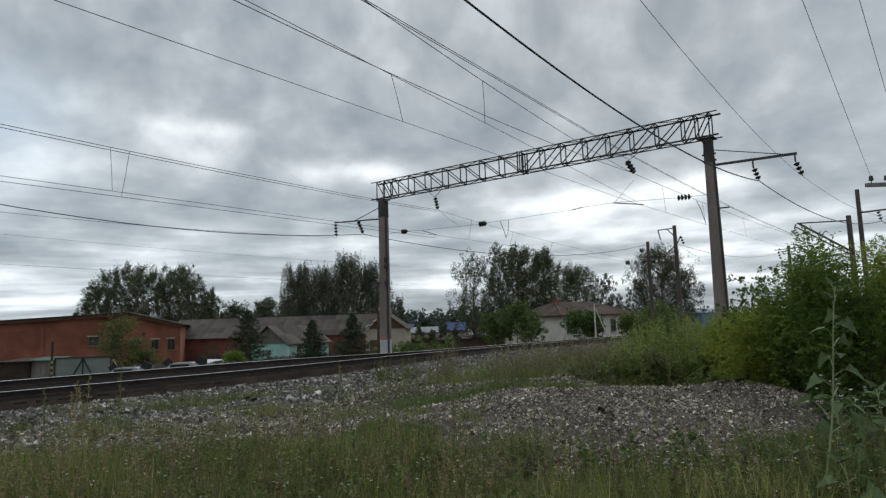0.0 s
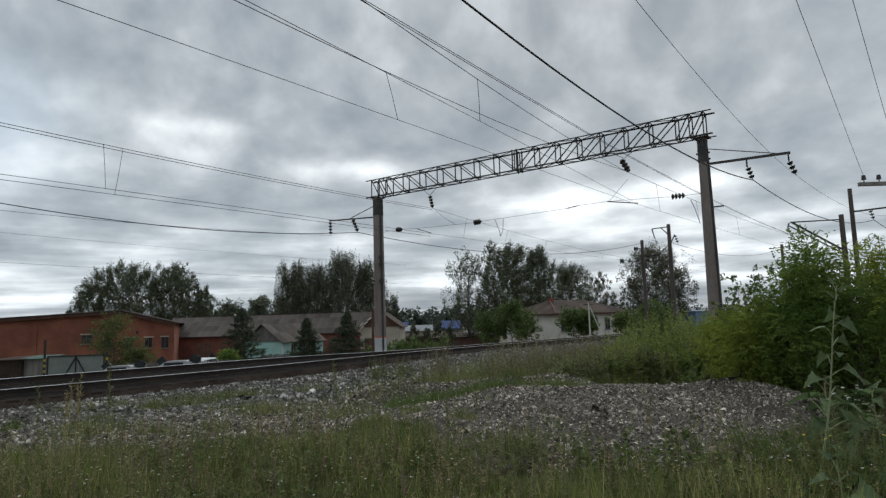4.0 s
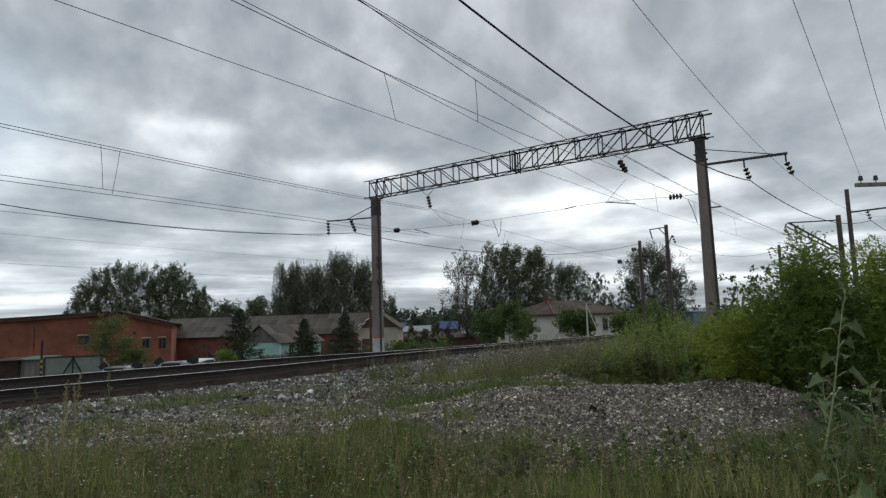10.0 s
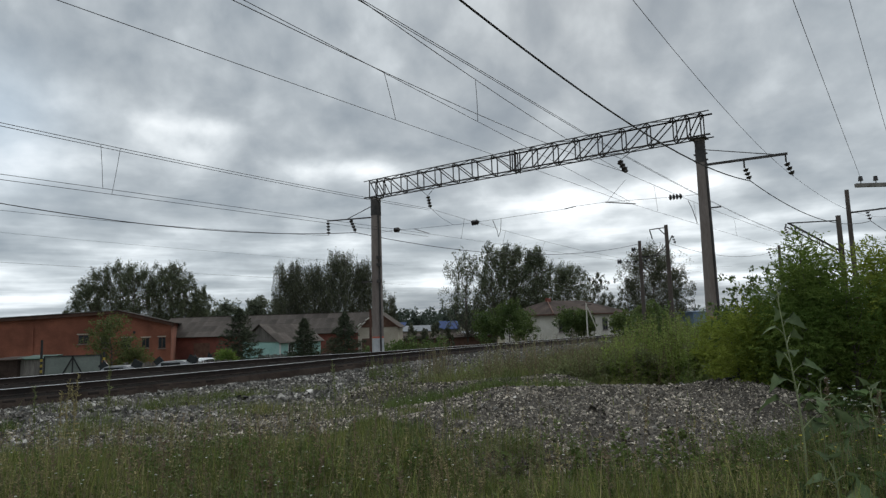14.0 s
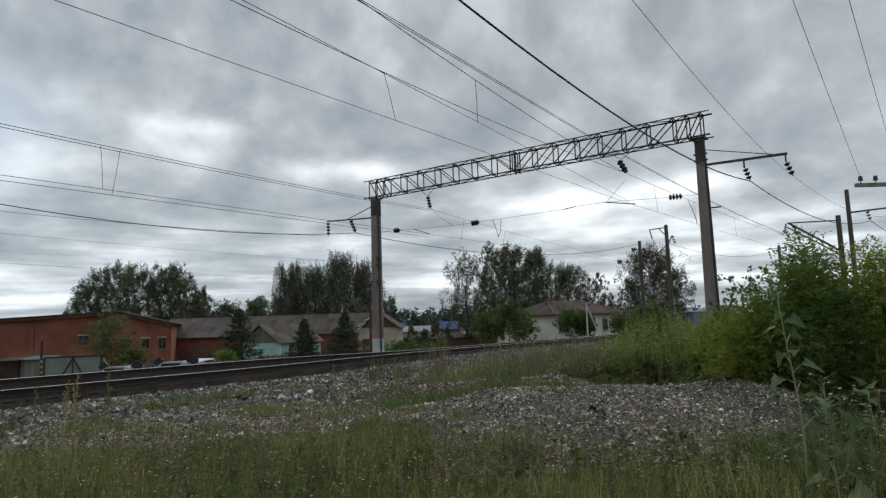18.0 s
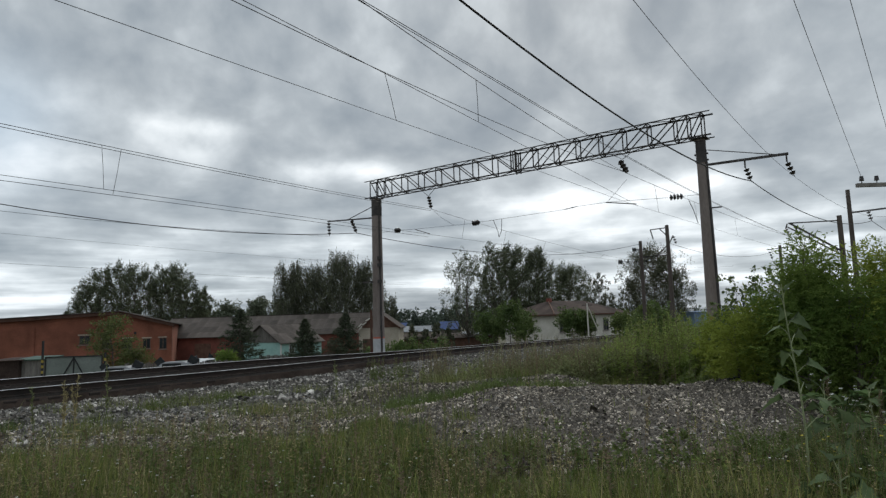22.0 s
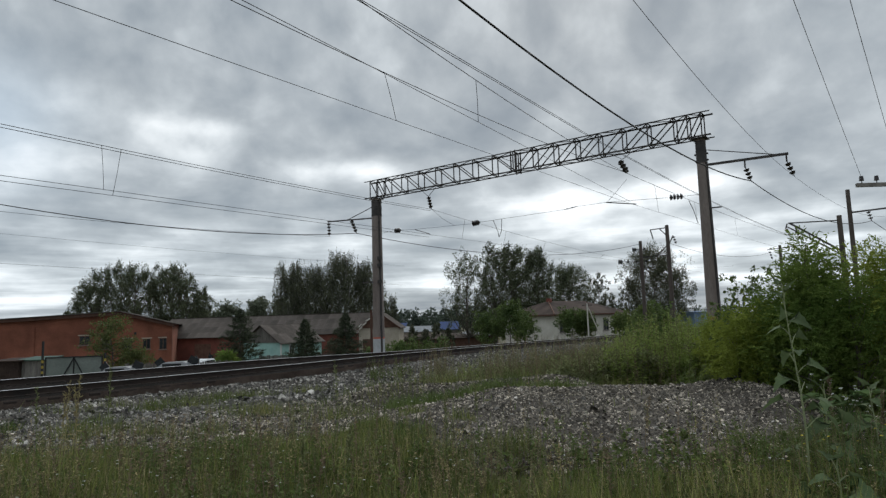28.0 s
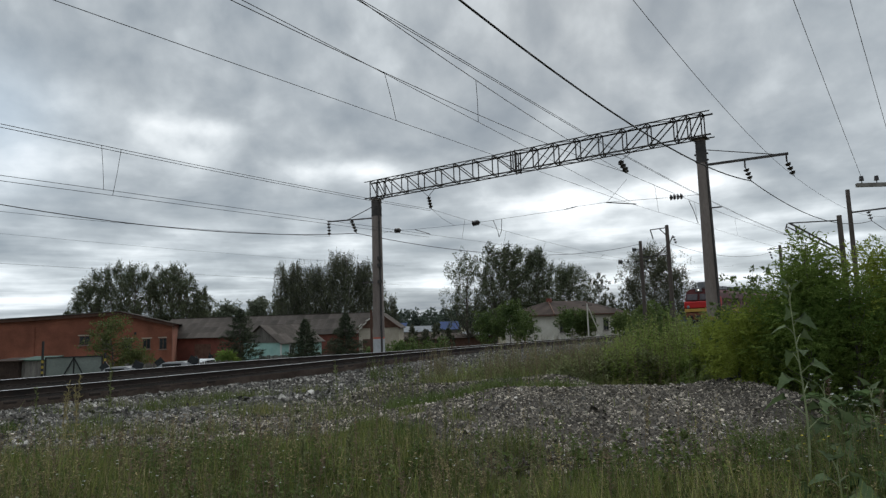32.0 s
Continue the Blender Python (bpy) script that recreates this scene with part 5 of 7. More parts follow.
def build_white_house():
    H = thing("white_house", "single-storey whitewashed house with a brown hipped roof", "house", (12.7, 74.0, 0), 0)
    H.matrix_basis = pose(12.7, 74.0, 0, 0, 0, 38.0)
    w, d, z0, z1, zr = 14.0, 8.4, -2.6, 2.05, 3.75
    part("wall", boxed(0, w, 0, d, z0, z1), M["whitewash"], H)
    o = 0.45
    bm = bmesh.new()
    e = [bm.verts.new(p) for p in ((-o, -o, z1 - 0.05), (w + o, -o, z1 - 0.05), (w + o, d + o, z1 - 0.05), (-o, d + o, z1 - 0.05))]
    r = [bm.verts.new((3.6, d / 2, zr)), bm.verts.new((w - 3.6, d / 2, zr))]
    for f in ((e[0], e[1], r[1], r[0]), (e[1], e[2], r[1]), (e[2], e[3], r[0], r[1]), (e[3], e[0], r[0]), (e[3], e[2], e[1], e[0])):
        bm.faces.new(f)
    part("roof", bm, M["roof_brown"], H, "weathered grey-brown hipped roof")
    hip = bmesh.new()
    bar(hip, (-o, -o, z1), (3.6, d / 2, zr + 0.03), 0.16, 0.08)
    part("hip_cap", hip, M["wood_brown"], H, "faded red hip capping")
    part("chimney", boxed(3.3, 3.8, 3.7, 4.2, 3.2, 4.05), M["brick_dark"], H)
    part("eaves_board", boxed(-o, w + o, -o - 0.02, -o - 0.003, z1 - 0.2, z1 - 0.02), M["fascia"], H)
    part("eaves_board", boxed(-o - 0.02, -o - 0.003, -o, d + o, z1 - 0.2, z1 - 0.02), M["fascia"], H)
    for x in (1.3, 4.0, 7.0, 9.4, 11.6, 13.2):
        window(H, x, 0.0, -0.1, 1.35, 1.0, frame_m="wood_grey")


def shed(label, at, az, w, d, h, wall, roof, over=0.25, slope=0.5):
    S = thing("shed", label, "shed", (at[0], at[1], at[2]), az, "sheds and outbuildings")
    part("wall", boxed(0, w, 0, d, -0.4, h), M[wall], S)
    bm = bmesh.new()
    vs = [(-over, -over, h + 0.004), (w + over, -over, h + 0.004), (w + over, d + over, h + slope), (-over, d + over, h + slope)]
    lo = [bm.verts.new(v) for v in vs]
    hi = [bm.verts.new((x, y, z + 0.08)) for x, y, z in vs]
    bm.faces.new(lo[::-1])
    bm.faces.new(hi)
    for i in range(4):
        j = (i + 1) % 4
        bm.faces.new((lo[i], lo[j], hi[j], hi[i]))
    part("roof", bm, M[roof], S)
    bm = bmesh.new()
    for i in range(int(w / 0.18)):
        box(bm, i * 0.18 + 0.01, i * 0.18 + 0.165, -0.03, -0.003, -0.35, h - 0.02)
    part("cladding", bm, M[wall], S)
    return S


def build_yard():
    zg = -2.5
    shed("low dark shed with a grey lean-to roof", (-37.2, 52, zg), 0, 2.4, 3.0, 1.95, "roof_brown", "roof_brown", 0.25, 0.12)
    shed("pale boarded kiosk with a green tin roof", (-35.1, 52.4, zg), 0, 2.1, 2.2, 1.95, "wood_grey", "green_roof", 0.2, 0.2)
    G = thing("yard_gate", "grey-green sheet metal gate with a black braced frame", "gate", (-32.6, 52, zg), 0)
    part("sheet", boxed(0, 4.6, -0.02, 0.02, 0.1, 2.2), M["gate"], G)
    for a, b in (((0, 2.18), (4.6, 2.18)), ((0, 0.12), (4.6, 0.12)), ((0, 0.1), (0, 2.2)), ((4.6, 0.1), (4.6, 2.2)), ((2.3, 0.1), (2.3, 2.15)), ((1.2, 0.2), (2.3, 2.1)), ((3.4, 0.2), (2.3, 2.1))):
        part("frame_bar", barred((a[0], -0.05, a[1]), (b[0], -0.05, b[1]), 0.08), M["black"], G, "black painted frame bar")
    for x, h in ((-0.25, 3.7), (4.85, 2.5)):
        P = thing("gate_post", "gate post striped in black and yellow", "gate post", (-32.6 + x, 51.95, zg), 0, "gate posts")
        for i in range(int(h / 0.22)):
            stripe = i % 2 == 0 and i < 9
            part("stripe", boxed(-0.065, 0.065, -0.065, 0.065, i * 0.22, i * 0.22 + 0.22), M["yellow"] if stripe else M["black"], P)
    F = thing("board_fence", "low weathered board fence beside parked cars", "fence", (-27.4, 54.5, zg), 0)
    for i in range(46):
        part("slat", boxed(i * 0.2, i * 0.2 + 0.15, -0.02, 0.02, 0, 1.35 + 0.07 * math.sin(i * 2.1)), M["wood_grey"], F)
    for z in (0.35, 1.0):
        part("rail", boxed(0, 9.3, 0.022, 0.07, z, z + 0.08), M["wood_grey"], F)
    F = thing("board_fence", "low grey fence before the turquoise house", "fence", (-19.5, 66.5, zg), 0)
    for i in range(58):
        part("slat", boxed(i * 0.2, i * 0.2 + 0.16, -0.02, 0.02, 0, 1.15 + 0.06 * math.sin(i * 1.7)), M["wood_grey"], F)
    for z in (0.3, 0.85):
        part("rail", boxed(0, 11.7, 0.022, 0.07, z, z + 0.08), M["wood_grey"], F)
    # far roofs beyond the left post
    shed("distant shed with a pale zinc roof", (-8.8, 118, -2.5), 2, 6.2, 7, 2.3, "cream", "light_metal", 0.3, 1.0)
    shed("distant shed under a bright blue roof", (-0.9, 128, -2.5), 0, 3.4, 7, 2.4, "wood_grey", "blue", 0.3, 1.6)
    shed("distant shed under a bright blue roof", (-11.0, 131, -2.5), 0, 2.6, 5, 3.2, "wood_grey", "blue", 0.3, 0.8)
    shed("low brown barn beyond the shrubs", (-6.5, 100, -2.5), 4, 12.5, 6, 1.4, "wood_brown", "roof_brown", 0.4, 0.6)
    shed("low shed with a patched pale roof", (2.6, 104, -2.5), -8, 5.4, 4, 1.6, "wood_brown", "light_metal", 0.3, 0.6)
    shed("dull blue sheet-metal store far beyond the bushes", (33.3, 85, -2.5), 0, 3.9, 6, 4.3, "blue_grey", "blue_grey", 0.2, 0.1)


build_workshop()
build_long_barn()
build_gable_house()
build_teal_house()
build_white_house()
build_yard()


def car(label, at, az, paint):
    C = thing("parked_car", label, "car", at, az, "parked vehicles")
    L_, W_ = (4.6, 1.75)
    prof = [(0.0, 0.35), (0.05, 0.75), (1.15, 0.92), (1.75, 1.42), (3.3, 1.45), (4.15, 1.0), (4.55, 0.92), (4.6, 0.4)]
    bm = bmesh.new()
    sides = []
    for y, k in ((-W_ / 2, 1.0), (W_ / 2, 1.0)):
        sides.append([bm.verts.new((x, y * (0.8 if z > 1.2 else 1.0), z)) for x, z in prof])
    n = len(prof)
    bm.faces.new(sides[0])
    bm.faces.new(sides[1][::-1])
    for i in range(n):
        j = (i + 1) % n
        bm.faces.new((sides[0][j], sides[0][i], sides[1][i], sides[1][j]))
    bmesh.ops.recalc_face_normals(bm, faces=bm.faces)
    bmesh.ops.bevel(bm, geom=list(bm.edges), offset=0.06, segments=2, affect="EDGES")
    part("body", bm, M[paint], C)
    part("windscreen", barred((1.22, 0, 0.98), (1.72, 0, 1.40), 1.2, 0.03), M["glass"], C)
    part("rear_window", barred((4.08, 0, 1.03), (3.40, 0, 1.41), 1.2, 0.03), M["glass"], C)
    for s in (-1, 1):
        y = s * W_ / 2 * 0.93
        part("side_window", boxed(1.75, 3.2, y - 0.03, y + 0.03, 0.98, 1.34), M["glass"], C)
        for x in (0.85, 3.75):
            b = bmesh.new()
            bmesh.ops.create_cone(b, cap_ends=True, segments=18, radius1=0.31, radius2=0.31, depth=0.2, matrix=Matrix.Translation((x, s * 0.8, 0.31)) @ Matrix.Rotation(radians(90), 4, "X"))
            wl = part("wheel", b, M["tyre"], C)
            b = bmesh.new()
            bmesh.ops.create_cone(b, cap_ends=True, segments=14, radius1=0.18, radius2=0.18, depth=0.05, matrix=Matrix.Translation((x, s * 0.89, 0.31)) @ Matrix.Rotation(radians(90), 4, "X"))
            part("rim", b, M["car_silver"], wl)


car("silver car parked by the yard fence", (-28.0, 50.0, -2.55), 0, "car_silver")
car("pale silver car parked by the yard fence", (-24.0, 50.6, -2.35), 4, "car_silver")
car("white car parked near the barn", (-23.0, 57.0, -2.62), 82, "car_white")


# ---- line poles ----
def line_pole(label, at, top, r0, r1, mt="pole"):
    z = float(ground_z(at[0], at[1])) - 0.2
    P = thing("line_pole", label, "utility pole", (at[0], at[1], 0), 0, "line poles")
    bm = bmesh.new()
    bmesh.ops.create_cone(bm, cap_ends=True, segments=14, radius1=r0, radius2=r1, depth=top - z, matrix=Matrix.Translation((0, 0, (top + z) / 2)))
    part("pole", bm, M[mt], P)
    return P


def build_poles():
    def arm(P, a, b, w=0.09):
        return part("arm", barred(a, b, w), M["steel_dark"], P)
    A = line_pole("thin brown line pole with side insulators", (18.88, 60.0), 8.65, 0.2, 0.15)
    arm(A, (-2.0, 0, 6.78), (0, 0, 6.62), 0.045)
    for x0, x1, rr in ((-2.25, -1.75, 0.27), (-1.35, -1.15, 0.15), (-0.55, -0.4, 0.12), (0.35, 0.6, 0.13)):
        insulator(A, (x0, 0, 6.72), (x1, 0, 6.7), 2, rr)
    insulator(A, (-0.85, 0, 7.86), (-0.35, 0, 7.86), 2, 0.22)
    arm(A, (-0.4, 0, 7.86), (0.45, 0, 7.86), 0.08)
    insulator(A, (0.25, 0, 7.86), (0.45, 0, 7.86), 2, 0.13)
    arm(A, (0, 0, 7.2), (0.9, -2.0, 6.5), 0.05)
    B = line_pole("tall brown line pole with a braced bracket", (17.93, 50.0), 8.7, 0.2, 0.14)
    for a, b, w in (((0, 0, 8.5), (-1.33, 0, 8.36), 0.075), ((-1.33, 0, 8.36), (-1.15, 0, 7.58), 0.07), ((-0.6, 0, 8.42), (0, 0, 7.8), 0.06), ((0, 0, 7.0), (0.45, 0, 7.85), 0.07), ((0.02, 0, 7.2), (-0.55, 0, 6.6), 0.075), ((-0.55, 0, 6.6), (-1.1, 0, 6.25), 0.075), ((-1.1, 0, 6.25), (-2.0, 0, 6.15), 0.06), ((0, 0, 6.75), (-1.05, 0, 6.2), 0.06), ((-2.1, 0, 6.2), (0, 0, 6.3), 0.06)):
        arm(B, a, b, w)
    insulator(B, (0.45, 0, 7.85), (0.66, 0, 7.15), 3, 0.12)
    C = line_pole("reddish brown pole carrying a long trussed bracket", (31.75, 50.0), 9.05, 0.24, 0.18)
    arm(C, (0, 0, 8.65), (-4.1, 0, 8.55), 0.09)
    arm(C, (0.1, 0, 6.1), (-4.0, 0, 8.55), 0.12)
    arm(C, (0.1, 0, 5.8), (-4.2, 0, 8.25), 0.08)
    for q in (0.15, 0.4, 0.65, 0.9):
        arm(C, (0.1 - 4.1 * q, 0, 6.1 + 2.45 * q), (0.1 - 4.3 * (q - 0.06), 0, 5.8 + 2.45 * (q - 0.06)), 0.05)
    for x, z in ((-4.35, 8.35), (-3.55, 8.15)):
        arm(C, (x + 0.15, 0, z + 0.15), (x, 0, z - 0.25), 0.08)
        insulator(C, (x, 0, z - 0.2), (x + 0.3, 0, z - 0.85), 3, 0.15)
    D = line_pole("tall brown pole behind the maple thicket", (23.5, 36.0), 8.45, 0.15, 0.11)
    arm(D, (0, 0, 7.1), (2.6, 0, 7.35), 0.09)
    insulator(D, (1.05, 0, 7.2), (1.21, 0, 6.62), 3, 0.12)
    arm(D, (0, 0, 4.9), (0.5, 0, 4.9), 0.06)
    E = line_pole("distant pole with a short crossarm", (40.2, 75.0), 9.4, 0.2, 0.16)
    arm(E, (-1.5, 0, 8.9), (2.6, 0, 9.3), 0.09)
    insulator(E, (-1.3, 0, 8.8), (-1.0, 0, 7.7), 3, 0.13)
    F = line_pole("grey wooden pole with a crossarm and two insulators", (14.95, 20.2), 6.6, 0.16, 0.12, "wood_grey")
    part("crossarm", boxed(-1.45, 1.0, -0.06, 0.06, 5.52, 5.64), M["wood_grey"], F, "dark wooden crossarm")
    for x in (-1.27, -0.78, 0.65):
        b = bmesh.new()
        bmesh.ops.create_cone(b, cap_ends=True, segments=12, radius1=0.075, radius2=0.055, depth=0.15, matrix=Matrix.Translation((x, 0, 5.8)))
        bmesh.ops.create_cone(b, cap_ends=True, segments=8, radius1=0.015, radius2=0.015, depth=0.16, matrix=Matrix.Translation((x, 0, 5.70)))
        part("insulator", b, M["insulator"], F, "brown pin insulator")
    G = line_pole("white concrete service pole with a raking strut", (13.9, 62.0), 2.9, 0.075, 0.06, "whitewash")
    part("strut", barred((0.1, 0, 2.5), (1.6, 0, -1.4), 0.09, 0.09, 8), M["whitewash"], G)
    part("crossarm", barred((-0.5, 0, 2.75), (0.5, 0, 2.75), 0.07), M["steel_dark"], G)
    K = line_pole("thin dark pole beside the portal post", (-5.12, 44.0), 2.55, 0.1, 0.08, "fascia")
    K2 = line_pole("thin dark pole by the yard gate", (5.9, 80.0), 3.4, 0.08, 0.06)


build_poles()


# ---- the locomotive ----
def build_loco():
    Lc = thing("electric_locomotive", "red and maroon electric locomotive with ochre stripe, lit headlamp", "locomotive")
    W, L_ = 1.52, 17.5
    prof = [(-W, 1.15), (-W, 3.15), (-W * 0.96, 3.75), (-W * 0.72, 4.12), (0, 4.25), (W * 0.72, 4.12), (W * 0.96, 3.75), (W, 3.15), (W, 1.15)]

    def section(y0, front):
        bm = bmesh.new()
        rings = []
        # raked windscreen end
        stations = [(0.35, 0.0), (1.1, 0.0), (L_, 0.0)]
        for k, (y, _) in enumerate(stations):
            ring = []
            for x, z in prof:
                dy = 0.0
                if k == 0:
                    dy = 0.0 if z < 2.6 else -0.0 + (z - 2.6) * 0.28
                    dy -= 0.25 * (1 - (x / W) ** 2)
                ring.append(bm.verts.new((x, y0 + (y + dy if front else y), z)))
            rings.append(ring)
        for a, b in zip(rings, rings[1:]):
            for i in range(len(prof)):
                j = (i + 1) % len(prof)
                bm.faces.new((a[i], a[j], b[j], b[i]))
        bm.faces.new(rings[0][::-1])
        bm.faces.new(rings[-1])
        bmesh.ops.recalc_face_normals(bm, faces=bm.faces)
        return part("body", bm, M["loco_maroon"], Lc, "maroon enamelled body")
    body = section(0.0, True)
    section(L_ + 0.5, False)
    # front details
    part("front_band", boxed(-1.54, 1.54, 0.0, 0.5, 2.05, 2.78, 0.06), M["loco_red"], body, "bright red front band")
    part("front_stripe", boxed(-1.55, 1.55, -0.02, 0.52, 1.62, 1.98, 0.04), M["loco_yellow"], body, "ochre front stripe")
    for x in (-0.72, 0.72):
        m = Matrix.Translation((x, 0.28, 3.25)) @ Matrix.Rotation(radians(-15), 4, "X")
        part("windscreen", boxed(-0.6, 0.6, -0.06, 0.02, -0.34, 0.36, 0.03, m=m), M["loco_glass"], body, "windscreen pane with a grey reflection in its colour")
        b = bmesh.new()
        bmesh.ops.create_cone(b, cap_ends=True, segments=16, radius1=0.17, radius2=0.15, depth=0.12, matrix=Matrix.Translation((x * 1.55, -0.06, 2.2)) @ Matrix.Rotation(radians(90), 4, "X"))
        part("buffer_lamp", b, M["loco_grey"], body)
        b = bmesh.new()
        bmesh.ops.create_cone(b, cap_ends=True, segments=16, radius1=0.22, radius2=0.22, depth=0.5, matrix=Matrix.Translation((x * 1.22, -0.15, 1.05)) @ Matrix.Rotation(radians(90), 4, "X"))
        part("buffer", b, M["black"], body)
    b = bmesh.new()
    bmesh.ops.create_uvsphere(b, u_segments=14, v_segments=8, radius=0.085, matrix=Matrix.Translation((0, 0.36, 4.06)))
    part("headlamp", b, M["lamp"], body, "lit round headlamp")
    part("headlamp_hood", boxed(-0.35, 0.35, 0.42, 1.0, 3.85, 4.3, 0.06), M["loco_grey"], body)
    part("buffer_beam", boxed(-1.5, 1.5, 0.0, 0.35, 0.75, 1.5, 0.04), M["loco_rust"], Lc, "rusty orange-brown buffer beam")
    part("snowplough", boxed(-1.35, 1.35, -0.3, 0.1, 0.15, 0.72, 0.05), M["black"], Lc)
    part("coupler", boxed(-0.2, 0.2, -0.65, 0.0, 0.9, 1.25, 0.05), M["black"], Lc)
    # side stripes, windows and grilles
    for s in (-1, 1):
        for y0 in (0.6, L_ + 0.5):
            part("side_stripe", boxed(s * 1.525, s * 1.545, y0, y0 + L_ - 0.7, 1.62, 1.9), M["loco_yellow"], body, "ochre side stripe")
            for i in range(6):
                y = y0 + 3.4 + i * 2.2
                part("grille", boxed(s * 1.523, s * 1.55, y, y + 1.5, 2.5, 3.15), M["fascia"], body, "dark ventilation grille")
            part("cab_window", boxed(s * 1.523, s * 1.545, y0 + 0.9, y0 + 1.8, 2.65, 3.3), M["glass"], body)
            part("door", boxed(s * 1.523, s * 1.545, y0 + 2.2, y0 + 2.9, 1.3, 3.3), M["loco_red"], body, "red cab door")
    # roof gear
    for y0 in (0, L_ + 0.5):
        roof = part("roof", boxed(-1.1, 1.1, y0 + 1.4, y0 + L_ - 0.5, 4.16, 4.32, 0.04), M["loco_grey"], Lc, "grey roof walkway")
        for i in range(4):
            part("roof_box", boxed(-0.8, 0.8, y0 + 4.6 + i * 3.0, y0 + 6.3 + i * 3.0, 4.32, 4.62, 0.05), M["loco_grey"], roof)
        for y in (y0 + 1.8, y0 + 3.6):
            for x in (-0.65, 0.65):
                b = bmesh.new()
                for q in range(3):
                    bmesh.ops.create_cone(b, cap_ends=True, segments=10, radius1=0.11, radius2=0.06, depth=0.08, matrix=Matrix.Translation((x, y, 4.38 + q * 0.09)))
                part("insulator", b, M["insulator"], roof)
        pan = bmesh.new()
        for x in (-0.65, 0.65):
            bar(pan, (x, y0 + 1.7, 4.68), (x, y0 + 3.7, 4.68), 0.06)
            bar(pan, (x, y0 + 1.8, 4.72), (x * 0.9, y0 + 3.0, 4.9), 0.045)
        bar(pan, (-0.65, y0 + 1.7, 4.68), (0.65, y0 + 1.7, 4.68), 0.05)
        bar(pan, (-0.9, y0 + 2.7, 4.93), (0.9, y0 + 2.7, 4.93), 0.08)
        part("pantograph", pan, M["loco_grey"], roof, "folded grey pantograph")
    part("roof_box", boxed(-0.35, 1.0, 1.25, 2.9, 4.33, 4.98, 0.08), M["loco_grey"], roof, "grey equipment box on the cab roof")
    part("roof_box", boxed(-0.7, 0.7, 4.2, 5.6, 4.33, 4.95, 0.08), M["loco_grey"], roof)
    # running gear
    for y0 in (2.2, 11.4, 20.2, 29.4):
        part("bogie", boxed(-1.2, 1.2, y0, y0 + 4.2, 0.5, 1.05, 0.05), M["black"], Lc)
        for k in range(2):
            for s in (-1, 1):
                b = bmesh.new()
                bmesh.ops.create_cone(b, cap_ends=True, segments=22, radius1=0.6, radius2=0.6, depth=0.14, matrix=Matrix.Translation((s * 0.8, y0 + 0.7 + k * 2.8, 0.6)) @ Matrix.Rotation(radians(90), 4, "Y"))
                part("wheel", b, M["rail_web"], Lc)
    return Lc


loco = build_loco()


# ---- plants near the camera ----
def stems_and_leaves(X, Y, H, rng, leaves, size, spread, lean=0.12, from_=0.1, width=0.3, r=0.004, up=0.5, taper=0.6):
    """Weeds: a bent stem each, with leaves along it that grow smaller upwards."""
    tubes, C, D, S = [], [], [], []
    Z = ground_z(X, Y)
    for x, y, z, h in zip(X, Y, Z, H):
        a = rng.uniform(0, 2 * math.pi)
        t = np.linspace(0, 1, 4)
        L_ = lean * h * rng.uniform(0.2, 1.6)
        P = np.stack([x + np.cos(a) * L_ * t ** 2, y + np.sin(a) * L_ * t ** 2, z + h * t], 1)
        tubes.append(tube(P, r * (1.2 - 0.8 * t) * (0.6 + 0.5 * h), 3))
        n = max(3, int(leaves * rng.uniform(0.7, 1.3)))
        f = rng.uniform(from_, 1, n)
        b = rng.uniform(0, 2 * math.pi, n)
        C.append(np.stack([np.interp(f, t, P[:, k]) for k in range(3)], 1))
        D.append(np.stack([np.cos(b) * spread, np.sin(b) * spread, np.full(n, up) + rng.normal(0, 0.25, n)], 1))
        S.append(size * (1 - taper * f) * rng.uniform(0.6, 1.35, n))
    C, D, S = np.concatenate(C), np.concatenate(D), np.concatenate(S)
    return merge(tubes), leaf_quads(C, D, S, S * width, rng, 0.25)


def short_zone(X, Y):
    """Before the heap the sward is thin and short."""
    Y = Y + 0.55 * wavy(X, Y, 1.7, 8) + 0.25 * wavy(X, Y, 4.3, 2)
    return smooth(-0.6, 0.6, X) * (1 - smooth(3.0, 4.2, X)) * smooth(5.4, 6.3, Y) * (1 - smooth(7.8, 8.6, Y))


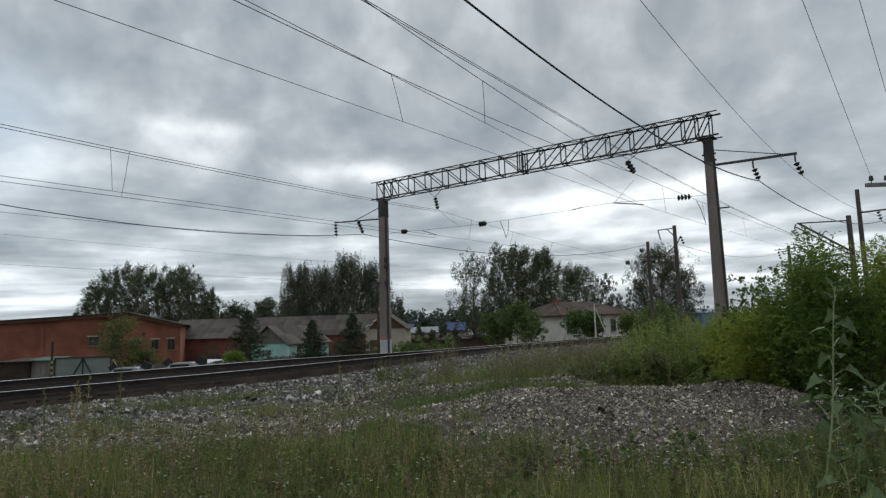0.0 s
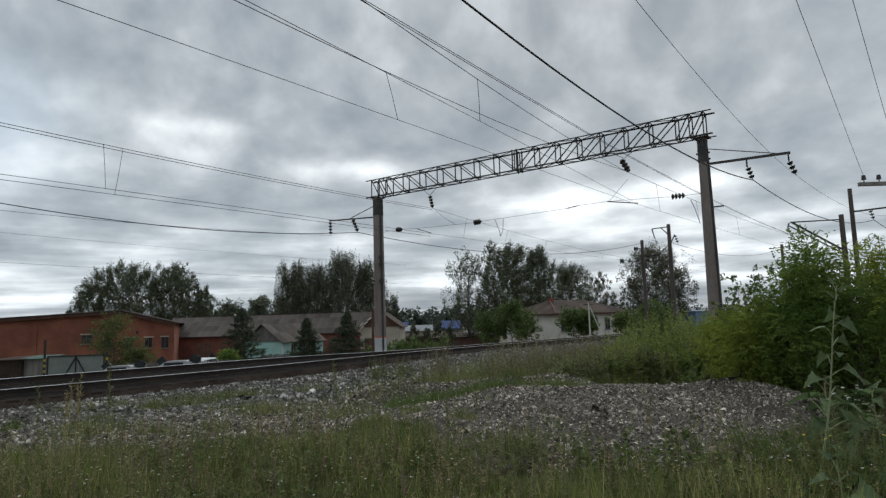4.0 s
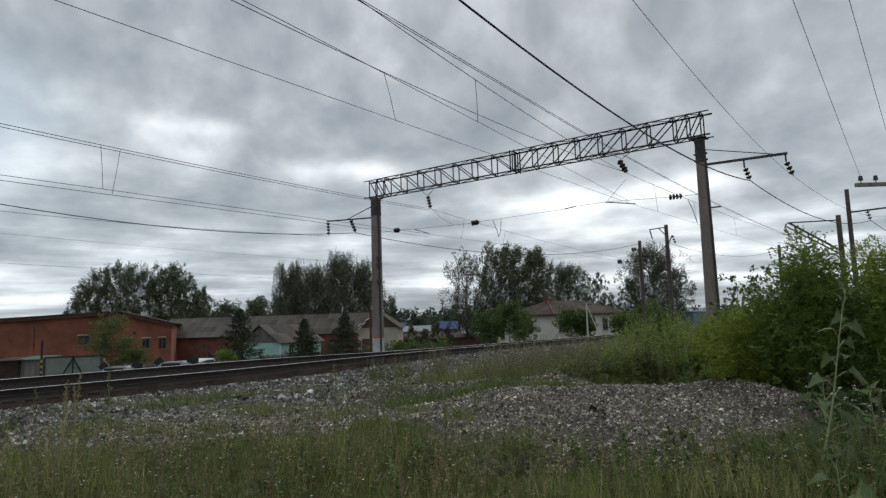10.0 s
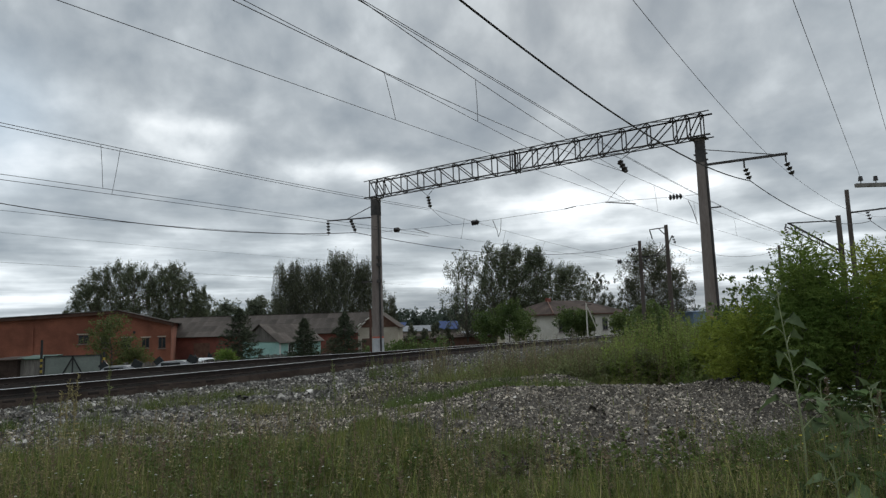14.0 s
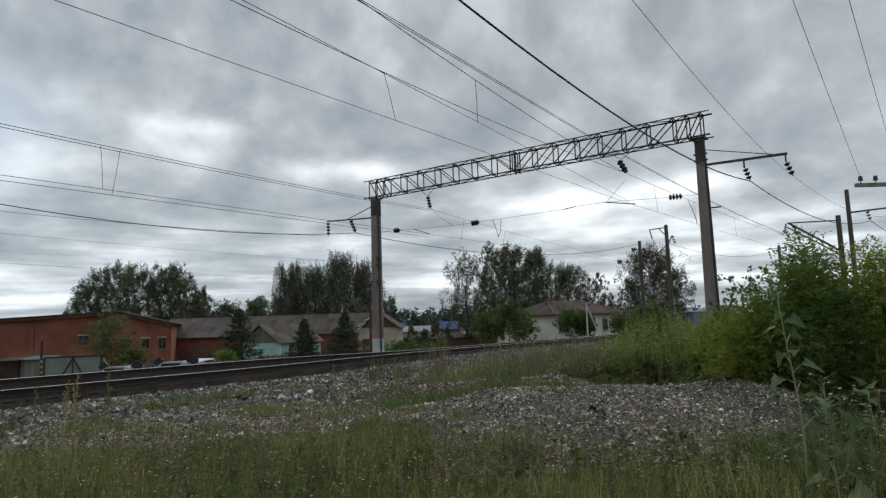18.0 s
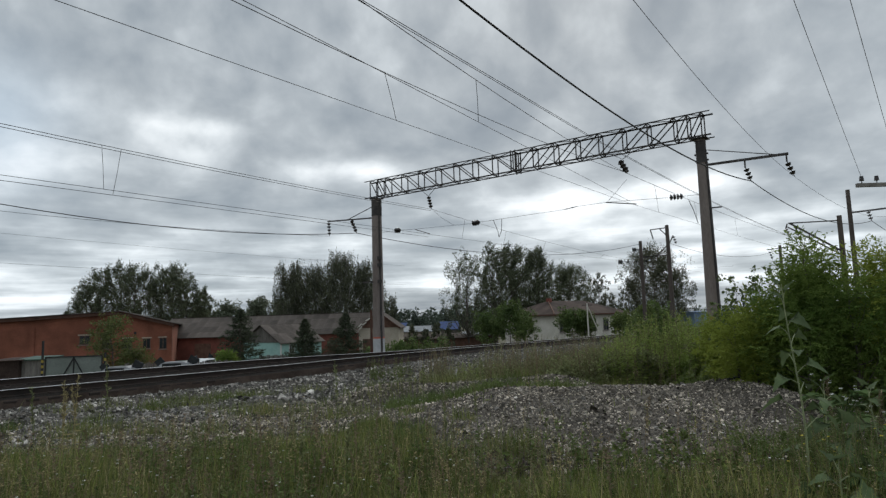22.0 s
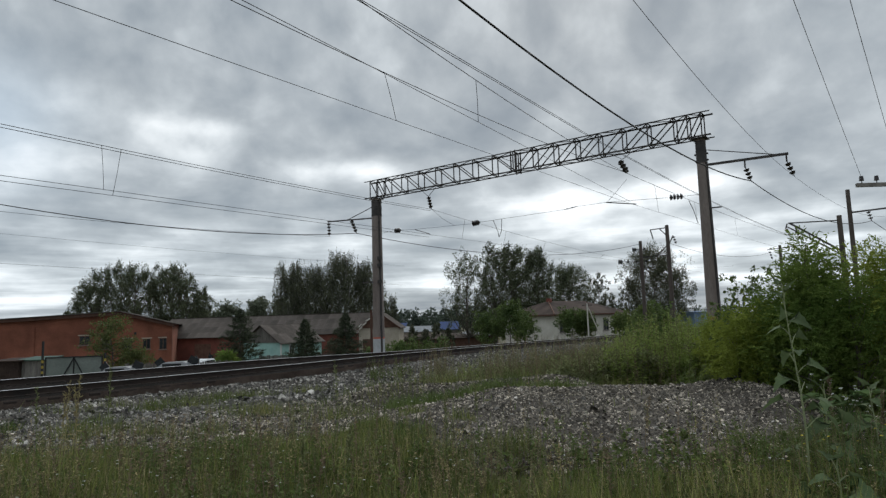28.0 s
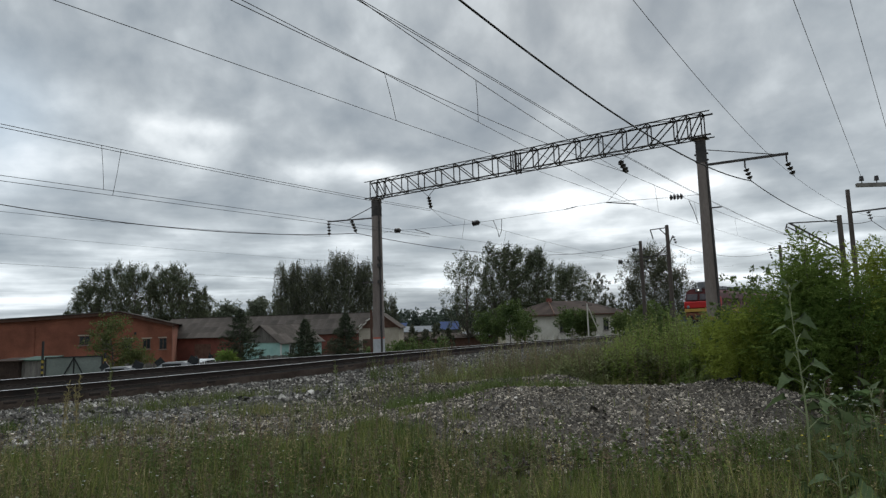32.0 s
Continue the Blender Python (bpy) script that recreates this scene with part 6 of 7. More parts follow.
def build_grass():
    rng = np.random.default_rng(11)
    # dense turf, densest near the camera
    def field(n, y0, y1, hmin, hmax, w, name, label, mt, stony_keep=0.03, lean=0.45, patch=0.0):
        Y = y0 + (y1 - y0) * rng.random(n) ** 1.25
        X = rng.uniform(-1, 1, n) * (Y * 0.74 + 1.2)
        st = stony_at(X, Y)
        keep = np.where(st, rng.random(n) < stony_keep, True)
        if patch:
            keep &= wavy(X, Y, 1.3, 4) > patch
        keep &= (track_coords(X, Y)[1] > 2.6) & (rng.random(n) < smooth(3.2, 4.5, Y + 0.5 * wavy(X, Y, 1.9, 3)))
        X, Y = X[keep], Y[keep]
        k = 0.74 + 0.36 * wavy(X, Y, 0.9, 9) + 0.30 * wavy(X, Y, 3.7, 2)
        H = rng.uniform(hmin, hmax, len(X)) * k * (1 - 0.42 * short_zone(X, Y)) * (1 - 0.45 * smooth(7.6, 9.6, Y))
        V, F = blades(X, Y, ground_z(X, Y) - 0.01, H, np.full(len(X), w) * rng.uniform(0.7, 1.4, len(X)), rng.uniform(0.05, lean, len(X)), rng)
        tagged(new(name, np_mesh(name, V, F, (M[mt],))), label, "grass", kind="stuff")
    field(80000, 3.4, 10.8, 0.10, 0.40, 0.009, "meadow_grass", "dense green meadow grass in the foreground", "grass", 0.004, 0.8)
    field(26000, 9.5, 21.0, 0.08, 0.28, 0.012, "meadow_grass", "green grass tufts at the foot of the ballast", "grass", 0.03)
    field(4500, 3.4, 9.5, 0.25, 0.62, 0.006, "dry_grass", "dry straw-coloured grass stems", "grass_dry", 0.01, 0.3)
    field(15000, 3.6, 9.6, 0.28, 0.62, 0.007, "tall_grass", "long bright green grass blades in the foreground", "grass_long", 0.004, 0.35, -0.35)
    n = 1600
    X, Y = rng.uniform(0.8, 9.6, n), rng.uniform(15.2, 20.5, n)
    k = 0.45 + 0.55 * smooth(1.5, 5.0, X)
    V, F = blades(X, Y, ground_z(X, Y) - 0.01, rng.uniform(0.45, 1.35, n) * k * (1 + 0.2 * wavy(X, Y, 1.7, 3)), np.full(n, 0.013), rng.uniform(0.05, 0.45, n), rng)
    tagged(new("tall_grass", np_mesh("tall_grass", V, F, (M["grass"],))), "tall rank grass behind the gravel heap", "grass", kind="stuff")
    n = 4200
    X = np.where(np.arange(n) < 2600, rng.uniform(0.5, 2.35, n) + rng.normal(0, 0.25, n), rng.uniform(-1.2, 0.8, n))
    Y = np.where(np.arange(n) < 2600, rng.normal(12.35, 0.26, n), rng.normal(12.3, 0.4, n))
    V, F = blades(X, Y, ground_z(X, Y) - 0.01, rng.uniform(0.10, 0.34, n) * (0.85 + 0.25 * wavy(X, Y, 2.5, 1)), np.full(n, 0.012), rng.uniform(0.1, 0.7, n), rng)
    tagged(new("grass_strip", np_mesh("grass_strip", V, F, (M["weed"],))), "strip of green grass along the heap's crest", "grass", kind="stuff")
    # the turf goes on round and behind the camera
    n = 26000
    X, Y = rng.uniform(-11, 11, n), rng.uniform(-9, 5.0, n)
    keep = (Y < 4.2) | (abs(X) > Y * 0.74 + 1.0)
    keep &= X * X + Y * Y > 0.5
    X, Y = X[keep], Y[keep]
    V, F = blades(X, Y, ground_z(X, Y) - 0.01, rng.uniform(0.08, 0.3, len(X)), np.full(len(X), 0.012), rng.uniform(0.1, 0.7, len(X)), rng)
    tagged(new("meadow_grass", np_mesh("meadow_grass", V, F, (M["grass"],))), "trodden meadow grass round the viewpoint", "grass", kind="stuff")
    # tufts on the stony ground
    C = []
    for _ in range(150):
        y = rng.uniform(7.5, 22)
        x = rng.uniform(-1, 1) * (y * 0.7)
        l = track_coords(x, y)[1]
        if l < 3.0 or (mound(x, y) > 0.3 and rng.random() < 0.95):
            continue
        n = rng.integers(60, 220)
        r = rng.uniform(0.15, 0.55)
        C.append((x + rng.normal(0, r, n), y + rng.normal(0, r * 0.7, n)))
    X, Y = np.concatenate([c[0] for c in C]), np.concatenate([c[1] for c in C])
    H = rng.uniform(0.08, 0.33, len(X))
    V, F = blades(X, Y, ground_z(X, Y), H, np.full(len(X), 0.010), rng.uniform(0.1, 0.6, len(X)), rng)
    tagged(new("grass_tufts", np_mesh("grass_tufts", V, F, (M["grass"],))), "scattered green tufts growing through gravel", "grass", kind="stuff")


build_grass()


def build_weeds():
    rng = np.random.default_rng(21)

    def bed(n, fx, fy, h, leaves, size, mt, label, heap=False, rise=None, **kw):
        X, Y = fx(n), fy(n)
        ok = ((mound(X, Y) < 0.13) | (rng.random(n) < (1.0 if heap else 0.07))) & (rng.random(n) > 0.4 * short_zone(X, Y))
        X, Y = X[ok], Y[ok]
        H = rng.uniform(h[0], h[1], len(X))
        if rise:
            H *= 0.45 + 0.55 * smooth(rise[0], rise[1], X / Y)
        (V1, F1), (V2, F2) = stems_and_leaves(X, Y, H, rng, leaves, size, 1.0, **kw)
        W = thing("weed_bed", label, "weeds", (0, 0, 0), kind="stuff")
        o = part("stems", np_mesh("stems", V1, F1), M["stalk"], W)
        o["kind"] = "stuff"
        o = part("leaves", np_mesh("leaves", V2, F2), M[mt], W)
        o["kind"] = "stuff"
    U = rng.uniform
    # tall weeds behind the gravel heap
    bed(660, lambda n: U(3.9, 10.5, n), lambda n: U(15.0, 21, n), (1.0, 1.7), 70, 0.13, "weed_light", "tall green weeds behind the gravel heap", up=0.1, rise=(0.22, 0.31))
    bed(240, lambda n: U(1.2, 7.5, n), lambda n: U(15.3, 19, n), (0.5, 1.2), 46, 0.11, "weed_grey", "grey-green wormwood behind the gravel heap", width=0.25)
    bed(70, lambda n: U(-1.2, 1.6, n), lambda n: U(15.2, 17.5, n), (0.3, 0.8), 40, 0.10, "weed_grey", "grey-green wormwood at the heap's edge", width=0.25)
    # dense growth under the thicket
    bed(170, lambda n: U(4.6, 8.6, n), lambda n: U(9.8, 13.5, n), (0.25, 0.75), 44, 0.12, "weed", "rank green weeds under the maple thicket", width=0.45)
    bed(200, lambda n: U(2.4, 5.2, n), lambda n: U(5.2, 8.2, n), (0.10, 0.42), 26, 0.10, "weed", "low leafy weeds along the heap's edge", width=0.5)
    # mixed herbs in the foreground turf
    bed(240, lambda n: U(-4.8, 3.4, n), lambda n: U(4.6, 8.4, n), (0.2, 0.6), 26, 0.085, "weed", "leafy herbs among the foreground grass", width=0.35)
    bed(200, lambda n: U(-7.0, 0.5, n), lambda n: U(6.5, 11.5, n), (0.25, 0.7), 26, 0.07, "weed_grey", "grey wormwood among the foreground grass", width=0.3)
    bed(260, lambda n: U(4.4, 8.6, n), lambda n: U(15.6, 19.5, n), (1.25, 1.9), 80, 0.12, "weed_light", "tall pale weeds in front of the portal post", width=0.4, up=0.1, rise=(0.22, 0.31))
    bed(320, lambda n: U(-5.6, 3.2, n), lambda n: U(4.6, 9.6, n), (0.3, 0.82), 16, 0.03, "grass_dry", "pale seeding fescue among the foreground grass", width=0.35, from_=0.62, taper=0.1, r=0.002)
    bed(260, lambda n: U(-5.4, 2.8, n), lambda n: U(4.6, 8.8, n), (0.12, 0.3), 18, 0.10, "weed", "broad-leaved herbs low in the foreground grass", width=0.55)
    cx, cy = U(-5.4, 3.0, 34), U(4.7, 9.4, 34)
    pick = rng.integers(0, 34, 320)
    bed(320, lambda n: cx[pick] + rng.normal(0, 0.26, n), lambda n: cy[pick] + rng.normal(0, 0.2, n), (0.12, 0.5), 22, 0.085, "weed", "dark leafy clumps standing in the foreground grass", width=0.5)
    cx2, cy2 = U(-5.0, 2.4, 22), U(5.0, 8.6, 22)
    pick2 = rng.integers(0, 22, 240)
    bed(240, lambda n: cx2[pick2] + rng.normal(0, 0.22, n), lambda n: cy2[pick2] + rng.normal(0, 0.18, n), (0.25, 0.6), 30, 0.06, "weed_grey", "pale wormwood clumps standing in the foreground grass", width=0.35)
    bed(150, lambda n: U(2.3, 4.8, n), lambda n: U(4.6, 6.6, n), (0.2, 0.55), 24, 0.05, "weed_light", "yellow-green sprigs among the burdocks", width=0.4)
    bed(120, lambda n: U(0.6, 2.4, n), lambda n: rng.normal(12.35, 0.22, n), (0.12, 0.34), 24, 0.07, "weed", "dark green herbs along the heap's crest", width=0.45, heap=True)
    bed(70, lambda n: U(-3.0, -1.3, n), lambda n: rng.normal(24.0, 0.5, n), (0.35, 0.95), 34, 0.08, "weed", "green herbs on the ballast shoulder", width=0.35)
    bed(150, lambda n: U(0.3, 3.4, n), lambda n: rng.normal(20.6, 0.7, n), (0.25, 0.7), 36, 0.09, "weed_light", "low green herbs on the ballast shoulder", width=0.35)
    bed(90, lambda n: rng.normal(-0.2, 0.24, n), lambda n: rng.normal(17.9, 0.35, n), (0.7, 1.5), 40, 0.06, "weed_grey", "tall grey weeds growing beside the ballast", width=0.25)
    bed(400, lambda n: U(1.0, 4.9, n), lambda n: U(15.5, 18.6, n), (0.6, 1.4), 40, 0.085, "weed_grey", "tall grey wormwood stems before the rails", width=0.25)
    bed(130, lambda n: U(1.6, 5.2, n), lambda n: U(15.2, 18.2, n), (0.6, 1.45), 36, 0.05, "stalk", "brown seed stalks standing before the rails", width=0.35, from_=0.35)
    bed(170, lambda n: U(-1.0, 2.2, n), lambda n: U(17.8, 21.6, n), (0.3, 0.85), 32, 0.08, "weed_grey", "grey wormwood scattered over the ballast shoulder", width=0.3)
    bed(200, lambda n: U(2.6, 6.4, n), lambda n: U(18.8, 21.0, n), (0.5, 1.05), 36, 0.085, "weed_grey", "grey wormwood along the ballast shoulder", width=0.3)
    bed(80, lambda n: U(4.2, 7.2, n), lambda n: U(14.6, 16.2, n), (0.4, 1.0), 44, 0.05, "stalk", "purple-brown seeding wormwood behind the heap", width=0.4, from_=0.3)
    bed(150, lambda n: U(0.8, 3.3, n), lambda n: U(4.4, 5.5, n), (0.12, 0.36), 22, 0.08, "burdock", "dark leafy herbs low in the grass", width=0.45)
    bed(130, lambda n: U(2.7, 4.3, n), lambda n: U(5.0, 7.0, n), (0.3, 0.8), 90, 0.045, "weed", "feathery green wormwood at the heap's foot", width=0.35, r=0.003)
    bed(70, lambda n: U(3.0, 4.4, n), lambda n: U(5.0, 6.6, n), (0.35, 0.85), 80, 0.04, "weed", "feathery dull green wormwood at the heap's foot", width=0.35, r=0.003)
    bed(560, lambda n: U(-5.4, 3.3, n), lambda n: U(4.4, 8.2, n), (0.15, 0.5), 40, 0.036, "weed", "small-leaved herbs among the foreground grass", width=0.5, r=0.002)
    bed(430, lambda n: U(-5.4, 3.3, n), lambda n: U(4.4, 7.6, n), (0.12, 0.46), 36, 0.03, "stalk", "low reddish brown herbs among the foreground grass", width=0.5, r=0.002)
    bed(46, lambda n: rng.normal(0.05, 0.2, n), lambda n: U(4.8, 7.0, n), (0.25, 0.65), 34, 0.035, "grass_dry", "dry straw-coloured herbs before the gravel heap", width=0.4, from_=0.3, r=0.002)
    bed(70, lambda n: rng.normal(-3.9, 0.3, n), lambda n: U(4.8, 6.4, n), (0.3, 0.8), 34, 0.035, "grass_dry", "dry straw-coloured herbs in the meadow grass", width=0.4, from_=0.3, r=0.002)
    # reddish sorrel and brown seed stalks
    bed(130, lambda n: U(-5.4, 2.6, n), lambda n: U(5.0, 9.4, n), (0.3, 0.78), 34, 0.035, "stalk", "reddish brown seeding sorrel in the grass", width=0.5, from_=0.5, taper=0.2)
    bed(70, lambda n: U(0.9, 5.0, n), lambda n: U(15.2, 17.5, n), (0.5, 1.15), 40, 0.05, "stalk", "brown seeding stalks behind the gravel heap", width=0.4, from_=0.4, taper=0.2)
    # small pale flowers
    n = 330
    X, Y = U(-5.8, 3.6, n), U(4.8, 10.5, n)
    keep = ~stony_at(X, Y)
    X, Y = X[keep], Y[keep]
    Z = ground_z(X, Y) + U(0.15, 0.55, len(X))
    C, D = np.repeat(np.stack([X, Y, Z], 1), 6, 0), np.tile(np.array([(math.cos(a), math.sin(a), 0.15) for a in np.arange(6) * math.pi / 3]), (len(X), 1))
    V, F = leaf_quads(C, D, np.full(len(C), 0.013), np.full(len(C), 0.010), rng, 0.05)
    v2, f2 = tube(np.array([(0, 0, 0), (0, 0, 0.01)]), 0.002, 3)
    tubes = [tube(np.array([(x, y, float(ground_z(x, y))), (x, y, z)]), 0.002, 3) for x, y, z in zip(X, Y, Z)]
    W = thing("small_flowers", "small white meadow flowers scattered in the grass", "flowers", (0, 0, 0), kind="stuff")
    part("petals", np_mesh("petals", V, F), M["petal"], W)["kind"] = "stuff"
    V, F = merge(tubes)
    part("stems", np_mesh("stems", V, F), M["weed"], W)["kind"] = "stuff"

    n = 46
    X, Y = U(5.0, 5.9, n), U(8.2, 9.3, n)
    Z = ground_z(X, Y) + U(0.08, 0.45, n)
    C, D = np.repeat(np.stack([X, Y, Z], 1), 6, 0), np.tile(np.array([(math.cos(a), math.sin(a), 0.2) for a in np.arange(6) * math.pi / 3]), (n, 1))
    V, F = leaf_quads(C, D, np.full(len(C), 0.026), np.full(len(C), 0.018), rng, 0.05)
    W = thing("white_flowers", "white daisy-like flowers at the foot of the thicket", "flowers", (0, 0, 0), kind="stuff")
    part("petals", np_mesh("petals", V, F), M["petal"], W)["kind"] = "stuff"
    V, F = merge([tube(np.array([(x, y, float(ground_z(x, y))), (x, y, z)]), 0.0025, 3) for x, y, z in zip(X, Y, Z)])
    part("stems", np_mesh("stems", V, F), M["weed"], W)["kind"] = "stuff"

    # yellow flowers on thin stems among the burdocks
    n = 46
    X, Y = np.where(rng.random(n) < 0.5, rng.normal(3.9, 0.18, n), U(2.9, 4.4, n)), U(4.9, 6.4, n)
    Z = ground_z(X, Y) + U(0.25, 0.75, n)
    C, D = np.repeat(np.stack([X, Y, Z], 1), 5, 0), np.tile(np.array([(math.cos(a), math.sin(a), 0.3) for a in np.arange(5) * math.pi * 0.4]), (n, 1))
    V, F = leaf_quads(C, D, np.full(len(C), 0.014), np.full(len(C), 0.012), rng, 0.05)
    W = thing("yellow_flowers", "small yellow flowers on thin stems in the weeds", "flowers", (0, 0, 0), kind="stuff")
    part("petals", np_mesh("petals", V, F), M["petal_y"], W)["kind"] = "stuff"
    V, F = merge([tube(np.array([(x, y, float(ground_z(x, y))), (x, y, z)]), 0.0025, 3) for x, y, z in zip(X, Y, Z)])
    part("stems", np_mesh("stems", V, F), M["weed"], W)["kind"] = "stuff"


build_weeds()


def tall_weed(name, label, at, h, seed, leaves=14, size=0.22, leaf_m="thistle", width=0.3, r=0.010, seedhead=False, category="weed"):
    """One upright plant that sways: stem, leaves, side shoots."""
    rng = np.random.default_rng(seed)
    T = thing(name, label, category, (at[0], at[1], float(ground_z(at[0], at[1])) - 0.02), 0, "swaying weeds")
    t = np.linspace(0, 1, 8)
    P = np.stack([0.03 * h * np.sin(t * 2.4 + seed), 0.03 * h * np.sin(t * 1.9), h * t], 1)
    tubes = [tube(P, r * (1.15 - 0.85 * t), 6)]
    C, D, S = [], [], []
    for i in range(leaves):
        f = (0.1 if h < 1.5 else 0.3) + (0.86 if h < 1.5 else 0.67) * i / leaves
        p = np.array([np.interp(f, t, P[:, k]) for k in range(3)])
        a = i * 2.4 + rng.normal(0, 0.3)
        d = np.array([math.cos(a), math.sin(a), rng.uniform(-0.15, 0.5)])
        s = size * (1.15 - (0.55 if h > 1.5 else 0.75) * f) * rng.uniform(0.75, 1.25)
        # a lobed blade: the tip leaf and pairs of side lobes
        C.append(p)
        D.append(d)
        S.append(s)
        for q in (0.35, 0.6, 0.8):
            side = np.cross(d, (0, 0, 1.0))
            for sg in (-1, 1):
                C.append(p + d * s * q)
                D.append(d * 0.7 + side * sg)
                S.append(s * 0.42 * (1.1 - q * 0.5))
    if seedhead:
        for i in range(46 if leaf_m == "grass_dry" else 60):
            f = rng.uniform(0.6, 1.0)
            p = np.array([np.interp(f, t, P[:, k]) for k in range(3)])
            C.append(p)
            D.append(np.array([rng.normal(0, 0.7), rng.normal(0, 0.7), 1.0]))
            S.append(0.05 * rng.uniform(0.6, 1.3))
    V, F = merge(tubes)
    part("stem", np_mesh("stem", V, F, (), None, True), M["stem" if not seedhead else ("grass_dry" if leaf_m == "grass_dry" else "weed")], T)
    S = np.array(S)
    V, F = leaf_quads(np.array(C), np.array(D), S, S * width, rng, 0.25)
    part("leaves", np_mesh("leaves", V, F), M[leaf_m], T)
    return T


def hastate_leaf(size, droop):
    """One arrow-shaped, toothed leaf along +x, folded at its midrib and drooping to its tip."""
    half = ((0.0, 0.0), (0.02, 0.16), (-0.10, 0.46), (0.22, 0.30), (0.34, 0.33), (0.55, 0.17), (0.68, 0.16), (1.0, 0.0))
    V, F = [], []
    for x, y in half:
        z = -droop * x * x - 0.04
        V += [(x * size, 0.0, z * size), (x * size, y * size, (z + 0.28 * y) * size), (x * size, -y * size, (z + 0.28 * y) * size)]
    for i in range(len(half) - 1):
        a, b = i * 3, i * 3 + 3
        F += [(a, b, b + 1, a + 1), (a, a + 2, b + 2, b)]
    return np_mesh("leaf", V, F, (), None, True)


def goosefoot(label, at, h, seed, leaves, size, first=0.35):
    """A tall herb with arrow-shaped leaves on long stalks and a tuft at its top."""
    rng = np.random.default_rng(seed)
    T = thing("goosefoot", label, "weed", (at[0], at[1], float(ground_z(at[0], at[1])) - 0.02), 0, "goosefoots")
    t = np.linspace(0, 1, 10)
    P = np.stack([0.018 * h * np.sin(t * 5 + seed), 0.02 * h * np.sin(t * 2.1), h * t], 1)
    V, F = tube(P, 0.0105 * (1.15 - 0.8 * t), 7)
    part("stem", np_mesh("stem", V, F, (), None, True), M["stem"], T, "pale ribbed stem")
    for i in range(leaves):
        f = first + (0.97 - first) * (i / (leaves - 1)) ** 0.9
        p = np.array([np.interp(f, t, P[:, k]) for k in range(3)])
        a = i * 2.4 + rng.normal(0, 0.25)
        e = rng.uniform(0.35, 0.9) if f < 0.85 else rng.uniform(0.9, 1.3)
        ln = size * (1.25 - 0.95 * f) * rng.uniform(0.8, 1.2)
        s_ = size * (1.32 - 0.8 * f) * rng.uniform(0.75, 1.2)
        tip = p + np.array([math.cos(a) * math.cos(e), math.sin(a) * math.cos(e), math.sin(e)]) * ln
        V, F = tube(np.array([p, (p + tip) / 2 + (0, 0, 0.01), tip]), [0.005, 0.004, 0.003], 5)
        stalk = part("leaf_stalk", np_mesh("leaf_stalk", V, F), M["stem"], T)
        m = Matrix.Translation(tip) @ Matrix.Rotation(a, 4, "Z") @ Matrix.Rotation(rng.uniform(-0.1, 0.6) if f < 0.85 else rng.uniform(-1.2, -0.5), 4, "Y") @ Matrix.Rotation(rng.normal(0, 0.4), 4, "X")
        part("leaf", hastate_leaf(s_, rng.uniform(0.15, 0.5)), M["thistle"], stalk, "", m)
    return T


SWAY = []      # (object, rest pose, amplitude in degrees, pace, phase)
big_weed = goosefoot("tall grey-green goosefoot swaying in the wind", (3.07, 5.6), 1.95, 207, 15, 0.215)
for i, (x, y, h, n, sz) in enumerate(((3.72, 5.15, 0.72, 9, 0.26), (3.62, 6.2, 1.0, 11, 0.22), (3.0, 5.05, 0.55, 8, 0.22), (4.35, 6.6, 0.95, 10, 0.22))):
    SWAY.append((goosefoot("low grey-green goosefoot among the herbs", (x, y), h, 210 + i, n, sz, 0.2), 3.0, 1.5 + 0.2 * i, i * 1.3))
for i, (x, y, h) in enumerate(((-4.72, 8.0, 1.22), (-4.66, 8.05, 1.3), (-4.26, 8.0, 1.42), (-1.58, 9.0, 1.2), (-4.60, 7.95, 1.2), (-5.1, 8.0, 1.15), (-4.78, 8.05, 1.1), (-0.9, 5.8, 0.75), (-1.35, 5.9, 0.7), (-0.05, 7.2, 0.85), (0.35, 8.0, 0.8), (-2.6, 6.6, 0.7), (3.95, 6.6, 1.05), (4.25, 6.3, 0.95), (4.1, 5.9, 0.9), (-0.4, 10.5, 0.75), (0.55, 10.2, 0.7))):
    w = tall_weed("tall_weed", "tall thin weed gone to seed above the grass", (x, y), h, 230 + i, 10, 0.09, "grass_dry" if i in (0, 1, 4, 6) else "stalk" if i in (12, 13, 14) else "weed_grey", 0.3, 0.005, True)
    SWAY.append((w, 2.6, 1.9 + 0.13 * i, i * 0.9))


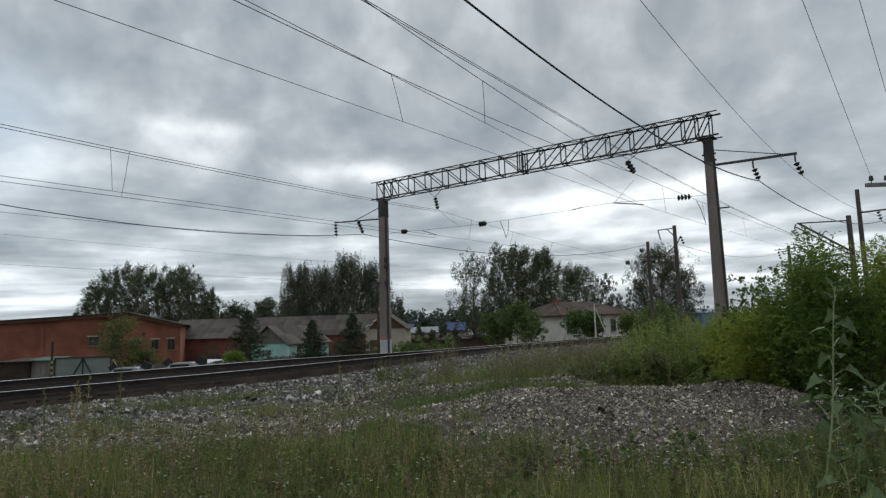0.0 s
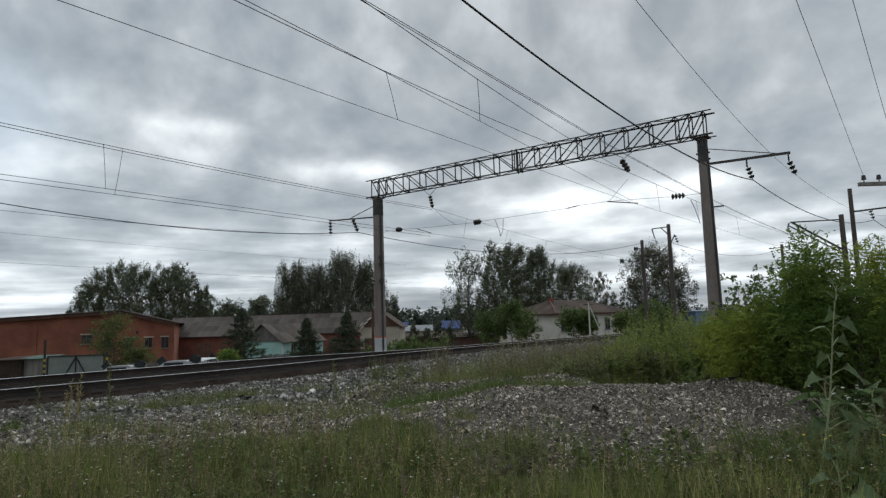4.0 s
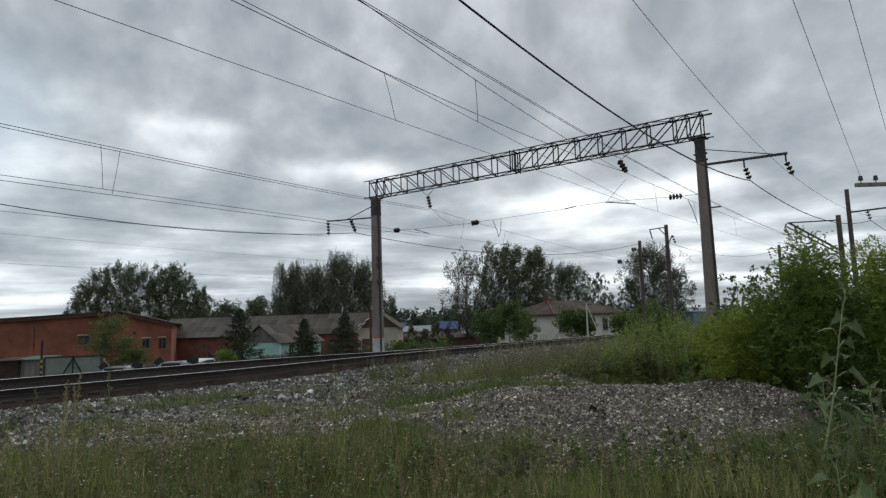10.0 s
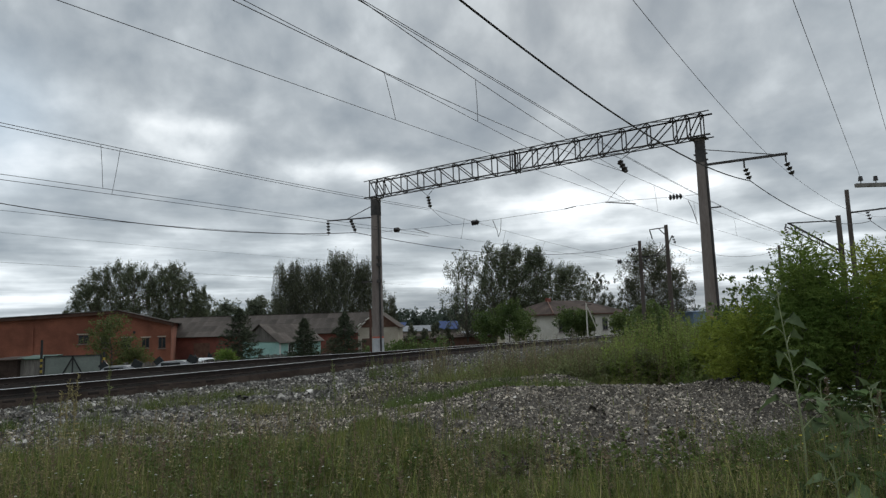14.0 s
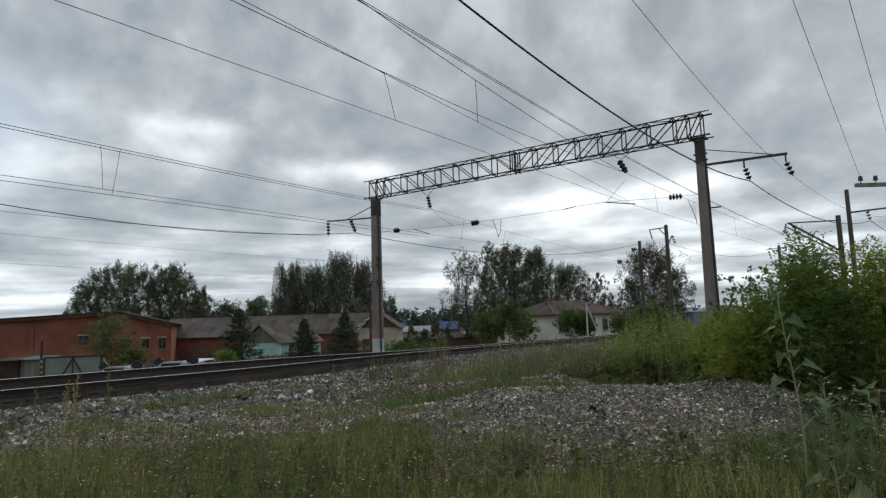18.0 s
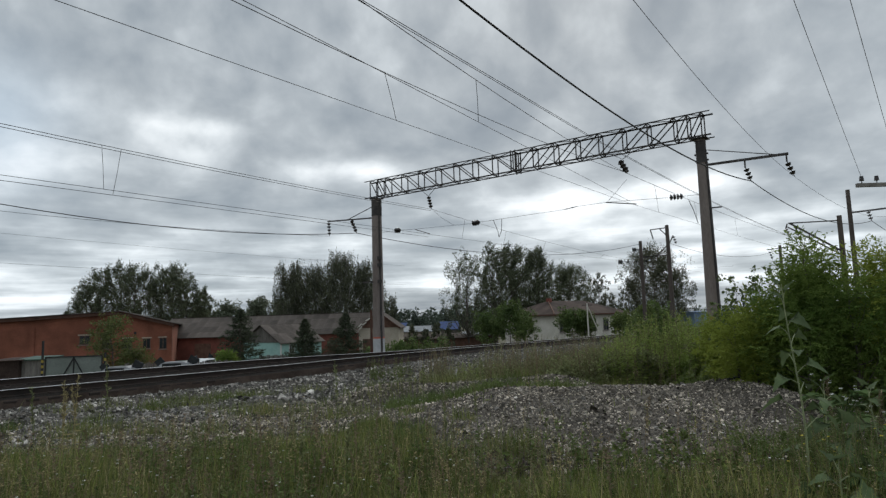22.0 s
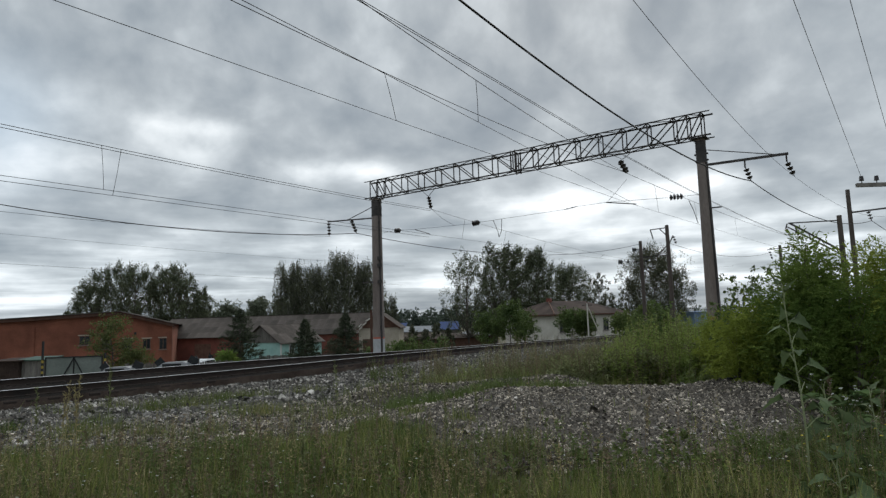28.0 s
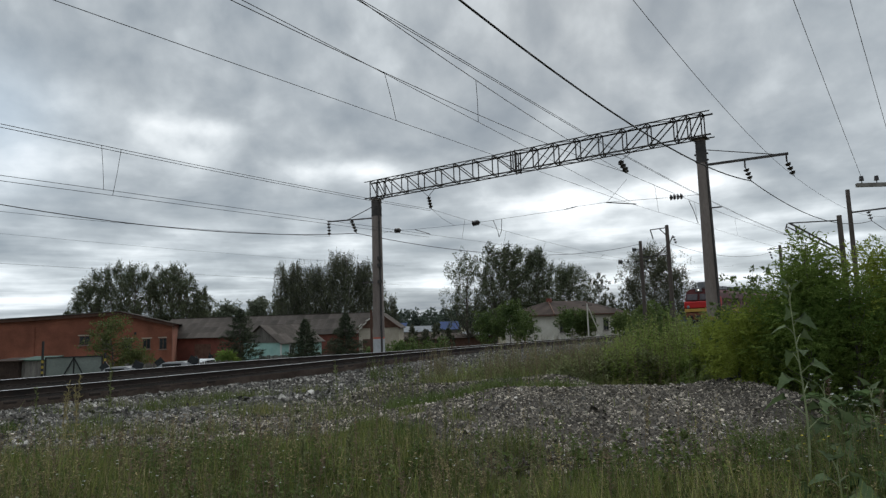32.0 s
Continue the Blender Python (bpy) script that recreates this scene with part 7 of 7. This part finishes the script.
def burdock(at, seed, n=11, size=0.32):
    """A rosette of large, wavy, oval leaves on stalks."""
    rng = np.random.default_rng(seed)
    T = thing("burdock", "large-leaved dark green burdock", "weed", (at[0], at[1], float(ground_z(at[0], at[1])) - 0.02), 0, "burdocks")
    for i in range(n):
        a = i * 2.4 + rng.normal(0, 0.3)
        el = rng.uniform(0.5, 1.25)
        ln, s = rng.uniform(0.18, 0.45), size * rng.uniform(0.7, 1.2)
        d = np.array([math.cos(a) * math.cos(el), math.sin(a) * math.cos(el), math.sin(el)])
        tip = d * ln
        V0, F0 = tube(np.array([(0, 0, 0), tip * 0.5 + (0, 0, 0.02), tip]), [0.010, 0.008, 0.006], 5)
        part("leaf_stalk", np_mesh("leaf_stalk", V0, F0), M["burdock"], T)
        out = np.array([math.cos(a), math.sin(a), -0.25 + rng.normal(0, 0.2)])
        side = np.array([-math.sin(a), math.cos(a), 0.0])
        V, F = [], []
        for j in range(7):
            u = j / 6
            w = s * 0.42 * math.sin(math.pi * min(0.97, 0.12 + 0.85 * u)) ** 0.8
            c = tip + out * s * u + np.array([0, 0, 0.10 * s * math.sin(u * 3)])
            for k in (-1, -0.5, 0, 0.5, 1):
                V.append(c + side * w * k + np.array([0, 0, 0.12 * s * abs(k) + 0.03 * s * math.sin(j * 2.1 + k * 3)]))
        for j in range(6):
            for k in range(4):
                q = j * 5 + k
                F.append((q, q + 1, q + 6, q + 5))
        part("leaf", np_mesh("leaf", np.array(V), F, (), None, True), M["burdock"], T)
    return T


for i, (x, y, s) in enumerate(((3.45, 4.95, 0.26), (3.75, 5.6, 0.28), (4.1, 6.1, 0.30), (4.45, 7.0, 0.32), (4.9, 8.0, 0.34), (5.4, 8.8, 0.36))):
    SWAY.append((burdock((x, y), 500 + i, 13, s * 0.72), 0.7, 1.3 + 0.1 * i, i * 1.1))


def build_thicket():
    """The ash-leaved maple thicket: leafy boughs that sway, each from its own foot."""
    T = thing("maple_thicket", "bright green ash-leaved maple thicket at the trackside", "bush", (6.9, 11.0, -0.15))
    boughs = ((-1.65, 0.4, 1.6, 0.45, 14), (-1.35, 0.3, 1.75, 0.45, 15), (-1.15, 0.1, 2.0, 0.38, 15), (-0.95, 0.2, 2.4, 0.34, 17), (-0.58, -0.2, 3.06, 0.27, 20), (-0.3, 0.1, 2.75, 0.45, 18), (-0.1, 0.5, 2.8, 0.6, 18), (0.45, -0.1, 2.75, 0.65, 20), (0.95, 0.4, 2.75, 0.7, 20), (1.5, -0.2, 2.6, 0.75, 20), (-0.3, -0.7, 2.1, 0.7, 16), (0.6, -0.8, 2.1, 0.75, 16), (1.5, -1.0, 2.2, 0.8, 16), (-1.0, -0.5, 1.6, 0.65, 14), (2.2, 0.2, 2.8, 0.8, 16), (2.3, -1.2, 2.3, 0.8, 14))
    for i, (x, y, h, sp, n) in enumerate(boughs):
        rng = np.random.default_rng(300 + i)
        tubes, tips = grow_limbs(rng, h, 0.035, sp, 0.12, n, 0.9, rng.normal(0, 0.03))
        B = part("bough", np_mesh("bough", *tubes[0], (), None, True), M["bark"], T, "", (x, y, 0))
        for limb in tubes[1:]:
            part("branch", np_mesh("branch", *limb, (), None, True), M["bark"], B)
        # compound leaves: sprays of pointed leaflets
        C, D, S = [], [], []
        for p, w in tips:
            for _ in range(rng.integers(*((14, 20) if x < -0.4 and y > -0.4 else (20, 27)))):
                v = rng.normal(size=3)
                v /= np.linalg.norm(v)
                c = p + v * 0.33 * w * rng.random() ** 0.45
                d = v + rng.normal(0, 0.35, 3) + np.array([0, 0, 0.15])
                d /= np.linalg.norm(d)
                side = np.cross(d, (0, 0, 1.0))
                ln = rng.uniform(0.13, 0.22)
                for q, sg in ((0.35, -1), (0.35, 1), (0.65, -1), (0.65, 1), (1.0, 0)):
                    C.append(c + d * ln * q)
                    D.append(d * 0.8 + side * sg * 0.9 + rng.normal(0, 0.2, 3) + np.array([0, 0, -0.3]))
                    S.append(rng.uniform(0.052, 0.095))
        S = np.array(S)
        V, F = leaf_quads(np.array(C), np.array(D), S, S * 0.36, rng, 0.2)
        # left boughs are yellow-green; right front ones get it as painted light
        part("leaves", np_mesh("leaves", V, F), M["maple_young_lit" if x < -1.2 or (x > 0.4 and y < 0.0) else "maple_leaf"], B)
        SWAY.append((B, 1.5, 1.1 + 0.09 * i, i * 0.77))


build_thicket()


def build_saplings():
    """Low yellow-green saplings in front of the portal post."""
    for i, (x, y, h, n) in enumerate(((6.3, 14.9, 1.62, 14), (6.6, 14.4, 1.7, 14), (7.0, 15.2, 1.8, 14), (6.75, 13.7, 1.62, 14), (6.2, 13.0, 1.2, 12), (6.4, 12.4, 1.4, 14), (7.7, 15.2, 1.9, 16), (8.6, 15.4, 1.9, 16), (9.4, 16.4, 2.0, 16))):
        o = tree("maple_sapling", "low bushy yellow-green maple sapling", (x, y), h, 0.02, 0.42, "maple_young_lit", "bark", 400 + i, 0.04, n + 4, 100, 0.26, 0.065, 0.8, "bush", group="saplings by the track")
        SWAY.append((o, 0.9, 1.2 + 0.1 * i, i * 0.9))
    # rank bushes of wormwood and nettle behind the heap
    rng = random.Random(5)
    for i in range(34):
        y = rng.uniform(15.4, 19.0)
        x = rng.uniform(0.17, 0.46) * y
        h = rng.uniform(0.6, 1.0) * (0.65 + 0.35 * float(smooth(3.0, 5.5, x)))
        o = tree("rank_weed", "bushy rank weed behind the gravel heap", (x, y), h, 0.012, 0.42, ("weed_light", "weed_grey")[(0, 0, 1, 0)[i % 4] if x > 4.2 else 1], "stalk", 460 + i, 0.05, 13, 80, 0.26, 0.075, 0.9, "weeds", group="rank weeds")
        if i % 3 == 0:
            SWAY.append((o, 1.2, 1.3 + 0.05 * i, i * 0.7))
    # thin, airy shoots that stand above them against the sky
    for i, (x, y, h, n) in enumerate(((5.55, 17.0, 2.3, 10), (5.85, 17.3, 2.1, 9), (5.2, 17.3, 1.9, 9), (6.25, 14.0, 2.15, 8), (6.6, 14.2, 2.7, 10), (6.8, 13.8, 2.6, 10), (7.1, 14.3, 2.9, 11))):
        o = tree("slender_sapling", "thin airy sapling with few small leaves", (x, y), h, 0.014, 0.42, "shrub_leaf", "bark", 430 + i, 0.3, n, 20, 0.17, 0.085, 0.9, "sapling", group="slender saplings")
        SWAY.append((o, 1.6, 1.5 + 0.1 * i, i * 1.9))


build_saplings()


# ---- what moves ----
def motions():
    # the locomotive comes down the track at about 14 m/s
    rows = []
    for t in range(0, 33, 2):
        s = 61.3 + 14.4 * (32 - t)
        rows.append((float(t), Matrix.Translation(on_track(s, 0, float(ride(s, 0)))) @ Matrix.Rotation(-AZ, 4, "Z")))
    walk(loco, rows)
    # the wind moves the near plants
    gusts = ((0, 3.3), (0.5, 3.8), (1, 2.1), (1.5, 9.6), (2, 9.1), (2.5, 6.4), (3, 5.1), (3.5, 6.3), (4.5, 3.6), (5.5, 1.5), (6, 2.1), (6.5, 0.8), (7, 2.3), (7.5, 4.8), (8, 2.1), (8.5, 6), (8.8, 7.8), (9, 15.6), (9.2, 6.2), (9.5, -4), (9.7, 6.4), (10, 8.2), (10.4, 4.6), (11, 7.4), (11.5, -2), (12, -0.2), (12.4, 3.3), (12.7, -4), (13, -10), (13.2, -22), (13.5, 1.8), (13.7, 5), (14, -8.2), (14.3, -11.9), (14.5, -10.6), (15.5, -7), (16.5, -6.8), (17, -7), (18, -8.3), (18.5, -9.5), (20, -8.5), (23, -7), (26, -7.5), (28, -7), (30, -7), (32, -5.5))
    rest = big_weed.matrix_basis.copy()
    walk(big_weed, [(float(t), rest @ pose(0, 0, 0, 0.2 * a, a + 7.0, 0)) for t, a in gusts])
    for ob, amp, pace, phase in SWAY:
        rest = ob.matrix_basis.copy()
        rows = []
        for k in range(0, 81):
            t = k * 0.4
            g = 0.6 - 0.25 * float(smooth(13, 17, t)) + 0.4 * math.sin(0.37 * t + 0.6) + 0.25 * math.sin(0.9 * t + phase * 0.3)
            a = amp * g * (math.sin(pace * t + phase) * 0.6 + 0.4 * math.sin(pace * 2.2 * t + phase * 1.7)) - amp * 0.5 * g
            b = amp * 0.5 * g * math.sin(pace * 1.4 * t + phase * 2.3)
            rows.append((t, rest @ pose(0, 0, 0, b, a, 0)))
        walk(ob, rows)


motions()
